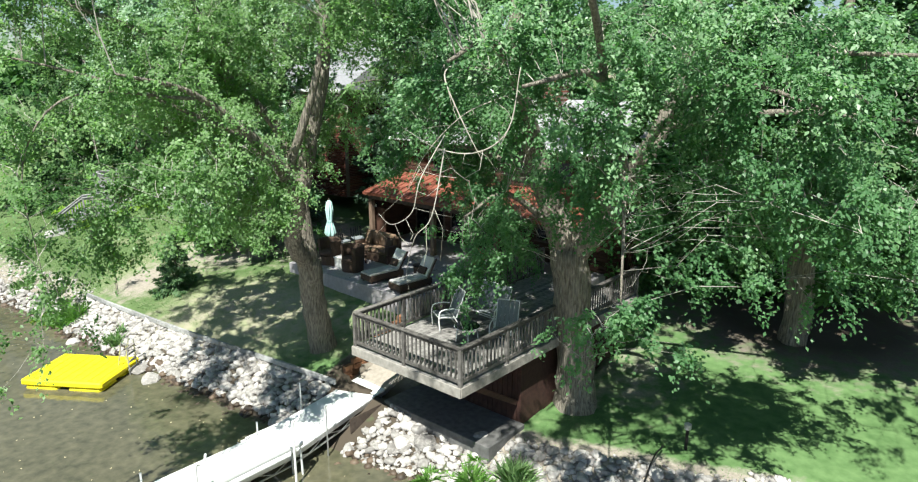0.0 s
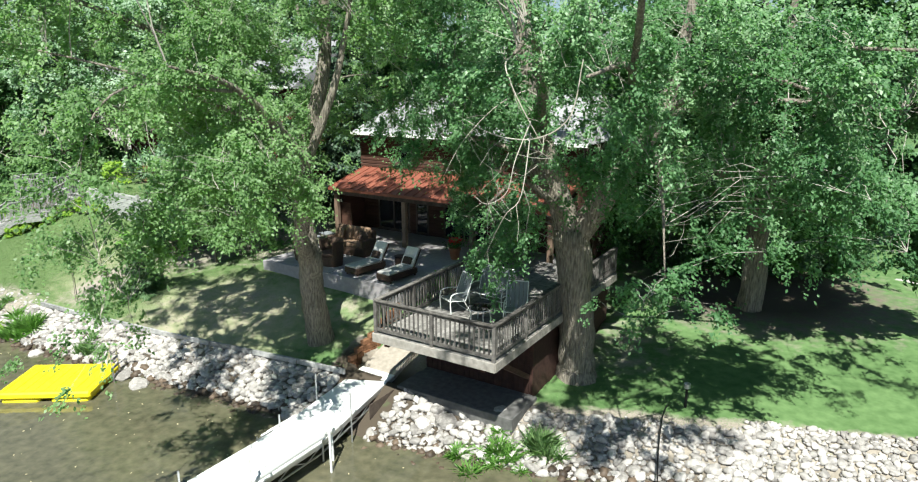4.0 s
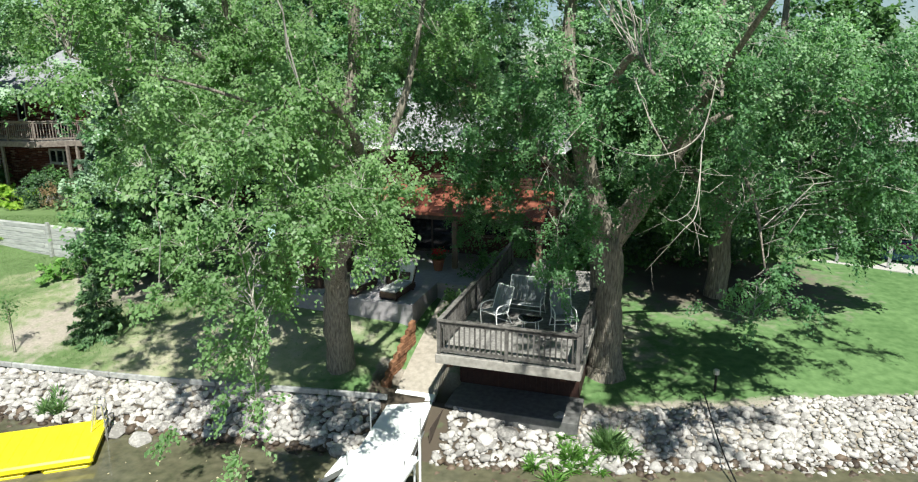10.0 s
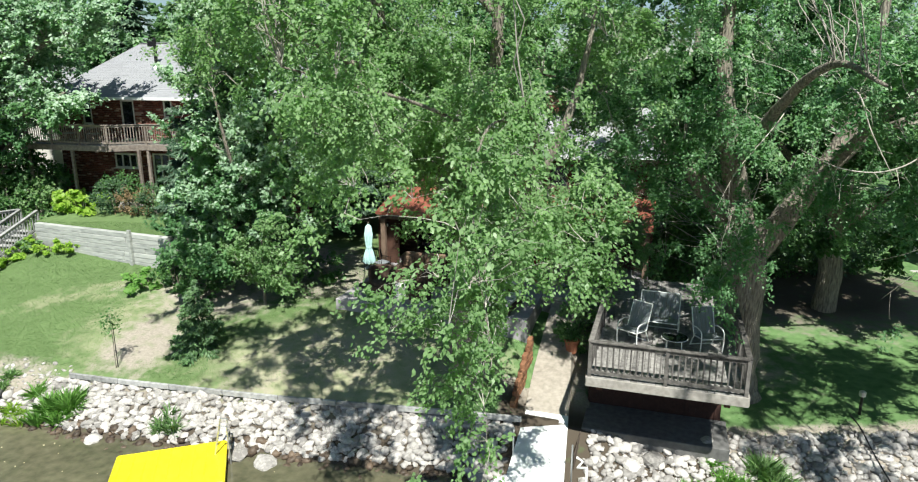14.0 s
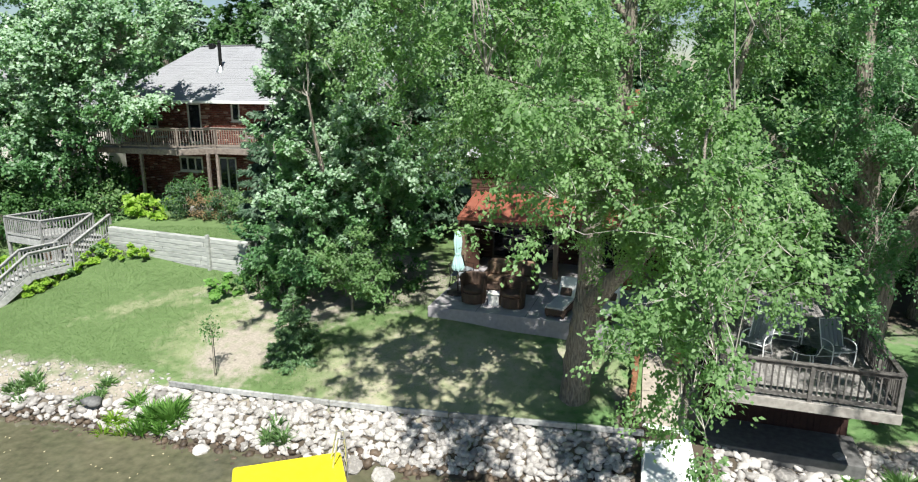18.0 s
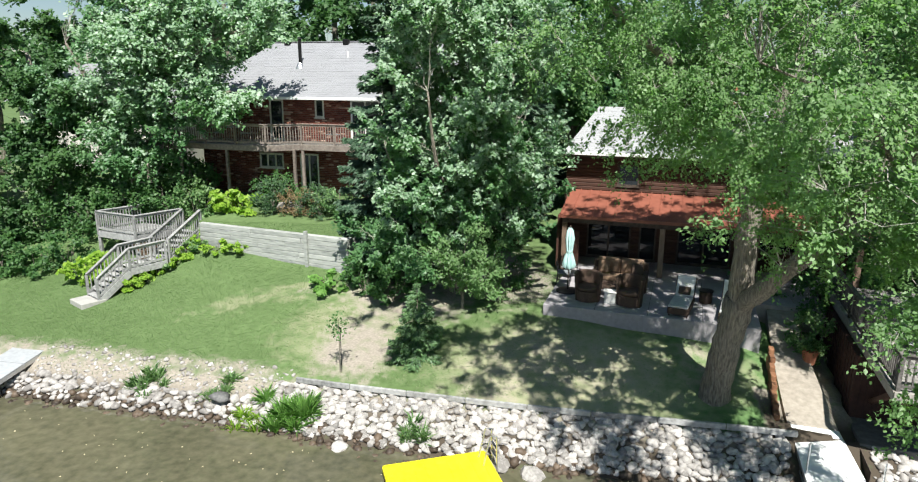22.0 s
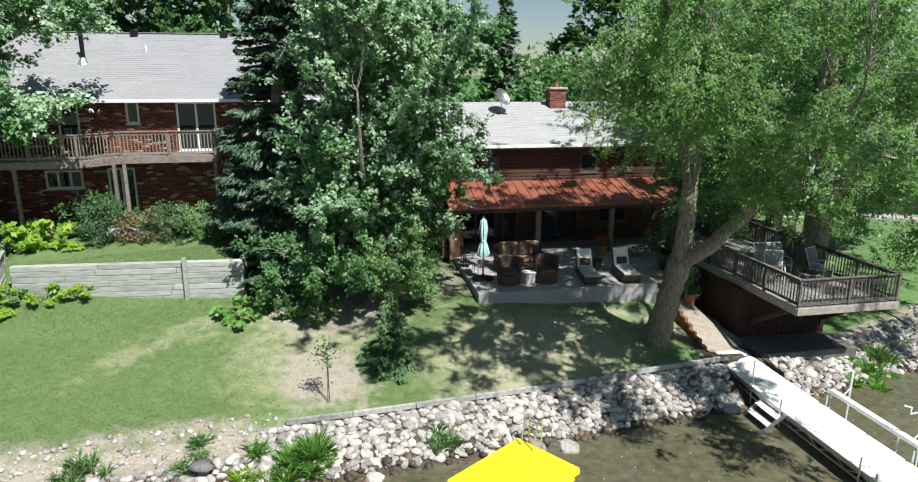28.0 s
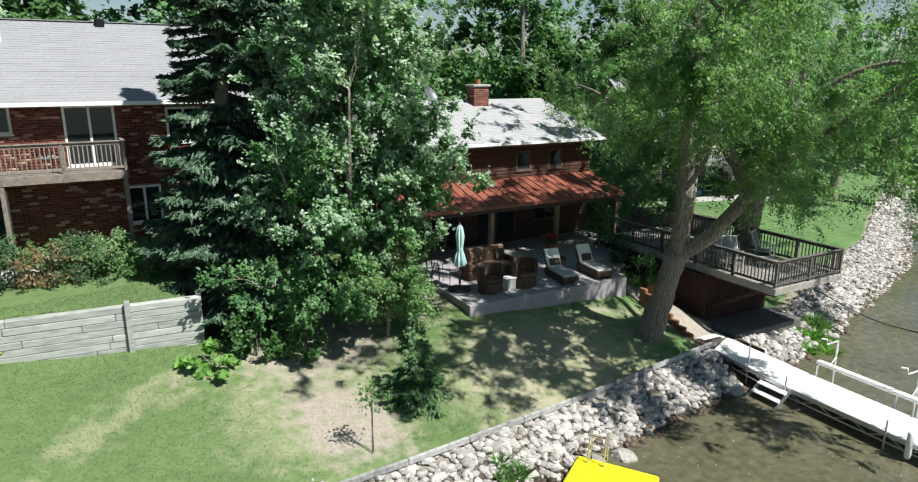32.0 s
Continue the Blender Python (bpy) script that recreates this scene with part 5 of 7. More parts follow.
for x in (wl - 1.92,):
    part("post", box(x - 0.07, x + 0.07, -0.2, -0.075, 1.9, 3.95, 0.012), M_TIMBER, tw)
for j in range(9):
    part("return_sleeper", box(wl - 0.13, wl + 0.0, 0.1, 2.2, 1.98 + j * 0.2 + 0.004, 1.98 + j * 0.2 + 0.193, 0.012), M_TIMBER, tw)

# ---- garden stairs ----
gs = thing("garden_stairs", None, "silver-grey wooden garden stairs with a railed landing deck", "stairs")
W, C_, E_ = Vector((-39.2, 22.1, 3.35)), Vector((-36.9, 21.45, 3.35)), Vector((-35.9, 23.3, 3.35))
back = (E_ - C_)
N_ = W + back
pts4 = [W, C_, E_, N_]
bm = bmesh.new()
lo = [bm.verts.new(p - Vector((0, 0, 0.05))) for p in pts4]
hi = [bm.verts.new(p) for p in pts4]
bm.faces.new(hi)
bm.faces.new(lo[::-1])
for i in range(4):
    bm.faces.new((lo[i], lo[(i + 1) % 4], hi[(i + 1) % 4], hi[i]))
part("platform", bm, M_STAIR, gs)
for a, b in ((W, C_), (C_, E_), (N_, W)):
    part("rim_board", beam(a - Vector((0, 0, 0.16)), b - Vector((0, 0, 0.16)), 0.05, 0.24), M_STAIR, gs)
    railing(gs, a, b, M_STAIR, h=0.9, step=0.13, first=(a is W), last=(b is not W), base=0.2)
for p in pts4[:3]:
    part("support_post", box(p.x - 0.07, p.x + 0.07, p.y, p.y + 0.14, 1.2, 3.1, 0.01), M_STAIR, gs)


def flight(a, b, w, n):
    """Treads, stringers and rails from a (top) to b (foot)."""
    d = b - a
    f = Vector((d.x, d.y, 0)).normalized()
    side = Vector((-f.y, f.x, 0)) * (w / 2)
    turn = math.degrees(math.atan2(f.y, f.x))
    for i in range(n):
        p = a + d * ((i + 0.5) / n)
        part("tread", box(-0.15, 0.15, -w / 2, w / 2, -0.02, 0.02, 0.006), M_STAIR, gs, m=pose(p.x, p.y, p.z, 0, 0, turn))
    for s in (-1, 1):
        part("stringer", beam(a + side * s * 1.02 - Vector((0, 0, 0.12)), b + side * s * 1.02 - Vector((0, 0, 0.1)), 0.05, 0.26), M_STAIR, gs)
        railing(gs, a + side * s * 0.97, b + side * s * 0.97, M_STAIR, h=0.9, step=0.15, post_every=3.0, base=0.2)


P0, P1, P2, P3 = Vector((-35.3, 23.2, 3.36)), Vector((-35.5, 20.95, 2.55)), Vector((-36.2, 19.6, 2.5)), Vector((-36.85, 18.45, 1.55))
flight(P0, P1, 0.95, 6)
flight(P1 + Vector((0.02, -0.02, 0)), P2, 0.95, 3)
flight(P2, P3, 0.95, 6)
part("foot_slab", box(-0.55, 0.55, -0.5, 0.45, -0.15, 0.06, 0.015), M_CONC, gs, m=pose(P3.x - 0.1, P3.y - 0.15, 1.5, 0, 0, -30))
lat = thing("lattice_panel", pose(-36.35, 22.0, 1.9, 0, 0, 62), "tan diagonal lattice screen under the landing", "lattice")
for s in (-1, 1):
    for i in range(11):
        o_ = -1.1 + i * 0.2
        a, b = Vector((max(-1, o_ - 0.6), s * 0.008, 0)), Vector((min(1, o_ + 0.6), s * 0.008, 1.15))
        if s < 0:
            a.x, b.x = -a.x, -b.x
        part("slat", beam(a, b, 0.012, 0.035), M_POST, lat)

# ---- house across the lawn ----
RN = pose(7.1, 26.4, 0, 0, 0, -24)
nb_house = thing("neighbour_house", RN, "grey-sided house with a raised deck over a shaded terrace", "house")
NH = [(-1.2, 0.6, 1.75, 3.9), (1.6, 3.4, 1.75, 3.9), (5.0, 6.4, 2.4, 3.8), (-0.8, 1.0, 4.9, 6.6), (3, 4.6, 5.2, 6.6)]
part("wall", wall_with_holes(-3.0, 10, 1.2, 7.2, 3.0, 3.25, NH), M_PALESIDE, nb_house)
part("side_wall", box(-3.0, -2.8, 3.25, 10, 1.2, 7.2), M_PALESIDE, nb_house)
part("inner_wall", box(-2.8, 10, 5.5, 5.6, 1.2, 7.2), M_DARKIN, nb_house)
for h in NH:
    window(nb_house, *h, y=3.04, bars=1, frame_mat=M_WHITE, name="sliding_door" if h[3] - h[2] > 2 else "window")
part("deck_floor", box(-2.4, 9, 0.1, 3.0, 4.05, 4.25), M_STAIR, nb_house)
railing(nb_house, (-2.35, 0.15, 4.25), (9, 0.15, 4.25), M_STAIR, h=0.98, step=0.16, post_every=2.2)
for x in (-2.2, -0.2, 2.6, 5.6, 8.6):
    part("deck_post", box(x - 0.07, x + 0.07, 0.15, 0.29, 1.4, 4.05, 0.008), M_STAIR, nb_house)
nrf = [((-3.6, 2.3, 7.1), (11, 2.3, 7.1), (11, 7, 9.6), (-3.6, 7, 9.6))]
bm = bmesh.new()
for q in nrf + [((11, 11.5, 7.1), (-3.6, 11.5, 7.1), (-3.6, 7, 9.6), (11, 7, 9.6))]:
    bm.faces.new([bm.verts.new(c) for c in q])
part("roof", bm, M_SHINGLE, nb_house)
solo("terrace", box(-3.2, 10, -0.1, 3.0, 1.2, 1.72, 0.02), M_CONC, RN, "pale concrete terrace edge under the neighbouring deck", "terrace", kind="structure")
sf = thing("outdoor_couch", RN @ pose(0.4, 2.0, 1.72), "blue outdoor couch with magenta and green cushions", "sofa")
part("base", box(-0.9, 0.9, -0.4, 0.4, 0.05, 0.4, 0.03), M_BLUE, sf)
part("back", box(-0.9, 0.9, 0.28, 0.42, 0.4, 0.85, 0.03), M_BLUE, sf)
for x, c in ((-0.5, M_CUSHION), (0.05, M_MAGENTA), (0.55, M_CUSHION)):
    part("cushion", pad(x - 0.22, x + 0.22, 0.08, 0.26, 0.42, 0.78, 0.05), c, sf, smooth=True)
for x, y in ((2.6, 1.6), (3.9, 1.9)):
    bc = metal_chair(RN @ pose(x, y, 1.72, 0, 0, 20 * x))
    tagged(bc, "dark metal chair on the neighbouring terrace", "chair", "terrace chairs")
pale = thing("pale_house", pose(-47, 33, 0, 0, 0, 4), "pale clapboard house half hidden by trees", "house")
part("wall", box(-5, 5, 0, 7, 3.2, 8.6), M_PALESIDE, pale)
for i in range(34):
    part("clapboard", box(-5.02, 5.02, -0.03, 0, 3.3 + i * 0.155, 3.3 + i * 0.155 + 0.145), M_PALESIDE, pale)
bm = bmesh.new()
for q in (((-5.5, -0.6, 8.5), (5.5, -0.6, 8.5), (5.5, 3.5, 10.8), (-5.5, 3.5, 10.8)), ((5.5, 7.6, 8.5), (-5.5, 7.6, 8.5), (-5.5, 3.5, 10.8), (5.5, 3.5, 10.8))):
    bm.faces.new([bm.verts.new(c) for c in q])
part("roof", bm, M_SHINGLE, pale)
for x in (-3, 0.5, 3.2):
    window(pale, x - 0.5, x + 0.5, 6.4, 7.7, y=-0.04, bars=1)

# ---- trees ----


def thin_tubes(paths, radii):
    """Many three-sided twigs at once: paths is (n, k, 3), radii (n, k)."""
    n, k = paths.shape[:2]
    ang = np.array([0, 2.094, 4.189])
    off = np.stack([np.cos(ang), np.sin(ang), 0.4 * np.sin(ang + 1)], -1)
    v = paths[:, :, None, :] + off[None, None] * radii[:, :, None, None]
    base = (np.arange(n) * k * 3)[:, None]
    f = [base + np.array([[i * 3 + j, i * 3 + (j + 1) % 3, (i + 1) * 3 + (j + 1) % 3, (i + 1) * 3 + j]]) for i in range(k - 1) for j in range(3)]
    return v.reshape(-1, 3), np.concatenate(f)


def nearest(nodes, cs):
    out = np.zeros((len(cs), 3))
    for i, c in enumerate(cs):
        d = ((nodes - c) ** 2).sum(1) + 5 * np.clip(nodes[:, 2] - c[2] + 0.2, 0, 99) ** 1.5
        out[i] = nodes[np.argmin(d)]
    return out


def arcs(a, b, rng, k=5, sag=0.12, wob=0.06):
    """Bowed paths from a to b."""
    t = np.linspace(0, 1, k)[None, :, None]
    ln = np.linalg.norm(b - a, axis=1)[:, None, None]
    p = a[:, None] * (1 - t) + b[:, None] * t
    p = p + np.array((0, 0, 1.0)) * (4 * t * (1 - t)) * ln * sag
    j = rng.normal(0, wob, p.shape) * ln
    j[:, 0] = j[:, -1] = 0
    return p + j


def tree(name, limbs, lobes, leaves, size, leaf, seed, label, spray=0.55, gap=0.0, hang=0.0, flat=0.6, lift=0.0, bark=None, sides=12, group="", twig=None, per=130, aspect=0.62, pale=None, pale_leaf=None, category="tree", bough=1.0, dead=(), ns=6):
    """limbs: lists of (x, y, z, radius), the first the trunk; lobes: (x, y, z, rx, ry, rz, weight), each filled with leafy boughs that grow away from the limbs; dead: bare twigs."""
    rng = np.random.default_rng(seed)
    o = np.array(limbs[0][0][:3])
    ob = thing(name, Matrix.Translation(o), label, category, group)
    nodes = []
    for i, limb in enumerate(limbs):
        q = smooth_path(limb, 6)
        q[1:-1, :2] += rng.normal(0, 0.07, (len(q) - 2, 2)) * q[1:-1, 3:4]
        nodes.append(q[len(q) // 2:] if i == 0 else q)
        part("trunk" if i == 0 else "limb", tube(q[:, :3] - o, q[:, 3], sides if i == 0 else max(6, sides - 4), rough=0.13), bark or M_BARK, ob, smooth=True)
    for twigs in dead:
        q = smooth_path(twigs, 6)
        part("dead_branch", tube(q[:, :3] - o, q[:, 3], 6, rough=0.1), M_DEADWOOD, ob, "bare bleached branch", smooth=True)
        for k in range(2, len(q) - 1, 3):
            e = q[k, :3] + rng.normal(size=3) * 0.3 - (0, 0, 0.18)
            part("dead_branch", tube(np.array([q[k, :3], (q[k, :3] + e) / 2 + rng.normal(size=3) * 0.06, e]) - o, [q[k, 3] * 0.55, q[k, 3] * 0.4, 0.004], 5), M_DEADWOOD, ob, smooth=True)
    nodes = np.concatenate(nodes)[:, :3]
    w = np.array([b[6] for b in lobes], float)
    total = leaves / per
    cs, axis, tone, rad = [], [], [], []
    for b, share in zip(lobes, w / w.sum()):
        nb = max(2, int(share * total / 4.2))
        c0, r0 = np.array(b[:3]), np.array(b[3:6]) * 0.9
        d = rng.normal(size=(nb * 5, 3))
        d /= np.linalg.norm(d, axis=1)[:, None]
        r = rng.uniform(0.12, 1.0, nb * 5) ** (1 / 2.6)
        p = c0 + d * r[:, None] * r0
        keep = np.array([noise.noise(Vector(q * 0.45) + Vector((seed, 0, 0))) + 0.7 * noise.noise(Vector(q * 1.1)) > gap - 0.35 for q in p])
        if not keep.any():
            keep[:] = True
        p, d, r = p[keep][:nb], d[keep][:nb], r[keep][:nb]
        root = nearest(nodes, p)
        g = p - root
        g /= np.linalg.norm(g, axis=1)[:, None] + 1e-6
        g = g * 0.6 + d * 0.6 + rng.normal(size=g.shape) * 0.35
        g[:, 2] = g[:, 2] * 0.55 + lift
        g /= np.linalg.norm(g, axis=1)[:, None] + 1e-6
        shade = rng.uniform(0, 1, len(p))
        for q, gg, sh, rr in zip(p, g, shade, r + 0.3 * d[:, 2]):
            k = max(2, rng.poisson(4.2))
            t = np.linspace(-0.5, 0.5, k) + rng.normal(0, 0.06, k)
            ln = bough * rng.uniform(0.7, 1.4)
            e = q + gg * t[:, None] * ln + rng.normal(size=(k, 3)) * (0.16, 0.16, 0.1) * bough
            e[:, 2] -= hang * 0.35 * np.clip(t + 0.5, 0, 1) ** 2 * ln
            cs.append(e)
            axis.append(np.repeat(gg[None], k, 0))
            tone.append(np.full(k, sh))
            rad.append(rr + 0.15 * t)
    cs, axis, tone, rad = np.concatenate(cs), np.concatenate(axis), np.concatenate(tone), np.concatenate(rad)
    # Pale leaves gather higher up; the lower crown's shade is put into colour.
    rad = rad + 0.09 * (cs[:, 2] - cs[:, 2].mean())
    sub = cs[rng.permutation(len(cs))[:max(3, len(cs) // 6)]]
    s0 = nearest(nodes, sub)
    p1 = arcs(s0, sub, rng, 7, 0.1, 0.035)
    ln = np.linalg.norm(sub - s0, axis=1)
    r1 = (0.006 + 0.003 * ln)[:, None] * np.linspace(1, 0.35, 7)[None]
    n2 = p1[:, 2:].reshape(-1, 3)
    c0 = nearest(n2, cs)
    p2 = arcs(c0, cs, rng, 4, 0.08)
    r2 = np.full((len(cs), 1), 0.008) * np.linspace(1, 0.4, 4)[None]
    v1, f1 = thin_tubes(p1 - o, r1)
    v2, f2 = thin_tubes(p2 - o, r2)
    tagged(part("branchwork", np_mesh("branchwork", np.concatenate([v1, v2]), np.concatenate([f1, f2 + len(v1)]), twig or M_TWIG, True), None, ob), kind="stuff")
    key = rng.normal(size=(len(cs), ns, 3)) * 0.6 + axis[:, None] * 0.85
    key[..., 2] += lift * 0.6
    key /= np.linalg.norm(key, axis=2)[..., None]
    reach = spray * rng.uniform(0.5, 1.3, (len(cs), ns))
    k = rng.poisson(leaves / len(cs) * rng.uniform(0.6, 1.4, len(cs)))
    ci = np.repeat(np.arange(len(cs)), k)
    st = rng.integers(0, ns, len(ci))
    run = rng.uniform(0.05, 1, len(ci)) ** 0.8
    d = key[ci, st]
    pos = cs[ci] + d * (run * reach[ci, st])[:, None] + rng.normal(size=(len(ci), 3)) * (0.03 + 0.035 * run[:, None]) * (spray / 0.5)
    pos[:, 2] -= hang * run ** 1.3 * (0.3 + (st % 4) * 0.36) * spray
    along = d * 0.8 + rng.normal(size=d.shape) * 0.4
    shade = 0.5 * tone[ci] + 0.2 * ((st * 0.37 + ci * 0.61) % 1.0) + 0.3 * rng.uniform(0, 1, len(ci))
    groups = [("crown", leaf, np.ones(len(ci), bool))]
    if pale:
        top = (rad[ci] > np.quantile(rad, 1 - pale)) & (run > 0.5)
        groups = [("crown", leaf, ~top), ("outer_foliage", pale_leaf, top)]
    for nm, m, mask in groups:
        lv, lf = leaf_quads(pos[mask] - o, size, rng, flat, 0.9 if hang > 0.3 else 0.35, aspect, along=along[mask])
        me = np_mesh(nm, lv, lf, m)
        me.attributes.new("tone", "FLOAT", "FACE").data.foreach_set("value", shade[mask].astype(np.float32))
        tagged(part(nm, me, None, ob), kind="stuff")
    return ob


def spruce(name, base, h, r, n, size, seed, label, lift=0.6, category="tree", needle=NEEDLE):
    """A conifer: whorls of drooping boughs thick with needle sprays."""
    rng = np.random.default_rng(seed)
    ob = thing(name, Matrix.Translation(base), label, category)
    part("trunk", tube([(0, 0, -0.2), (0, 0, h * 0.5), (0, 0, h)], [0.024 * h, 0.014 * h, 0.01], 9), M_BARK, ob)
    nb = int(40 + h * 17)
    z = lift + (h - lift) * rng.uniform(0, 1, nb) ** 1.15
    a = rng.uniform(0, 2 * np.pi, nb)
    ln = r * (1 - (z - lift) / (h - lift)) ** 0.85 * rng.uniform(0.75, 1.1, nb) + 0.06 * r
    out = np.stack([np.cos(a), np.sin(a), 0 * a], -1)
    s = np.linspace(0, 1, 6)
    paths = out[:, None] * (ln[:, None] * s)[..., None]
    paths[:, :, 2] = z[:, None] + ln[:, None] * (0.1 * s - 0.42 * s ** 2 + 0.22 * s ** 4)
    v, f = thin_tubes(paths, np.full((nb, 1), 0.0022 * h + 0.004) * np.linspace(1, 0.3, 6)[None])
    tagged(part("boughs", np_mesh("boughs", v, f, M_BARK), None, ob), kind="stuff")
    w = ln / ln.sum()
    bi = rng.choice(nb, n, p=w)
    t = rng.uniform(0.12, 1.02, n)
    side = np.stack([-out[bi, 1], out[bi, 0], 0 * t], -1)
    lat = rng.normal(0, 1, n) * 0.17 * ln[bi] * (1.15 - t * 0.75)
    c = out[bi] * (ln[bi] * t)[:, None] + side * lat[:, None]
    c[:, 2] = z[bi] + ln[bi] * (0.1 * t - 0.42 * t ** 2 + 0.22 * t ** 4) - np.abs(lat) * 0.3 - np.abs(rng.normal(0, 0.06, n))
    lv, lf = leaf_quads(c, size, rng, 0.9, 0.25, 0.3, along=out[bi] + side * np.sign(lat)[:, None] * 0.8)
    tagged(part("needles", np_mesh("needles", lv, lf, needle), None, ob), kind="stuff")
    return ob


def tuft(name, x, y, r, h, n, leaf, seed, label):
    """A clump of upright narrow blades that lean outwards."""
    rng = np.random.default_rng(seed)
    ob = thing(name, pose(x, y, float(ground_z(x, y))), label, "plant")
    k = 9
    hub = rng.normal(size=(k, 2)) * (0.55 * r, 0.4 * r)
    own = rng.integers(0, k, n)
    stout = rng.uniform(0.35, 1.0, k)[own]
    a, q = rng.uniform(0, 2 * np.pi, n), np.sqrt(rng.uniform(0, 1, n))
    foot = np.stack([hub[own, 0] + np.cos(a) * q * r * 0.3 * stout, hub[own, 1] + np.sin(a) * q * r * 0.25 * stout, np.zeros(n)], -1)
    foot[:, 2] = ground_z(foot[:, 0] + x, foot[:, 1] + y) - ob.matrix_world.translation.z
    lean = np.stack([np.cos(a), np.sin(a), 0 * a], -1) * (0.5 * q * h)[:, None] + rng.normal(size=(n, 3)) * (0.14, 0.14, 0.0)
    tall = (h * rng.uniform(0.3, 1.1, n) * stout)[:, None]
    mid, tip = foot + lean * 0.4 + (0, 0, 0.65) * tall, foot + lean + (0, 0, 1.0) * tall
    b = rng.uniform(0, np.pi, n)
    sd = np.stack([np.cos(b), np.sin(b), 0 * b], -1) * rng.uniform(0.012, 0.026, n)[:, None]
    v = np.stack([foot - sd * 0.6, foot + sd * 0.6, mid + sd, tip, mid - sd], 1).reshape(-1, 3)
    tagged(part("foliage", np_mesh("foliage", v, np.arange(5 * n).reshape(-1, 5), leaf), None, ob), kind="stuff")
    return ob


def shrub(name, x, y, r, h, n, size, leaf, seed, label, z=None, aspect=0.62, stems=7, category="shrub"):
    rng = np.random.default_rng(seed)
    z = float(ground_z(x, y)) if z is None else z
    ob = thing(name, pose(x, y, z), label, category)
    tip = rng.normal(size=(stems, 3)) * (r * 0.45, r * 0.45, h * 0.15) + (0, 0, h * 0.75)
    v, f = thin_tubes(arcs(np.zeros((stems, 3)) - (0, 0, 0.05), tip, rng, 4), np.full((stems, 4), 0.012))
    tagged(part("stem", np_mesh("stem", v, f, M_BARK), None, ob), kind="stuff")
    k = max(8, n // 36)
    d = rng.normal(size=(k, 3))
    d /= np.linalg.norm(d, axis=1)[:, None]
    lump = np.array([1 + 0.7 * noise.noise(Vector(q * 1.6) + Vector((seed, 0, 0))) for q in d])
    c = d * (r, r, h * 0.55) * (rng.uniform(0.4, 1, k) ** 0.5 * lump)[:, None] + (0, 0, h * 0.5)
    pick = rng.integers(0, k, n)
    p = c[pick] + d[pick] * (rng.uniform(0, 0.28, n) * r)[:, None] + rng.normal(size=(n, 3)) * (0.11 * r, 0.11 * r, 0.07 * h)
    p[:, 2] = np.maximum(p[:, 2], 0.03)
    v, f = leaf_quads(p, size, rng, 0.6, 0.2, aspect)
    tagged(part("foliage", np_mesh("foliage", v, f, leaf), None, ob), kind="stuff")
    return ob


COTTON_LIMBS = [
    [(-14.27, 14.85, 0.6, 0.62), (-14.26, 14.77, 1.2, 0.46), (-14.15, 14.4, 2.8, 0.38), (-14.0, 14.1, 4.4, 0.37)],
    [(-14.0, 14.1, 4.1, 0.33), (-14.05, 13.95, 6.0, 0.27), (-13.85, 14.15, 7.6, 0.24), (-13.4, 14.45, 9.9, 0.2), (-13.3, 14.5, 12.0, 0.15), (-13.2, 14.6, 14.5, 0.1), (-12.8, 14.8, 17.5, 0.03)],
    [(-14.0, 14.1, 4.2, 0.27), (-13.6, 13.1, 5.15, 0.23), (-12.6, 12.4, 6.6, 0.19), (-12.2, 10.9, 8.2, 0.13), (-12.2, 9.2, 9.4, 0.065), (-12.3, 7.6, 9.8, 0.025)],
    [(-14.0, 14.0, 6.4, 0.15), (-14.7, 13.7, 8.4, 0.13), (-16.0, 12.8, 10.0, 0.105), (-17.2, 11.7, 10.9, 0.08), (-18.6, 9.8, 11.9, 0.05), (-20.2, 9.4, 13.4, 0.03), (-21.6, 10.4, 13.6, 0.01)],
    [(-15.6, 13.1, 9.6, 0.1), (-15.8, 12.0, 12.0, 0.08), (-15.6, 10.8, 14.6, 0.03)],
    [(-15.8, 12.2, 11.6, 0.06), (-17.6, 13.4, 13.4, 0.04), (-19.4, 14.4, 14.6, 0.015)],
    [(-13.3, 14.5, 11.6, 0.12), (-15.0, 15.0, 13.4, 0.08), (-16.8, 15.2, 15.4, 0.03)],
    [(-13.8, 14.3, 7.8, 0.12), (-14.6, 15.8, 8.7, 0.08), (-14.8, 17.4, 9.5, 0.04), (-14.3, 19.2, 9.7, 0.015)],
    [(-12.4, 11.8, 7.2, 0.12), (-11.4, 12.0, 9.6, 0.09), (-10.9, 12.2, 12.0, 0.03)],
    [(-12.2, 9.2, 9.3, 0.04), (-12.8, 7.0, 9.4, 0.024), (-12.9, 6.0, 8.2, 0.014), (-12.6, 5.9, 6.2, 0.007)],
    [(-12.3, 10.6, 8.4, 0.06), (-14.0, 8.6, 9.6, 0.035), (-16.0, 6.9, 10.3, 0.015)],
    [(-14.0, 14.0, 6.4, 0.1), (-14.6, 13.0, 7.6, 0.06), (-15.2, 12.6, 8.6, 0.02)]]
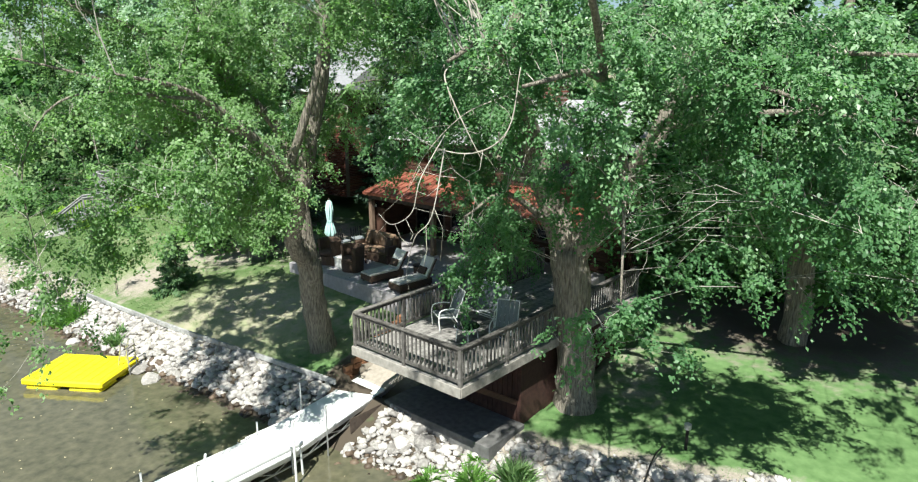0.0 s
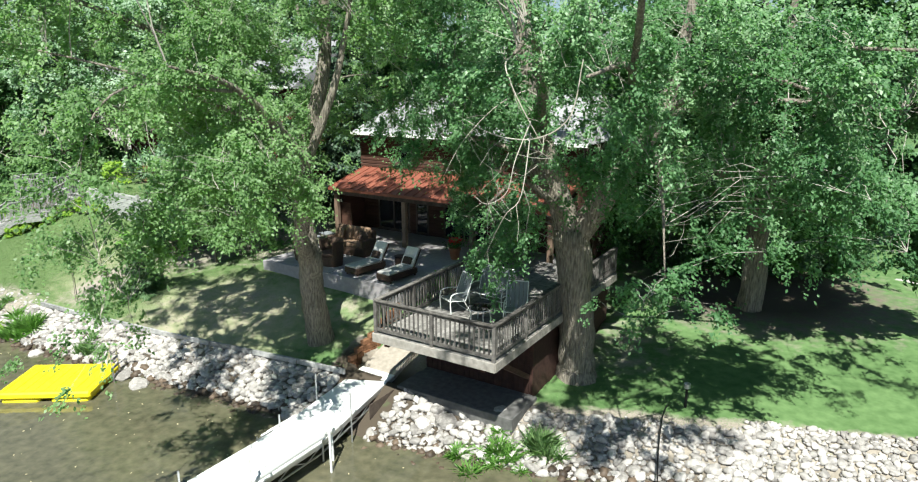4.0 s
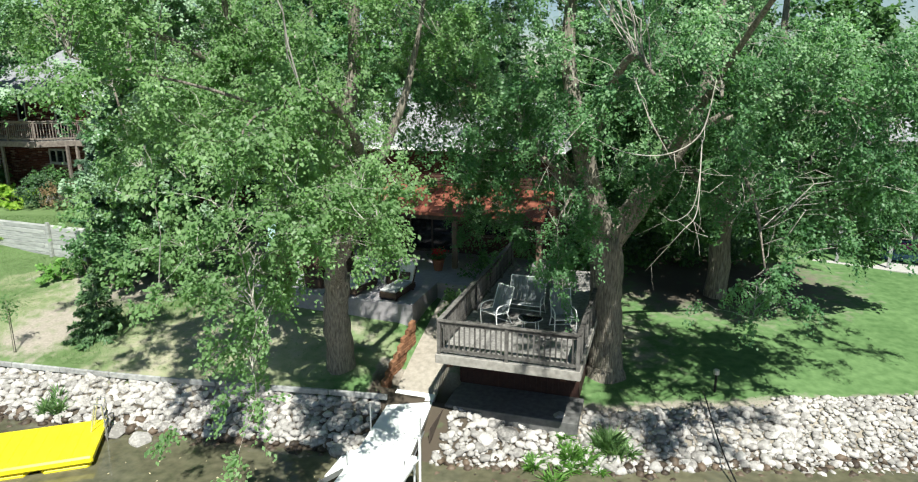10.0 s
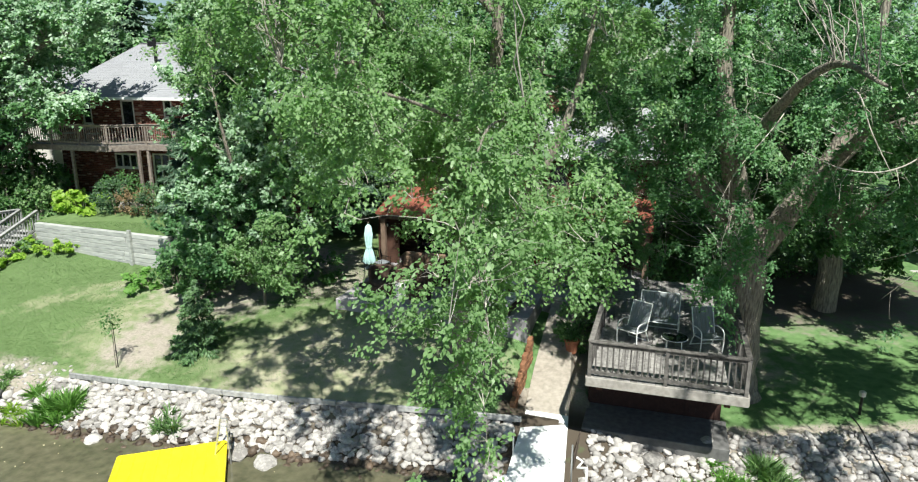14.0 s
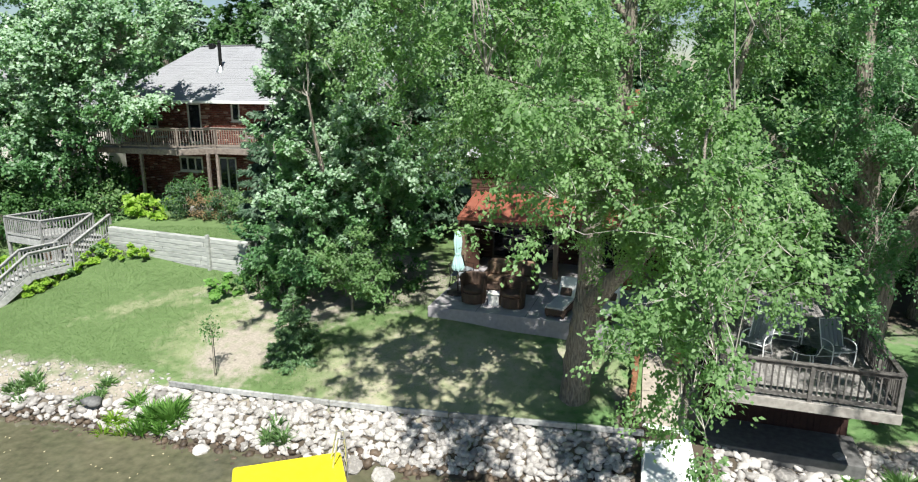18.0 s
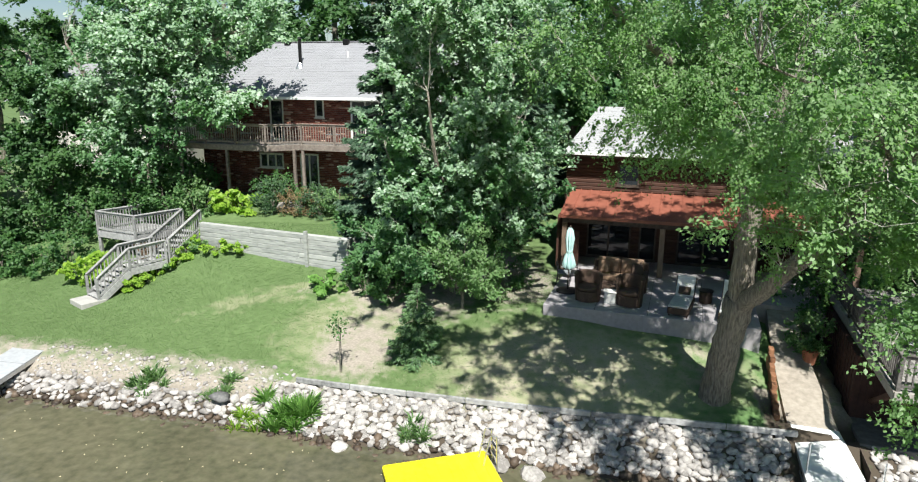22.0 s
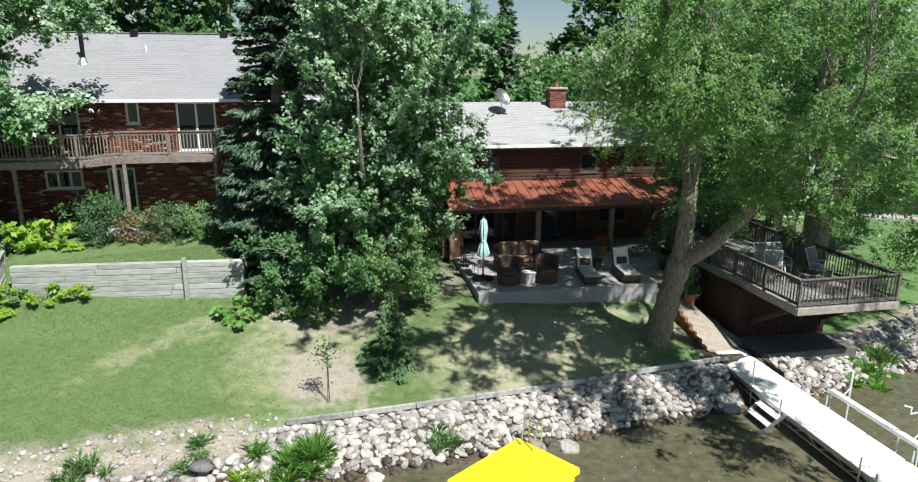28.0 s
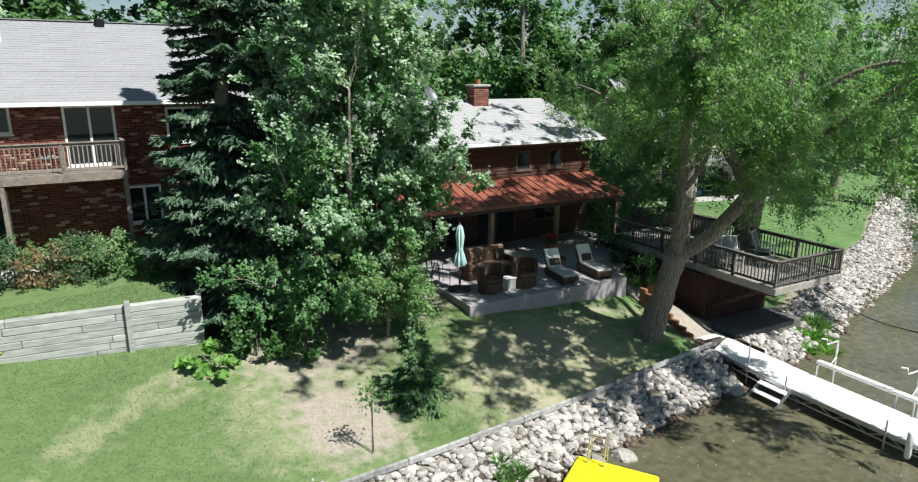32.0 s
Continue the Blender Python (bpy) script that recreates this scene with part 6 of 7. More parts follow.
COTTON_HIGH = [(-14.0, 15.4, 12.9, 2.8, 2.2, 1.7, 1.3), (-15.6, 13.4, 10.2, 2.0, 1.8, 1.7, 1.7), (-15.0, 14.5, 8.5, 1.8, 1.5, 1.5, 1.0), (-17.0, 11.9, 11.3, 1.7, 1.7, 1.4, 0.9), (-16.2, 13.4, 9.6, 1.5, 1.5, 1.4, 0.7),
               (-15.2, 11.7, 11.1, 2.0, 1.9, 1.6, 1.3), (-11.2, 12.0, 11.7, 2.0, 1.9, 1.7, 1.4), (-15.1, 16.6, 9.7, 1.5, 1.4, 1.5, 0.7), (-14.4, 19.2, 9.6, 1.3, 1.3, 1.1, 0.6), (-13.6, 18.0, 9.8, 1.3, 1.2, 1.1, 0.6), (-12.2, 14.2, 11.6, 1.6, 1.5, 1.4, 0.8)]
# Unseen upper crown, placed so its shade falls on lawn, stones and maple.
COTTON_TOP = [(-15.6, 10.8, 14.2, 3.4, 2.6, 1.3, 0.7), (-19.6, 9.4, 13.5, 2.6, 2.2, 1.0, 1.0), (-21.8, 10.8, 13.6, 1.9, 1.9, 0.9, 0.6), (-19.4, 14.4, 14.6, 2.4, 2.2, 1.0, 1.1), (-17.4, 7.0, 12.9, 2.2, 1.4, 0.8, 0.7), (-13.8, 6.8, 12.9, 2.0, 1.3, 0.8, 0.5), (-12.6, 16.2, 16.2, 3.4, 3.0, 2.0, 1.5), (-16.6, 16.4, 15.0, 2.6, 2.2, 1.4, 0.9)]
COTTON_LOW = [(-13.4, 10.1, 8.8, 1.9, 1.8, 1.5, 1.9), (-12.8, 11.2, 7.4, 1.5, 1.3, 1.2, 1.0), (-15.4, 11.4, 9.3, 1.6, 1.3, 1.3, 1.2), (-15.5, 6.9, 10.6, 2.0, 1.7, 1.4, 1.2), (-15.2, 7.2, 9.3, 1.6, 1.4, 1.1, 0.5), (-12.8, 4.9, 8.3, 1.4, 1.2, 1.3, 0.32),
              (-12.4, 8.2, 7.7, 1.5, 1.4, 1.1, 0.6), (-11.5, 8.4, 7.9, 1.0, 1.0, 0.8, 0.45), (-12.4, 8.8, 9.6, 1.3, 1.2, 1.0, 0.8), (-12.9, 6.4, 9.0, 1.0, 0.9, 0.9, 0.45), (-12.9, 7.0, 7.3, 1.0, 1.0, 1.0, 0.3), (-14.2, 12.3, 7.0, 0.9, 0.8, 0.8, 0.28), (-16.4, 11.6, 9.7, 1.4, 1.2, 1.2, 1.2), (-18.2, 9.6, 11.3, 1.4, 1.2, 1.0, 0.9), (-12.85, 6.3, 6.3, 1.0, 0.95, 1.3, 0.34), (-13.3, 6.8, 6.4, 0.8, 0.8, 1.0, 0.16), (-12.6, 5.7, 5.0, 0.7, 0.7, 1.0, 0.13)]
tree("cottonwood_tree", COTTON_LIMBS, COTTON_TOP + COTTON_HIGH + COTTON_LOW,
     215000, 0.079, LEAF_L, 11, "large leaning cottonwood with a forked trunk and drooping branches", spray=0.46, gap=0.24, hang=0.7, flat=0.75, lift=-0.1, per=100)
OLD_LIMBS = [
    [(-6.05, 16.1, 0.4, 0.68), (-6.05, 16.1, 1.3, 0.54), (-6.15, 16.0, 3.2, 0.49), (-6.3, 15.8, 5.4, 0.5)],
    [(-6.3, 15.8, 5.2, 0.4), (-7.0, 15.3, 7.6, 0.3), (-7.6, 15.0, 10.5, 0.2), (-7.4, 15.4, 14, 0.1), (-7.6, 16.6, 17, 0.03)],
    [(-6.2, 15.8, 5.2, 0.4), (-4.9, 15.8, 7.2, 0.3), (-3.9, 15.9, 9.2, 0.19), (-3.4, 16.2, 12.5, 0.1), (-2.8, 16.8, 16, 0.03)],
    [(-4.9, 15.6, 7.2, 0.16), (-3.8, 14.8, 8.8, 0.1), (-2.2, 13.6, 9.6, 0.06), (-0.6, 12.8, 9.2, 0.02)],
    [(-0.4, 12.2, 10.1, 0.035), (1.6, 12.6, 10.0, 0.025), (3.4, 13.0, 9.8, 0.01)],
    [(-7.0, 15.3, 7.8, 0.18), (-6.6, 13.2, 9.6, 0.12), (-6.3, 11.4, 10.4, 0.08), (-6.1, 9.6, 10.0, 0.03)],
    [(-4.9, 15.7, 7.2, 0.15), (-4.5, 13.6, 9.0, 0.11), (-4.4, 11.8, 9.8, 0.07), (-4.8, 9.8, 9.6, 0.03)],
    [(-4.5, 13.0, 9.3, 0.08), (-4.0, 10.4, 11.2, 0.06), (-3.6, 7.4, 12.8, 0.02)],
    [(-6.9, 15.3, 7.0, 0.1), (-8.4, 15.2, 7.8, 0.07), (-9.8, 14.8, 8.0, 0.025)],
    [(-6.3, 15.8, 5.3, 0.32), (-7.4, 16.35, 6.9, 0.25), (-8.44, 16.73, 8.0, 0.19), (-9.6, 17.0, 9.1, 0.12), (-10.8, 17.1, 9.9, 0.06), (-12.2, 16.8, 10.2, 0.03)],
    [(-4.2, 15.9, 8.6, 0.1), (-1.6, 16.2, 9.0, 0.07), (1.4, 16.8, 8.8, 0.03)],
    [(-6.4, 15.5, 5.8, 0.12), (-7.2, 14.0, 7.0, 0.07), (-7.7, 12.8, 6.6, 0.02)],
    [(-4.4, 13.4, 9.0, 0.07), (-3.6, 11.6, 7.6, 0.04), (-3.3, 10.8, 5.8, 0.015)]]
OLD_HIGH = [(-5.2, 16.6, 12.0, 4.4, 3.2, 2.0, 3.4), (-8.2, 14.6, 13.0, 2.2, 2.0, 1.5, 1.2), (-5.6, 11.7, 10.9, 1.7, 1.5, 1.2, 1.0), (-3.2, 12.1, 10.6, 1.7, 1.5, 1.2, 0.9), (-1.2, 12.7, 10.2, 2.1, 1.7, 1.4, 1.7), (2.2, 17.2, 10.4, 2.6, 2.0, 1.6, 0.9), (-10.6, 17.4, 9.6, 1.9, 1.3, 1.2, 1.1), (-12.2, 17.0, 9.6, 1.2, 1.0, 0.9, 0.5), (-7.2, 14.6, 9.4, 1.6, 1.4, 1.2, 0.7), (-9.0, 15.6, 8.7, 1.6, 1.4, 1.2, 0.9), (-9.2, 14.2, 10.8, 1.7, 1.5, 1.3, 0.8), (-7.8, 13.4, 9.8, 1.4, 1.2, 1.3, 0.9),
            (-9.6, 15.2, 7.4, 1.3, 1.2, 1.2, 0.8), (-10.2, 14.4, 8.2, 1.3, 1.2, 1.2, 0.8), (-9.6, 17.9, 7.5, 1.6, 1.4, 1.4, 1.0), (-9.9, 16.6, 8.8, 1.5, 1.4, 1.2, 0.9), (-10.2, 16.2, 11.6, 1.7, 1.6, 1.3, 1.0)]
# Unseen top lobes, added to shade the deck, cabin end and lower foliage.
OLD_TOP = [(-6.6, 17.6, 15.4, 3.8, 2.6, 1.8, 1.5), (-2.4, 17.0, 14.4, 3.2, 2.4, 1.5, 1.1), (-8.0, 20.0, 15.4, 3.2, 2.6, 2.0, 1.1), (-3.0, 20.2, 15.0, 3.6, 2.8, 2.0, 1.1), (-3.4, 7.6, 13.0, 2.6, 1.5, 0.8, 0.7), (-6.8, 8.4, 13.0, 2.0, 1.3, 0.7, 0.4), (-1.6, 6.2, 13.0, 2.6, 1.4, 0.8, 0.5), (-5.0, 6.2, 13.0, 2.2, 1.3, 0.8, 0.5), (-9.5, 13.0, 14.0, 2.2, 1.8, 1.0, 1.8), (-8.0, 10.4, 12.8, 1.8, 1.4, 0.8, 0.8), (-11.4, 13.4, 14.6, 1.6, 1.6, 0.9, 0.9)]
OLD_LOW = [(-1.4, 12.9, 8.7, 2.1, 1.7, 1.4, 2.0), (-4.6, 11.4, 8.7, 1.6, 1.3, 1.3, 1.0), (-6.4, 10.8, 9.5, 1.2, 1.1, 1.1, 0.45), (-2.8, 12.5, 7.5, 1.2, 1.0, 1.1, 0.5), (-7.6, 13.6, 5.7, 0.95, 0.9, 1.15, 0.6), (-10.2, 18.6, 5.6, 1.2, 1.1, 1.4, 0.7), (-9.4, 17.6, 5.2, 1.1, 1.0, 1.2, 0.5), (-3.3, 10.8, 5.5, 0.8, 0.7, 1.0, 0.3), (-2.2, 12.2, 6.2, 0.8, 0.8, 1.0, 0.25), (-0.4, 12.9, 7.3, 1.2, 1.0, 1.2, 0.8),
           (3.4, 13.0, 9.6, 1.8, 1.5, 1.3, 0.4), (1.5, 16.6, 7.5, 2.2, 1.8, 1.7, 0.9), (0.4, 14.6, 7.0, 1.3, 1.1, 1.2, 0.8), (-2.4, 15.6, 7.6, 1.6, 1.4, 1.4, 0.6), (-1.8, 17.6, 9.6, 2.6, 2.2, 1.9, 1.5), (1.2, 19.0, 9.2, 2.6, 2.2, 1.9, 1.1), (-4.6, 18.4, 9.8, 2.2, 1.8, 1.6, 0.9), (-6.8, 13.6, 7.0, 1.1, 1.0, 1.0, 0.45), (-5.4, 13.8, 7.7, 1.2, 1.0, 1.0, 0.45)]
OLD_DEAD = [[(-4.9, 9.9, 9.9, 0.0090), (-5.1, 9.9, 8.9, 0.0142), (-5.7, 9.9, 8.48, 0.0120), (-6.5, 9.9, 8.5, 0.0083), (-7.3, 9.9, 8.85, 0.0037)],
            [(-6.4, 10.4, 10.0, 0.0150), (-6.36, 9.9, 9.78, 0.0142), (-6.1, 9.9, 9.18, 0.0120), (-5.62, 9.9, 8.37, 0.0067)],
            [(-5.4, 8.4, 8.9, 0.0083), (-5.5, 7.9, 8.3, 0.0075), (-5.6, 7.8, 7.8, 0.0060), (-5.9, 7.7, 7.6, 0.0045), (-6.15, 7.7, 7.74, 0.0030)],
            [(-5.4, 8.4, 8.7, 0.0105), (-5.45, 8.1, 7.7, 0.0083), (-5.7, 8.0, 7.35, 0.0060), (-6.2, 8.4, 6.5, 0.0030)],
            [(-6.6, 13.0, 9.4, 0.0142), (-7.2, 12.0, 9.0, 0.0112), (-7.9, 11.6, 8.2, 0.0075), (-8.3, 11.4, 7.4, 0.0030)],
            [(-4.6, 14.0, 8.6, 0.0142), (-3.9, 12.6, 8.2, 0.0112), (-3.6, 11.9, 7.3, 0.0075), (-4.0, 11.4, 6.7, 0.0030)]]
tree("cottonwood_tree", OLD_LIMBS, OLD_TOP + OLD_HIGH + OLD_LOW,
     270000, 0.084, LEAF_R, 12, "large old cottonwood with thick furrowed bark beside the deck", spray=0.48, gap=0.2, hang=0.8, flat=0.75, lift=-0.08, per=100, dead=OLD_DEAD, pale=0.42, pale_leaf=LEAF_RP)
MAPLE_LIMBS = [
    [(-22.7, 20.3, 1.8, 0.28), (-22.7, 20.4, 4, 0.22), (-22.6, 20.6, 8, 0.16), (-22.6, 20.8, 12.5, 0.06)],
    [(-22.7, 20.4, 3.2, 0.14), (-24.3, 19.8, 5.5, 0.09), (-25.2, 19.6, 7.6, 0.03)],
    [(-22.7, 20.5, 4.0, 0.13), (-21.3, 19.8, 6.0, 0.09), (-20.6, 19.6, 8, 0.03)],
    [(-22.6, 20.5, 5.0, 0.13), (-23.2, 19.2, 7.0, 0.08), (-23.4, 18.6, 9.6, 0.03)],
    [(-22.7, 20.4, 2.9, 0.1), (-24.4, 19.9, 3.8, 0.06), (-25.8, 20.0, 4.0, 0.02)]]
MAPLE_LOBES = [(-22.8, 20.3, 10.6, 2.44, 2.32, 2.68, 1.8), (-23.1, 20.2, 6.4, 2.44, 2.07, 2.2, 1.7), (-24.3, 19.5, 4.7, 2.07, 1.59, 1.95, 1), (-24.2, 19.7, 8.0, 1.7, 1.5, 1.9, 0.9), (-21.2, 19.8, 8.9, 2.32, 2.07, 2.32, 1.5), (-23.6, 19.2, 11.2, 2.2, 1.83, 2.32, 1.1), (-25.6, 20.2, 4, 1.59, 1.34, 1.22, 0.5),
               (-21.5, 20.1, 6.5, 2.2, 1.83, 1.95, 1.1), (-20.8, 20.7, 11.4, 2.2, 2.07, 2.32, 1.1), (-23.6, 20.6, 12.4, 2.0, 1.8, 2.2, 0.9), (-21.3, 20, 4.7, 1.34, 1.22, 1.1, 0.35), (-23.6, 19.2, 3.5, 1.5, 1.1, 0.9, 0.4), (-20.0, 19.2, 6.6, 1.5, 1.2, 1.4, 0.5), (-22.6, 20.6, 13.4, 2.44, 2.2, 1.83, 0.9)]
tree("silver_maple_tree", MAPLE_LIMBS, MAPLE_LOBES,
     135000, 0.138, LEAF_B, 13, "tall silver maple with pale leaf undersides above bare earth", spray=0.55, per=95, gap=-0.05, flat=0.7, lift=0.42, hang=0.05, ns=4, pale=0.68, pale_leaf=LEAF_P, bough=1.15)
tree("young_maple_tree", [[(-22.2, 18.9, 1.6, 0.06), (-22.2, 18.8, 2.6, 0.05), (-22.1, 18.7, 4.4, 0.02)], [(-22.2, 18.8, 2.4, 0.03), (-22.9, 18.6, 3.6, 0.012)]],
     [(-22.1, 18.7, 3.9, 1.1, 0.9, 1.2, 1.0), (-22.9, 18.6, 3.2, 0.8, 0.7, 0.8, 0.5), (-21.5, 18.9, 3.0, 0.7, 0.6, 0.7, 0.35)],
     13000, 0.1, LEAF_L, 17, "young yellow-green maple in front of the taller one", spray=0.4, per=70, gap=0.0, lift=0.25, bough=0.8)
spruce("spruce_tree", (-25.5, 22.7, 2.6), 14.5, 2.7, 95000, 0.26, 21, "tall dark spruce beside the brick house")
spruce("spruce_tree", (-21.2, 28.6, 3.2), 13.0, 2.5, 40000, 0.3, 23, "dark spruce standing between the brick house and cabin")
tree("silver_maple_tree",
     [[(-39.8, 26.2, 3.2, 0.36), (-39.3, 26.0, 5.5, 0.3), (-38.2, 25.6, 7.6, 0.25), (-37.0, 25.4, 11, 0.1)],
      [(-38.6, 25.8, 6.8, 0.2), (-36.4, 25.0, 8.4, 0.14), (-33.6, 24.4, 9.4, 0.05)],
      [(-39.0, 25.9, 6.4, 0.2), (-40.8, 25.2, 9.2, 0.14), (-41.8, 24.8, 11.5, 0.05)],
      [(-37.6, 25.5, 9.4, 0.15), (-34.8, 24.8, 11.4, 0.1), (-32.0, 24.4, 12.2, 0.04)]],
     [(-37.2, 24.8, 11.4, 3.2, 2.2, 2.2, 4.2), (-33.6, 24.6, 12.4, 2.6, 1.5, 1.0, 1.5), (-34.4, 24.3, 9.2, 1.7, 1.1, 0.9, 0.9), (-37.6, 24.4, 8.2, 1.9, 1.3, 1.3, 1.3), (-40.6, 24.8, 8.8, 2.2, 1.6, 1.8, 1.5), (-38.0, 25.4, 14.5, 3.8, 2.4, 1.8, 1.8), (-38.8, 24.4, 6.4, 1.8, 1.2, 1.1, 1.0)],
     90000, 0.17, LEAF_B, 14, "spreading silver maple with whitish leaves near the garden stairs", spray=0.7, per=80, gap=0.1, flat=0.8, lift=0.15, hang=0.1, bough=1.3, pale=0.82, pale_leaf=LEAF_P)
# The last limb and lobe reach out unseen to shade the left lawn.
tree("maple_tree",
     [[(-44.4, 25.2, 2.4, 0.32), (-44.4, 25.2, 5, 0.25), (-44.3, 25.3, 11, 0.1)], [(-44.4, 25.2, 4, 0.15), (-42.6, 24.4, 6.0, 0.08), (-41.6, 23.8, 6.8, 0.03)], [(-44.4, 25.2, 4.6, 0.15), (-45.0, 22.4, 6.0, 0.1), (-45.4, 18.8, 6.6, 0.03)]],
     [(-44.4, 25.0, 9.4, 3.4, 2.6, 4.0, 3.6), (-42.4, 23.8, 5.4, 2.1, 1.4, 1.6, 1.3), (-45.4, 22.8, 4.6, 2.4, 1.6, 2.4, 1.8), (-49, 25, 7, 2.8, 2.4, 4.5, 2), (-43.6, 22.2, 2.6, 1.7, 1.2, 1.1, 0.9), (-42.6, 24.2, 8.4, 1.7, 1.3, 2.0, 1.2), (-45.4, 18.6, 6.6, 2.4, 1.6, 1.2, 1.2)],
     66000, 0.187, LEAF_F, 15, "dense dark green maple at the edge of the lawn", spray=0.65, per=150, gap=0.12, flat=0.8, hang=0.12)
tree("shade_tree",
     [[(-1.2, 22.8, 1.0, 0.45), (-1.2, 22.8, 4.5, 0.38), (-1.0, 22.8, 9, 0.2), (-0.8, 22.9, 14, 0.06)],
      [(-1.2, 22.8, 4.5, 0.2), (1.2, 21.4, 7.2, 0.13), (3.2, 20.6, 8.6, 0.05)], [(-1.2, 22.8, 5, 0.2), (-3.6, 21.4, 7.4, 0.13), (-5, 21, 9, 0.05)]],
     [(-0.8, 22.8, 10.6, 5.2, 4.6, 3.8, 5), (2.8, 20.6, 8.0, 2.8, 2.4, 2.4, 2), (-4.2, 21.4, 8.2, 2.6, 2.4, 2.2, 1.6), (-3.2, 21.0, 5.6, 2.0, 1.7, 1.5, 0.9), (0.4, 20.4, 5.6, 2.0, 1.6, 1.5, 0.9), (3.2, 20.6, 5.8, 2.0, 1.7, 1.6, 0.9), (-2.6, 19.4, 8.6, 2.4, 2.0, 1.6, 1.4), (1.6, 18.6, 9.6, 2.6, 2.0, 1.6, 1.5)],
     85000, 0.187, LEAF_F, 16, "broad shade tree on the far lawn with a dark trunk", per=160, gap=0.12, hang=0.2, spray=0.7)
BACK = [(-55, 34, 15, 5.0), (-50, 42, 17, 5.5), (-42, 40, 15, 4.6), (-35, 42, 16, 4.6), (-26.5, 39, 16, 4.4), (-18.5, 37, 15, 4.0), (-31, 38, 15, 4.2), (-21.5, 34, 14.5, 3.4), (-14.6, 35, 14, 3.6), (-5.2, 31, 15, 3.6), (-1.5, 35, 17, 5.2), (5, 38, 20, 5.4), (13, 36, 19, 5.4), (20, 30, 14, 5.0), (28, 36, 16, 6), (-62, 24, 15, 5.5), (17, 22, 12, 3.6), (36, 26, 14, 5.5)]
for i, (x, y, h, r) in enumerate(BACK):
    z = float(ground_z(x, y))
    tree("woodland_tree", [[(x, y, z - 0.3, 0.35), (x + 0.1, y, z + h * 0.35, 0.26), (x, y, z + h * 0.9, 0.05)]],
         [(x, y, z + h * 0.66, r * 0.9, r * 0.9, h * 0.36, 4), (x + (-1) ** i * r * 0.4, y - r * 0.35, z + h * 0.42, r * 0.75, r * 0.65, h * 0.2, 2.2), (x - (-1) ** i * r * 0.45, y - r * 0.3, z + h * 0.5, r * 0.6, r * 0.6, h * 0.2, 1.6)],
         14000, 0.33, (LEAF_F, LEAF_R, LEAF_B)[i % 3], 40 + i, "leafy woodland tree standing behind the houses", spray=0.9, bough=2.0, per=70, gap=0.12, flat=0.9, sides=8, group="woodland trees")
for i, (x, y, h) in enumerate(((-17.5, 40, 12), (-39, 38, 15), (-29.5, 41, 14), (-10.5, 36, 13))):
    spruce("spruce_tree", (x, y, float(ground_z(x, y))), h, 2.6, 16000, 0.42, 70 + i, "dark spruce behind the houses")
far = np.random.default_rng(77)
fa = far.uniform(-1.5, 1.5, 170)
fc = np.stack([np.sin(fa) * 190 - 10, np.cos(fa) * 150 + 20 + far.uniform(-15, 15, 170), far.uniform(4, 9, 170) + 3], -1)
ci = far.integers(0, 170, 28000)
v, f = leaf_quads(fc[ci] + far.normal(size=(28000, 3)) * (5, 5, 3.2), 2.1, far)
solo("far_woods", np_mesh("far_woods", v, f, LEAF_C), None, label="distant belt of dark green trees beyond a field", category="woods", kind="stuff")

spruce("young_spruce", (-23.2, 15.9, 1.35), 2.4, 1.0, 8500, 0.15, 31, "young green spruce on the bare slope", lift=0.08, category="shrub", needle=NEEDLE_Y)
sap = thing("sapling", pose(-25.38, 14.58, 1.1), "thin young sapling tied to a dark stake", "tree")
part("stem", tube([(0, 0, -0.1), (0.02, 0, 1.0), (0, 0.02, 1.85)], [0.016, 0.012, 0.005], 7), M_BARK, sap)
part("stake", tube([(0.05, 0.03, -0.1), (0.05, 0.03, 1.5)], [0.012, 0.012], 6), M_BLACK, sap)
sr = np.random.default_rng(3)
v, f = leaf_quads(sr.normal(size=(170, 3)) * (0.16, 0.16, 0.22) + (0, 0, 1.55), 0.09, sr)
part("crown", np_mesh("crown", v, f, LEAF_C), None, sap)

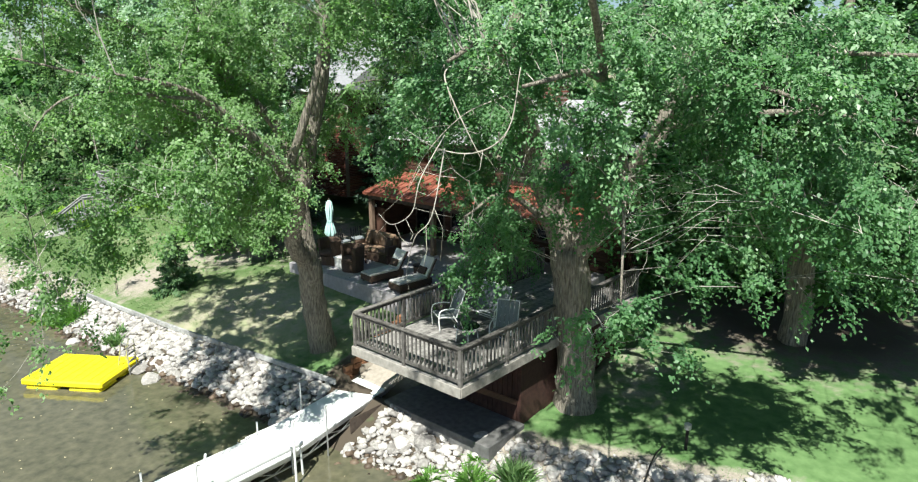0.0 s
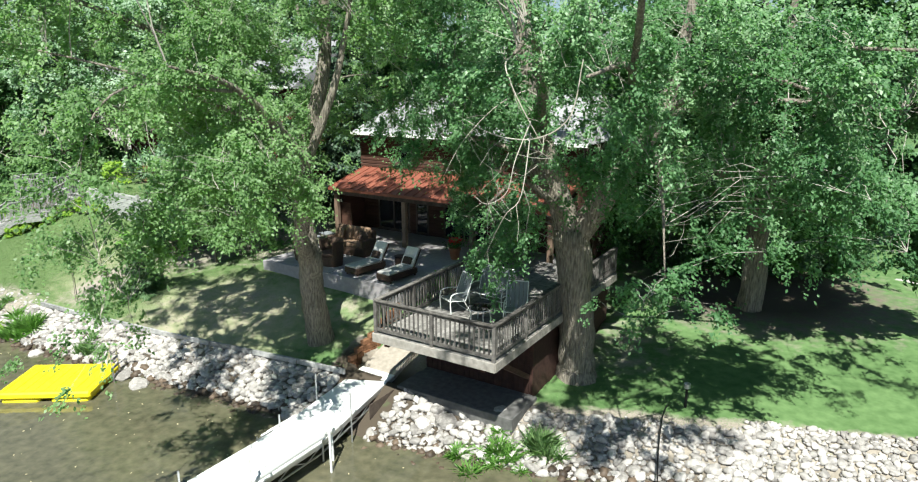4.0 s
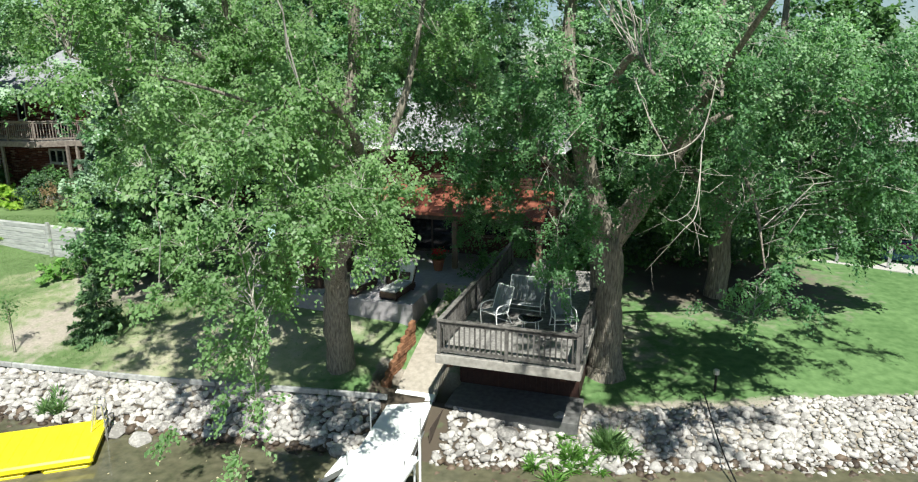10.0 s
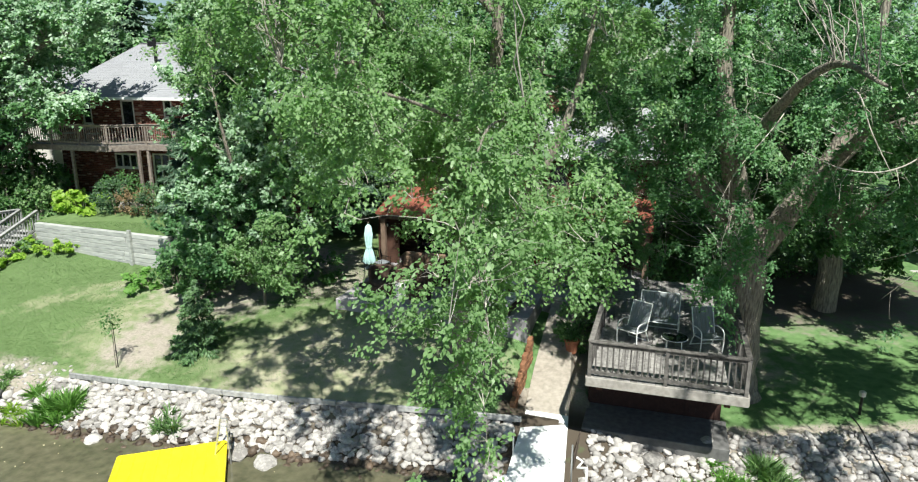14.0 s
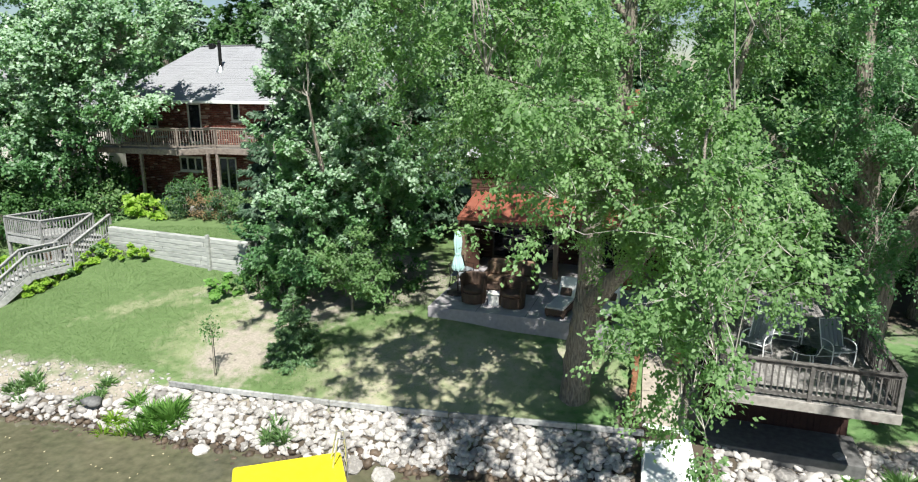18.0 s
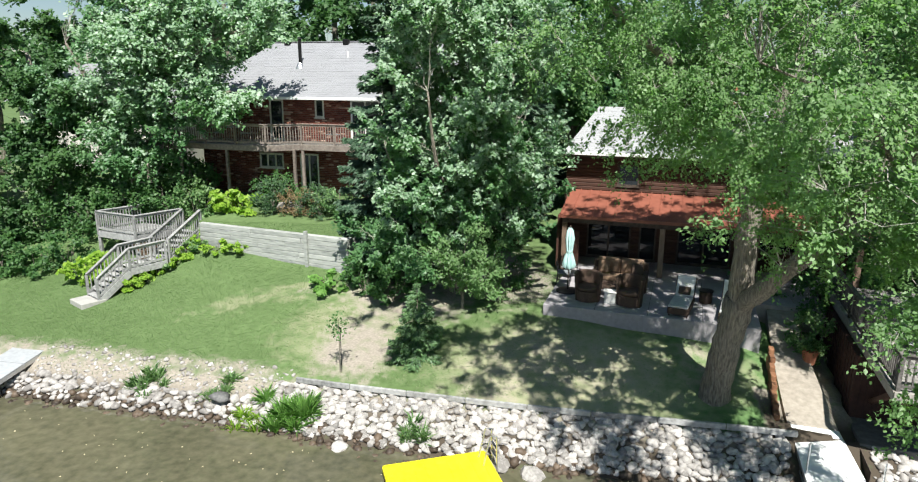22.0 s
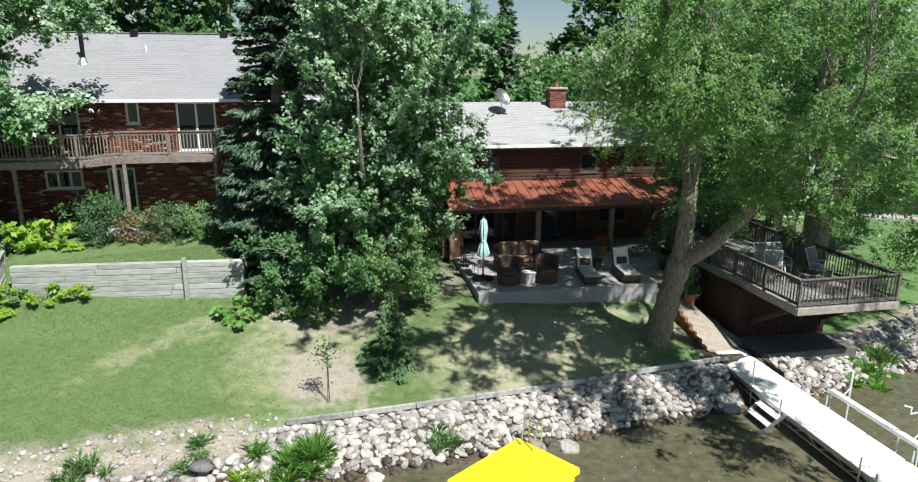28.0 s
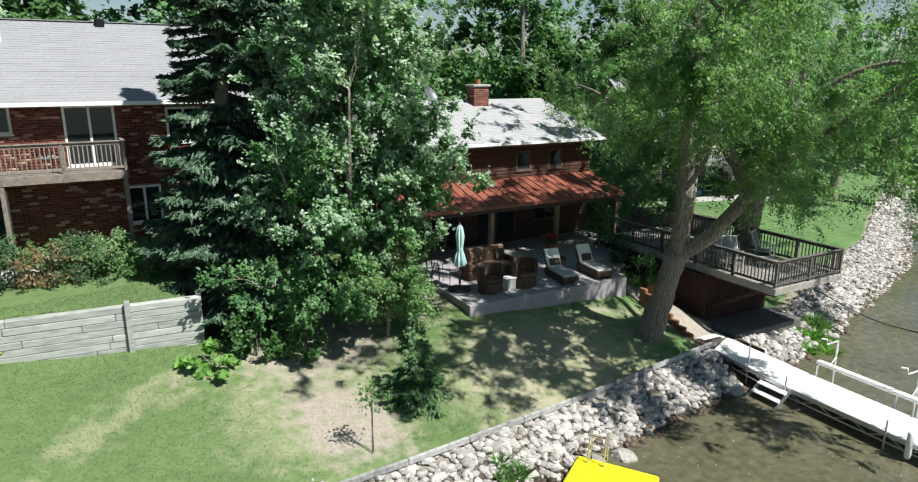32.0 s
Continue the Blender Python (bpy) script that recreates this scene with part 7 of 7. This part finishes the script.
# ---- shrubs and weeds ----
for i, (x, y, r, h, n, s, lf, lab) in enumerate((
        (-33.7, 24.6, 0.95, 0.8, 900, 0.26, LEAF_D, "large lime-green hosta clump on the terrace"),
        (-34.6, 25.0, 0.6, 0.6, 420, 0.24, LEAF_D, "lime-green hosta beside the larger clump"),
        (-32.4, 25.6, 0.85, 1.5, 1500, 0.13, LEAF_C, "upright dark green shrub before the brick house"),
        (-31.2, 25.2, 0.7, 0.8, 900, 0.12, LEAF_A, "low green garden shrub by a pale rock"),
        (-30.0, 25.0, 0.8, 1.0, 1100, 0.12, LEAF_C, "round green shrub on the terrace"),
        (-28.8, 24.6, 0.8, 1.1, 1200, 0.11, LEAF_A, "loose yellowish shrub by the balcony post"),
        (-28.0, 23.6, 0.7, 0.8, 900, 0.11, LEAF_C, "low shrub above the timber wall"),
        (-30.6, 24.2, 0.7, 1.2, 1400, 0.08, LEAF_RB, "reddish-brown dry shrub beside a pale rock"),
        (-31.9, 24.4, 0.8, 1.4, 1800, 0.09, LEAF_J, "dark green juniper bush on the terrace"),
        (-29.6, 24.2, 0.8, 1.2, 1600, 0.09, LEAF_J, "dark green juniper bush below the balcony"),
        (-27.4, 19.4, 0.7, 0.55, 420, 0.24, LEAF_W, "broad-leaved hosta at the foot of the maple"),
        (-26.2, 19.6, 0.7, 1.2, 1100, 0.13, LEAF_C, "leafy shrub under the maple"),
        (-24.9, 19.2, 0.7, 1.1, 1000, 0.13, LEAF_C, "leafy undergrowth beside the maple trunk"),
        (-20.6, 21.2, 0.8, 0.9, 900, 0.12, LEAF_C, "dark shrub at the patio's shaded edge"),
        (-38.3, 20.3, 0.8, 0.9, 1100, 0.2, LEAF_D, "lime-green plants beside the garden stairs"),
        (-40.2, 21.3, 1.0, 1.2, 1100, 0.16, LEAF_C, "dark foliage plants under the landing"),
        (-41.5, 20.8, 1.0, 1.0, 1000, 0.16, LEAF_C, "dark broad-leaved plants at the lawn's edge"),
        (-43.0, 20.6, 1.2, 1.3, 1400, 0.17, LEAF_C, "dark broad-leaved undergrowth below the maple"),
        (-44.8, 20.8, 1.3, 1.5, 1500, 0.17, LEAF_C, "dense dark undergrowth along the lawn"),
        (-37.4, 24.6, 1.2, 2.2, 2400, 0.16, LEAF_C, "tall dark shrub behind the stair landing"),
        (-39.2, 24.4, 1.3, 2.4, 2600, 0.16, LEAF_C, "tall dark shrub under the silver maple"),
        (-41.0, 23.6, 1.3, 2.2, 2400, 0.16, LEAF_C, "dense dark shrub beside the landing"),
        (-43.2, 25.0, 1.4, 3.0, 3600, 0.18, LEAF_C, "tall dark hedge shrub under the maple"),
        (-41.2, 26.4, 1.4, 3.2, 3600, 0.18, LEAF_C, "tall dark shrub in deep shade"),
        (-38.8, 26.8, 1.3, 3.0, 3600, 0.18, LEAF_C, "dense dark shrub beside the brick house"),
        (-36.9, 26.6, 0.9, 2.2, 2400, 0.16, LEAF_C, "dark shrub below the balcony stairs"),
        (-35.8, 24.6, 0.9, 1.6, 1600, 0.14, LEAF_A, "green leafy shrub at the stair head"),
        (-10.9, 17.6, 0.6, 1.5, 1300, 0.12, LEAF_A, "green shrub between patio and boathouse"),
        (-10.2, 20.0, 0.9, 2.0, 1800, 0.12, LEAF_C, "tall shrub beside the deck"),
        (-7.4, 24.6, 1.6, 3.6, 3400, 0.17, LEAF_C, "tall dark understorey shrub in deep shade"),
        (-4.6, 26.2, 1.8, 4.2, 3800, 0.17, LEAF_C, "tall dark understorey shrub behind the deck"),
        (-1.8, 27.2, 1.8, 4.4, 3800, 0.17, LEAF_C, "tall dark understorey shrub under the shade tree"),
        (0.8, 28.4, 1.8, 4.0, 3600, 0.17, LEAF_C, "dense dark shrub at the edge of the woods"),
        (-6.4, 28.0, 2.0, 5.2, 4200, 0.18, LEAF_C, "tall dark shrub beside the cabin's far end"),
        (-26.2, 12.95, 0.75, 0.55, 1400, 0.09, LEAF_W, "bright weeds growing through the shore stones"),
        (-27.6, 12.9, 0.4, 0.35, 420, 0.08, LEAF_D, "small weeds among the shore stones"),
        (-29.0, 13.8, 0.5, 0.3, 420, 0.08, LEAF_A, "low weeds on the sandy bank"),
        (-22.6, 12.7, 0.4, 0.4, 420, 0.08, LEAF_A, "weeds between pale shore stones"),
        (-31.6, 13.9, 0.5, 0.3, 420, 0.08, LEAF_A, "low green weeds on the sandy bank above stones"),
        (-7.6, 12.1, 0.75, 0.35, 1500, 0.075, LEAF_W, "bright green weeds between stones below the deck"),
        (-6.3, 12.8, 0.55, 0.5, 900, 0.1, LEAF_A, "weeds among shaded shore stones"),
        (-32.6, 22.0, 0.5, 0.4, 500, 0.14, LEAF_D, "lime ground cover at the timber wall"),
        (-33.6, 22.1, 0.5, 0.4, 500, 0.14, LEAF_D, "lime ground cover along the timber wall"))):
    if "weeds" in lab:
        tuft("weed_clump", x, y, r, h * 1.2, n, lf, 200 + i, lab)
        continue
    shrub("hosta" if "hosta" in lab else "shrub", x, y, r, h, n, s, lf, 200 + i, lab, category="plant" if "hosta" in lab else "shrub")
for i in range(9):
    t = i / 8
    shrub("ground_cover", -34.6 - 1.3 * t, 22.6 - 3.2 * t, 0.5, 0.4, 600, 0.15, LEAF_A if i % 4 == 1 else LEAF_D, 240 + i, "lime-green leafy ground cover beside the garden stairs", category="plant")

# ---- shore stones ----
srng = np.random.default_rng(101)
STONES, PEBBLES = [], []
for i in range(28):
    bm = bmesh.new()
    bmesh.ops.create_icosphere(bm, subdivisions=2 if i < 14 else 1, radius=0.5)
    off = Vector((i * 3.7, i * 1.3, 0))
    cuts = [Vector(srng.normal(size=3)).normalized() for k in range(9)]
    deep = srng.uniform(0.3, 0.43, 9)
    for v in bm.verts:
        v.co *= 1 + 0.3 * noise.noise(v.co * 1.9 + off)
        for n, d in zip(cuts, deep):
            over_by = v.co.dot(n) - d
            if over_by > 0:
                v.co -= n * over_by * 0.92
        v.co *= 1.12 + 0.1 * noise.noise(v.co * 6 + off)
    bmesh.ops.scale(bm, vec=(1.0, 0.72 + 0.04 * (i % 5), 0.52 + 0.05 * (i % 4)), verts=bm.verts)
    (STONES if i < 14 else PEBBLES).append(mesh_of(bm, M_ROCK, "stone"))


def stone_spots(x0, x1, d0, d1, step, rng, jitter=0.3):
    out = []
    for x in np.arange(x0, x1, step):
        for d in np.arange(d0, d1, step * 0.8):
            out.append((x + rng.normal(0, jitter * step), d + rng.normal(0, jitter * step * 0.8)))
    return out


def place(x, d):
    y = float(np.interp(x, SHORE_X, SHORE_Y)) + d
    return y, float(ground_z(x, y))


def in_pad(x, y, lo=7.3, hi=9.3, v0=-20.0):
    p = CAB.inverted() @ Vector((x, y, 0))
    return (lo < p.x < hi and v0 < p.y < 0) or (9.0 < p.x < 12.9 and p.y > -3.3)


bank = thing("stone_bank", None, "bank of pale rounded field stones along the lawn", "stone bank")
bank["kind"] = "structure"
count = 0
for x, d in stone_spots(-27.2, -17.2, 0.4, 1.72, 0.255, srng):
    y, z = place(x, d)
    if in_pad(x, y):
        continue
    s = 0.2 + 0.2 * srng.uniform() ** 1.6
    if count < 300:
        part("stone", STONES[srng.integers(14)], None, bank, m=pose(x, y, z + 0.04, *srng.uniform(-25, 25, 2), srng.uniform(0, 360)) @ Matrix.Diagonal((s, s, s, 1)))
        count += 1


def heap(name, spots, lo, hi, label, seed, lift=0.04, material=M_ROCKJ):
    """A joined heap of stones, each its own island."""
    rng = np.random.default_rng(seed)
    V, F, n = [], [], 0
    base = []
    for me in PEBBLES if name in ("gravel_stones", "wet_stones") else STONES:
        co = np.zeros(len(me.vertices) * 3)
        me.vertices.foreach_get("co", co)
        fa = np.zeros(len(me.polygons) * 3, dtype=np.int32)
        me.polygons.foreach_get("vertices", fa)
        base.append((co.reshape(-1, 3), fa.reshape(-1, 3)))
    for x, d in spots:
        y, z = place(x, d)
        if in_pad(x, y):
            continue
        co, fa = base[rng.integers(14)]
        s = lo + (hi - lo) * rng.uniform() ** 1.6
        r = np.array(Euler((*rng.uniform(-0.5, 0.5, 2), rng.uniform(0, 6.3))).to_matrix())
        V.append((co * s) @ r.T + (x, y, z + lift))
        F.append(fa + n)
        n += len(co)
    return solo(name, np_mesh(name, np.concatenate(V), np.concatenate(F), material), None, label=label, category="stones", kind="stuff")


heap("shore_stones", stone_spots(-27.2, -12.0, 0.35, 1.75, 0.2, np.random.default_rng(5)), 0.17, 0.4, "smaller field stones filling the bank", 6, 0.02)
heap("shore_stones", stone_spots(-12.2, -1.0, 0.3, 2.15, 0.215, np.random.default_rng(7)), 0.17, 0.42, "tumbled grey and pink stones below the deck", 8)
heap("shore_stones", stone_spots(-52.0, -27.0, 0.3, 1.1, 0.2, np.random.default_rng(9)), 0.16, 0.42, "sun-bleached stones along the sandy bank", 10)
heap("shore_stones", stone_spots(-1.2, 18.0, 0.0, 2.5, 0.2, np.random.default_rng(11)), 0.14, 0.34, "pale cobble slope beside the neighbouring lawn", 12)
heap("gravel_stones", stone_spots(-1.2, 9.0, 0.1, 2.6, 0.15, np.random.default_rng(31)), 0.1, 0.2, "small pale stones packed between the cobbles", 32, 0.03)
heap("gravel_stones", stone_spots(-12.2, -1.0, 0.2, 2.2, 0.165, np.random.default_rng(33)), 0.1, 0.22, "small grey stones packed below the deck", 34, 0.02)
heap("gravel_stones", stone_spots(-36.0, -26.8, 0.9, 2.1, 0.19, np.random.default_rng(35), 0.6), 0.07, 0.24, "scattered pale stones on the sandy bank", 36, 0.0)
heap("shore_stones", stone_spots(18.0, 34.0, -0.4, 2.5, 0.36, np.random.default_rng(13)), 0.3, 0.6, "pale cobbles on the far curve of the shore", 14)
heap("shore_stones", stone_spots(-17.4, -12.0, 0.4, 1.72, 0.255, np.random.default_rng(25)), 0.2, 0.4, "shaded field stones beside the dock", 26)
heap("wet_stones", stone_spots(-52.0, 20.0, -0.75, 0.5, 0.235, np.random.default_rng(15), 0.45), 0.15, 0.42, "dark wet brown stones along the waterline", 16, 0.03, M_WET)
for x, d, s in ((-7.4, 1.65, 0.72), (-8.9, 1.2, 0.62), (-9.5, 1.0, 0.5), (-0.3, 0.75, 0.6), (-13.4, 0.2, 0.6), (-19.2, -0.1, 0.7), (-20.1, 0.1, 0.55), (-24.6, 0.0, 0.55)):
    y, z = place(x, d)
    solo("boulder", STONES[int(abs(x) * 3) % 14], None, pose(x, y, z + s * 0.12, 8, 5, x * 40) @ Matrix.Diagonal((s * 1.15, s * 1.1, s * 1.1, 1)), "large rounded pale boulder among the shore stones", "boulder", "boulders")

# Added dark shrubs; they fill the black area behind the shade tree.
for i, (x, y, r, h) in enumerate(((-5.0, 27.4, 1.7, 3.4), (-2.6, 28.0, 1.8, 3.8), (-0.2, 27.6, 1.6, 3.2), (1.8, 28.4, 1.5, 2.8))):
    shrub("dark_fill_shrub", x, y, r, h, 4500, 0.16, LEAF_J, 300 + i, "tall dark shrub added in the deep shade of the far lawn")

rk = thing("garden_rock", pose(-31.2, 24.9, float(ground_z(-31.2, 24.9)) + 0.2, 5, 8, 20) @ Matrix.Diagonal((1.5, 0.9, 0.95, 1)), "large pale tan garden rock among shrubs", "rock")
part("rock", STONES[3].copy(), None, rk)

# cap along the top of the bank
cap = thing("bank_edging", None, "weathered timber edging along the lawn above the stones", "edging")
cap["kind"] = "structure"
ex = np.linspace(-26.6, -12.4, 9)
for a, b in zip(ex, ex[1:]):
    pa = [a, float(np.interp(a, SHORE_X, SHORE_Y)) + 1.62]
    pb = [b, float(np.interp(b, SHORE_X, SHORE_Y)) + 1.62]
    part("edging_board", beam((pa[0] + 0.01, pa[1], 1.03), (pb[0] - 0.01, pb[1], 1.03), 0.09, 0.16, bevel=0.012), M_STAIR, cap)
# Dark flat lump, half sunk, at a dark patch of the bank.
gp = thing("dark_lump", pose(-28.75, 13.3, 0.62), "dark flat lump on the sandy bank", "rock")
bm = bmesh.new()
bmesh.ops.create_icosphere(bm, subdivisions=2, radius=0.5)
for v in bm.verts:
    v.co *= 1 + 0.6 * noise.noise(v.co * 2.4)
bmesh.ops.scale(bm, vec=(0.62, 0.42, 0.26), verts=bm.verts)
part("slab", bm, mat("dark_lump_grey", (0.07, 0.07, 0.07), (0.2, 0.195, 0.19), 3, 0.85), gp, smooth=True)

# ---- grass, floating specks ----
gr = np.random.default_rng(55)


def blades(n, x0, x1, y0, y1, h, seed):
    r = np.random.default_rng(seed)
    x, y = r.uniform(x0, x1, n), r.uniform(y0, y1, n)
    d = y - np.interp(x, SHORE_X, SHORE_Y)
    bare_here = np.maximum.reduce([blob(x, y, -25.3, 16.2, 2.0, 2.6, 10), blob(x, y, -24.3, 19.4, 3.4, 2.4), 0.35 * blob(x, y, -30.5, 18.5, 2.2, 1.4, 40), 0.6 * blob(x, y, -18.4, 15.6, 5, 3)])
    c, s = math.cos(radians(-9.5)), math.sin(radians(-9.5))
    u, v = (x + 19.2) * c + (y - 18.3) * s, -(x + 19.2) * s + (y - 18.3) * c
    ok = ((d > 2.0) | ((x < -27.2) & (d > 1.15) & (r.uniform(0, 1, n) > 0.55))) & (r.uniform(0, 1, n) > bare_here) & ~((u > -0.2) & (v > -0.1)) & ~((u > 6.9) & (u < 13.2) & (v > -3.4))
    x, y = x[ok], y[ok]
    z = ground_z(x, y)
    n = len(x)
    a = r.uniform(0, 2 * np.pi, n)
    hh = h * r.uniform(0.5, 1.4, n)
    w = 0.012
    p = np.stack([x, y, z - 0.01], -1)
    sd = np.stack([np.cos(a), np.sin(a), 0 * a], -1) * w
    tip = p + np.stack([r.normal(0, 1.0, n) * hh, r.normal(0, 1.0, n) * hh, hh], -1)
    return np.stack([p - sd, p + sd, tip], 1).reshape(-1, 3), np.arange(3 * n).reshape(-1, 3)


LEAF_G = leaf_mat("grass_blade", (0.065, 0.15, 0.04), (0.15, 0.25, 0.085), 0.3, 0.6)
LEAF_GL = leaf_mat("worn_grass_blade", (0.076, 0.142, 0.048), (0.168, 0.238, 0.095), 0.3, 0.6)
v, f = blades(190000, -42, -18, 13.3, 23, 0.036, 56)
solo("grass", np_mesh("grass", v, f, LEAF_GL), None, label="short worn grass blades over the sloping lawn", category="grass", kind="stuff")
v, f = blades(80000, -18, 10, 13, 24, 0.036, 57)
solo("grass", np_mesh("grass", v, f, LEAF_G), None, label="short mown grass blades over the lawns", category="grass", kind="stuff")
n = 900
x, y = gr.uniform(-40, 10, n), gr.uniform(-2, 12.5, n)
c = np.stack([x, y, np.full(n, 0.006)], -1)[y < np.interp(x, SHORE_X, SHORE_Y) - 0.4]
v, f = leaf_quads(c, 0.05, gr, 30.0)
solo("floating_leaves", np_mesh("floating_leaves", v, f, mat("dead_leaf", (0.3, 0.25, 0.14), (0.5, 0.44, 0.28), 4, 0.8)), None, label="pale specks of leaf litter afloat on the lake", category="leaf litter", kind="stuff")
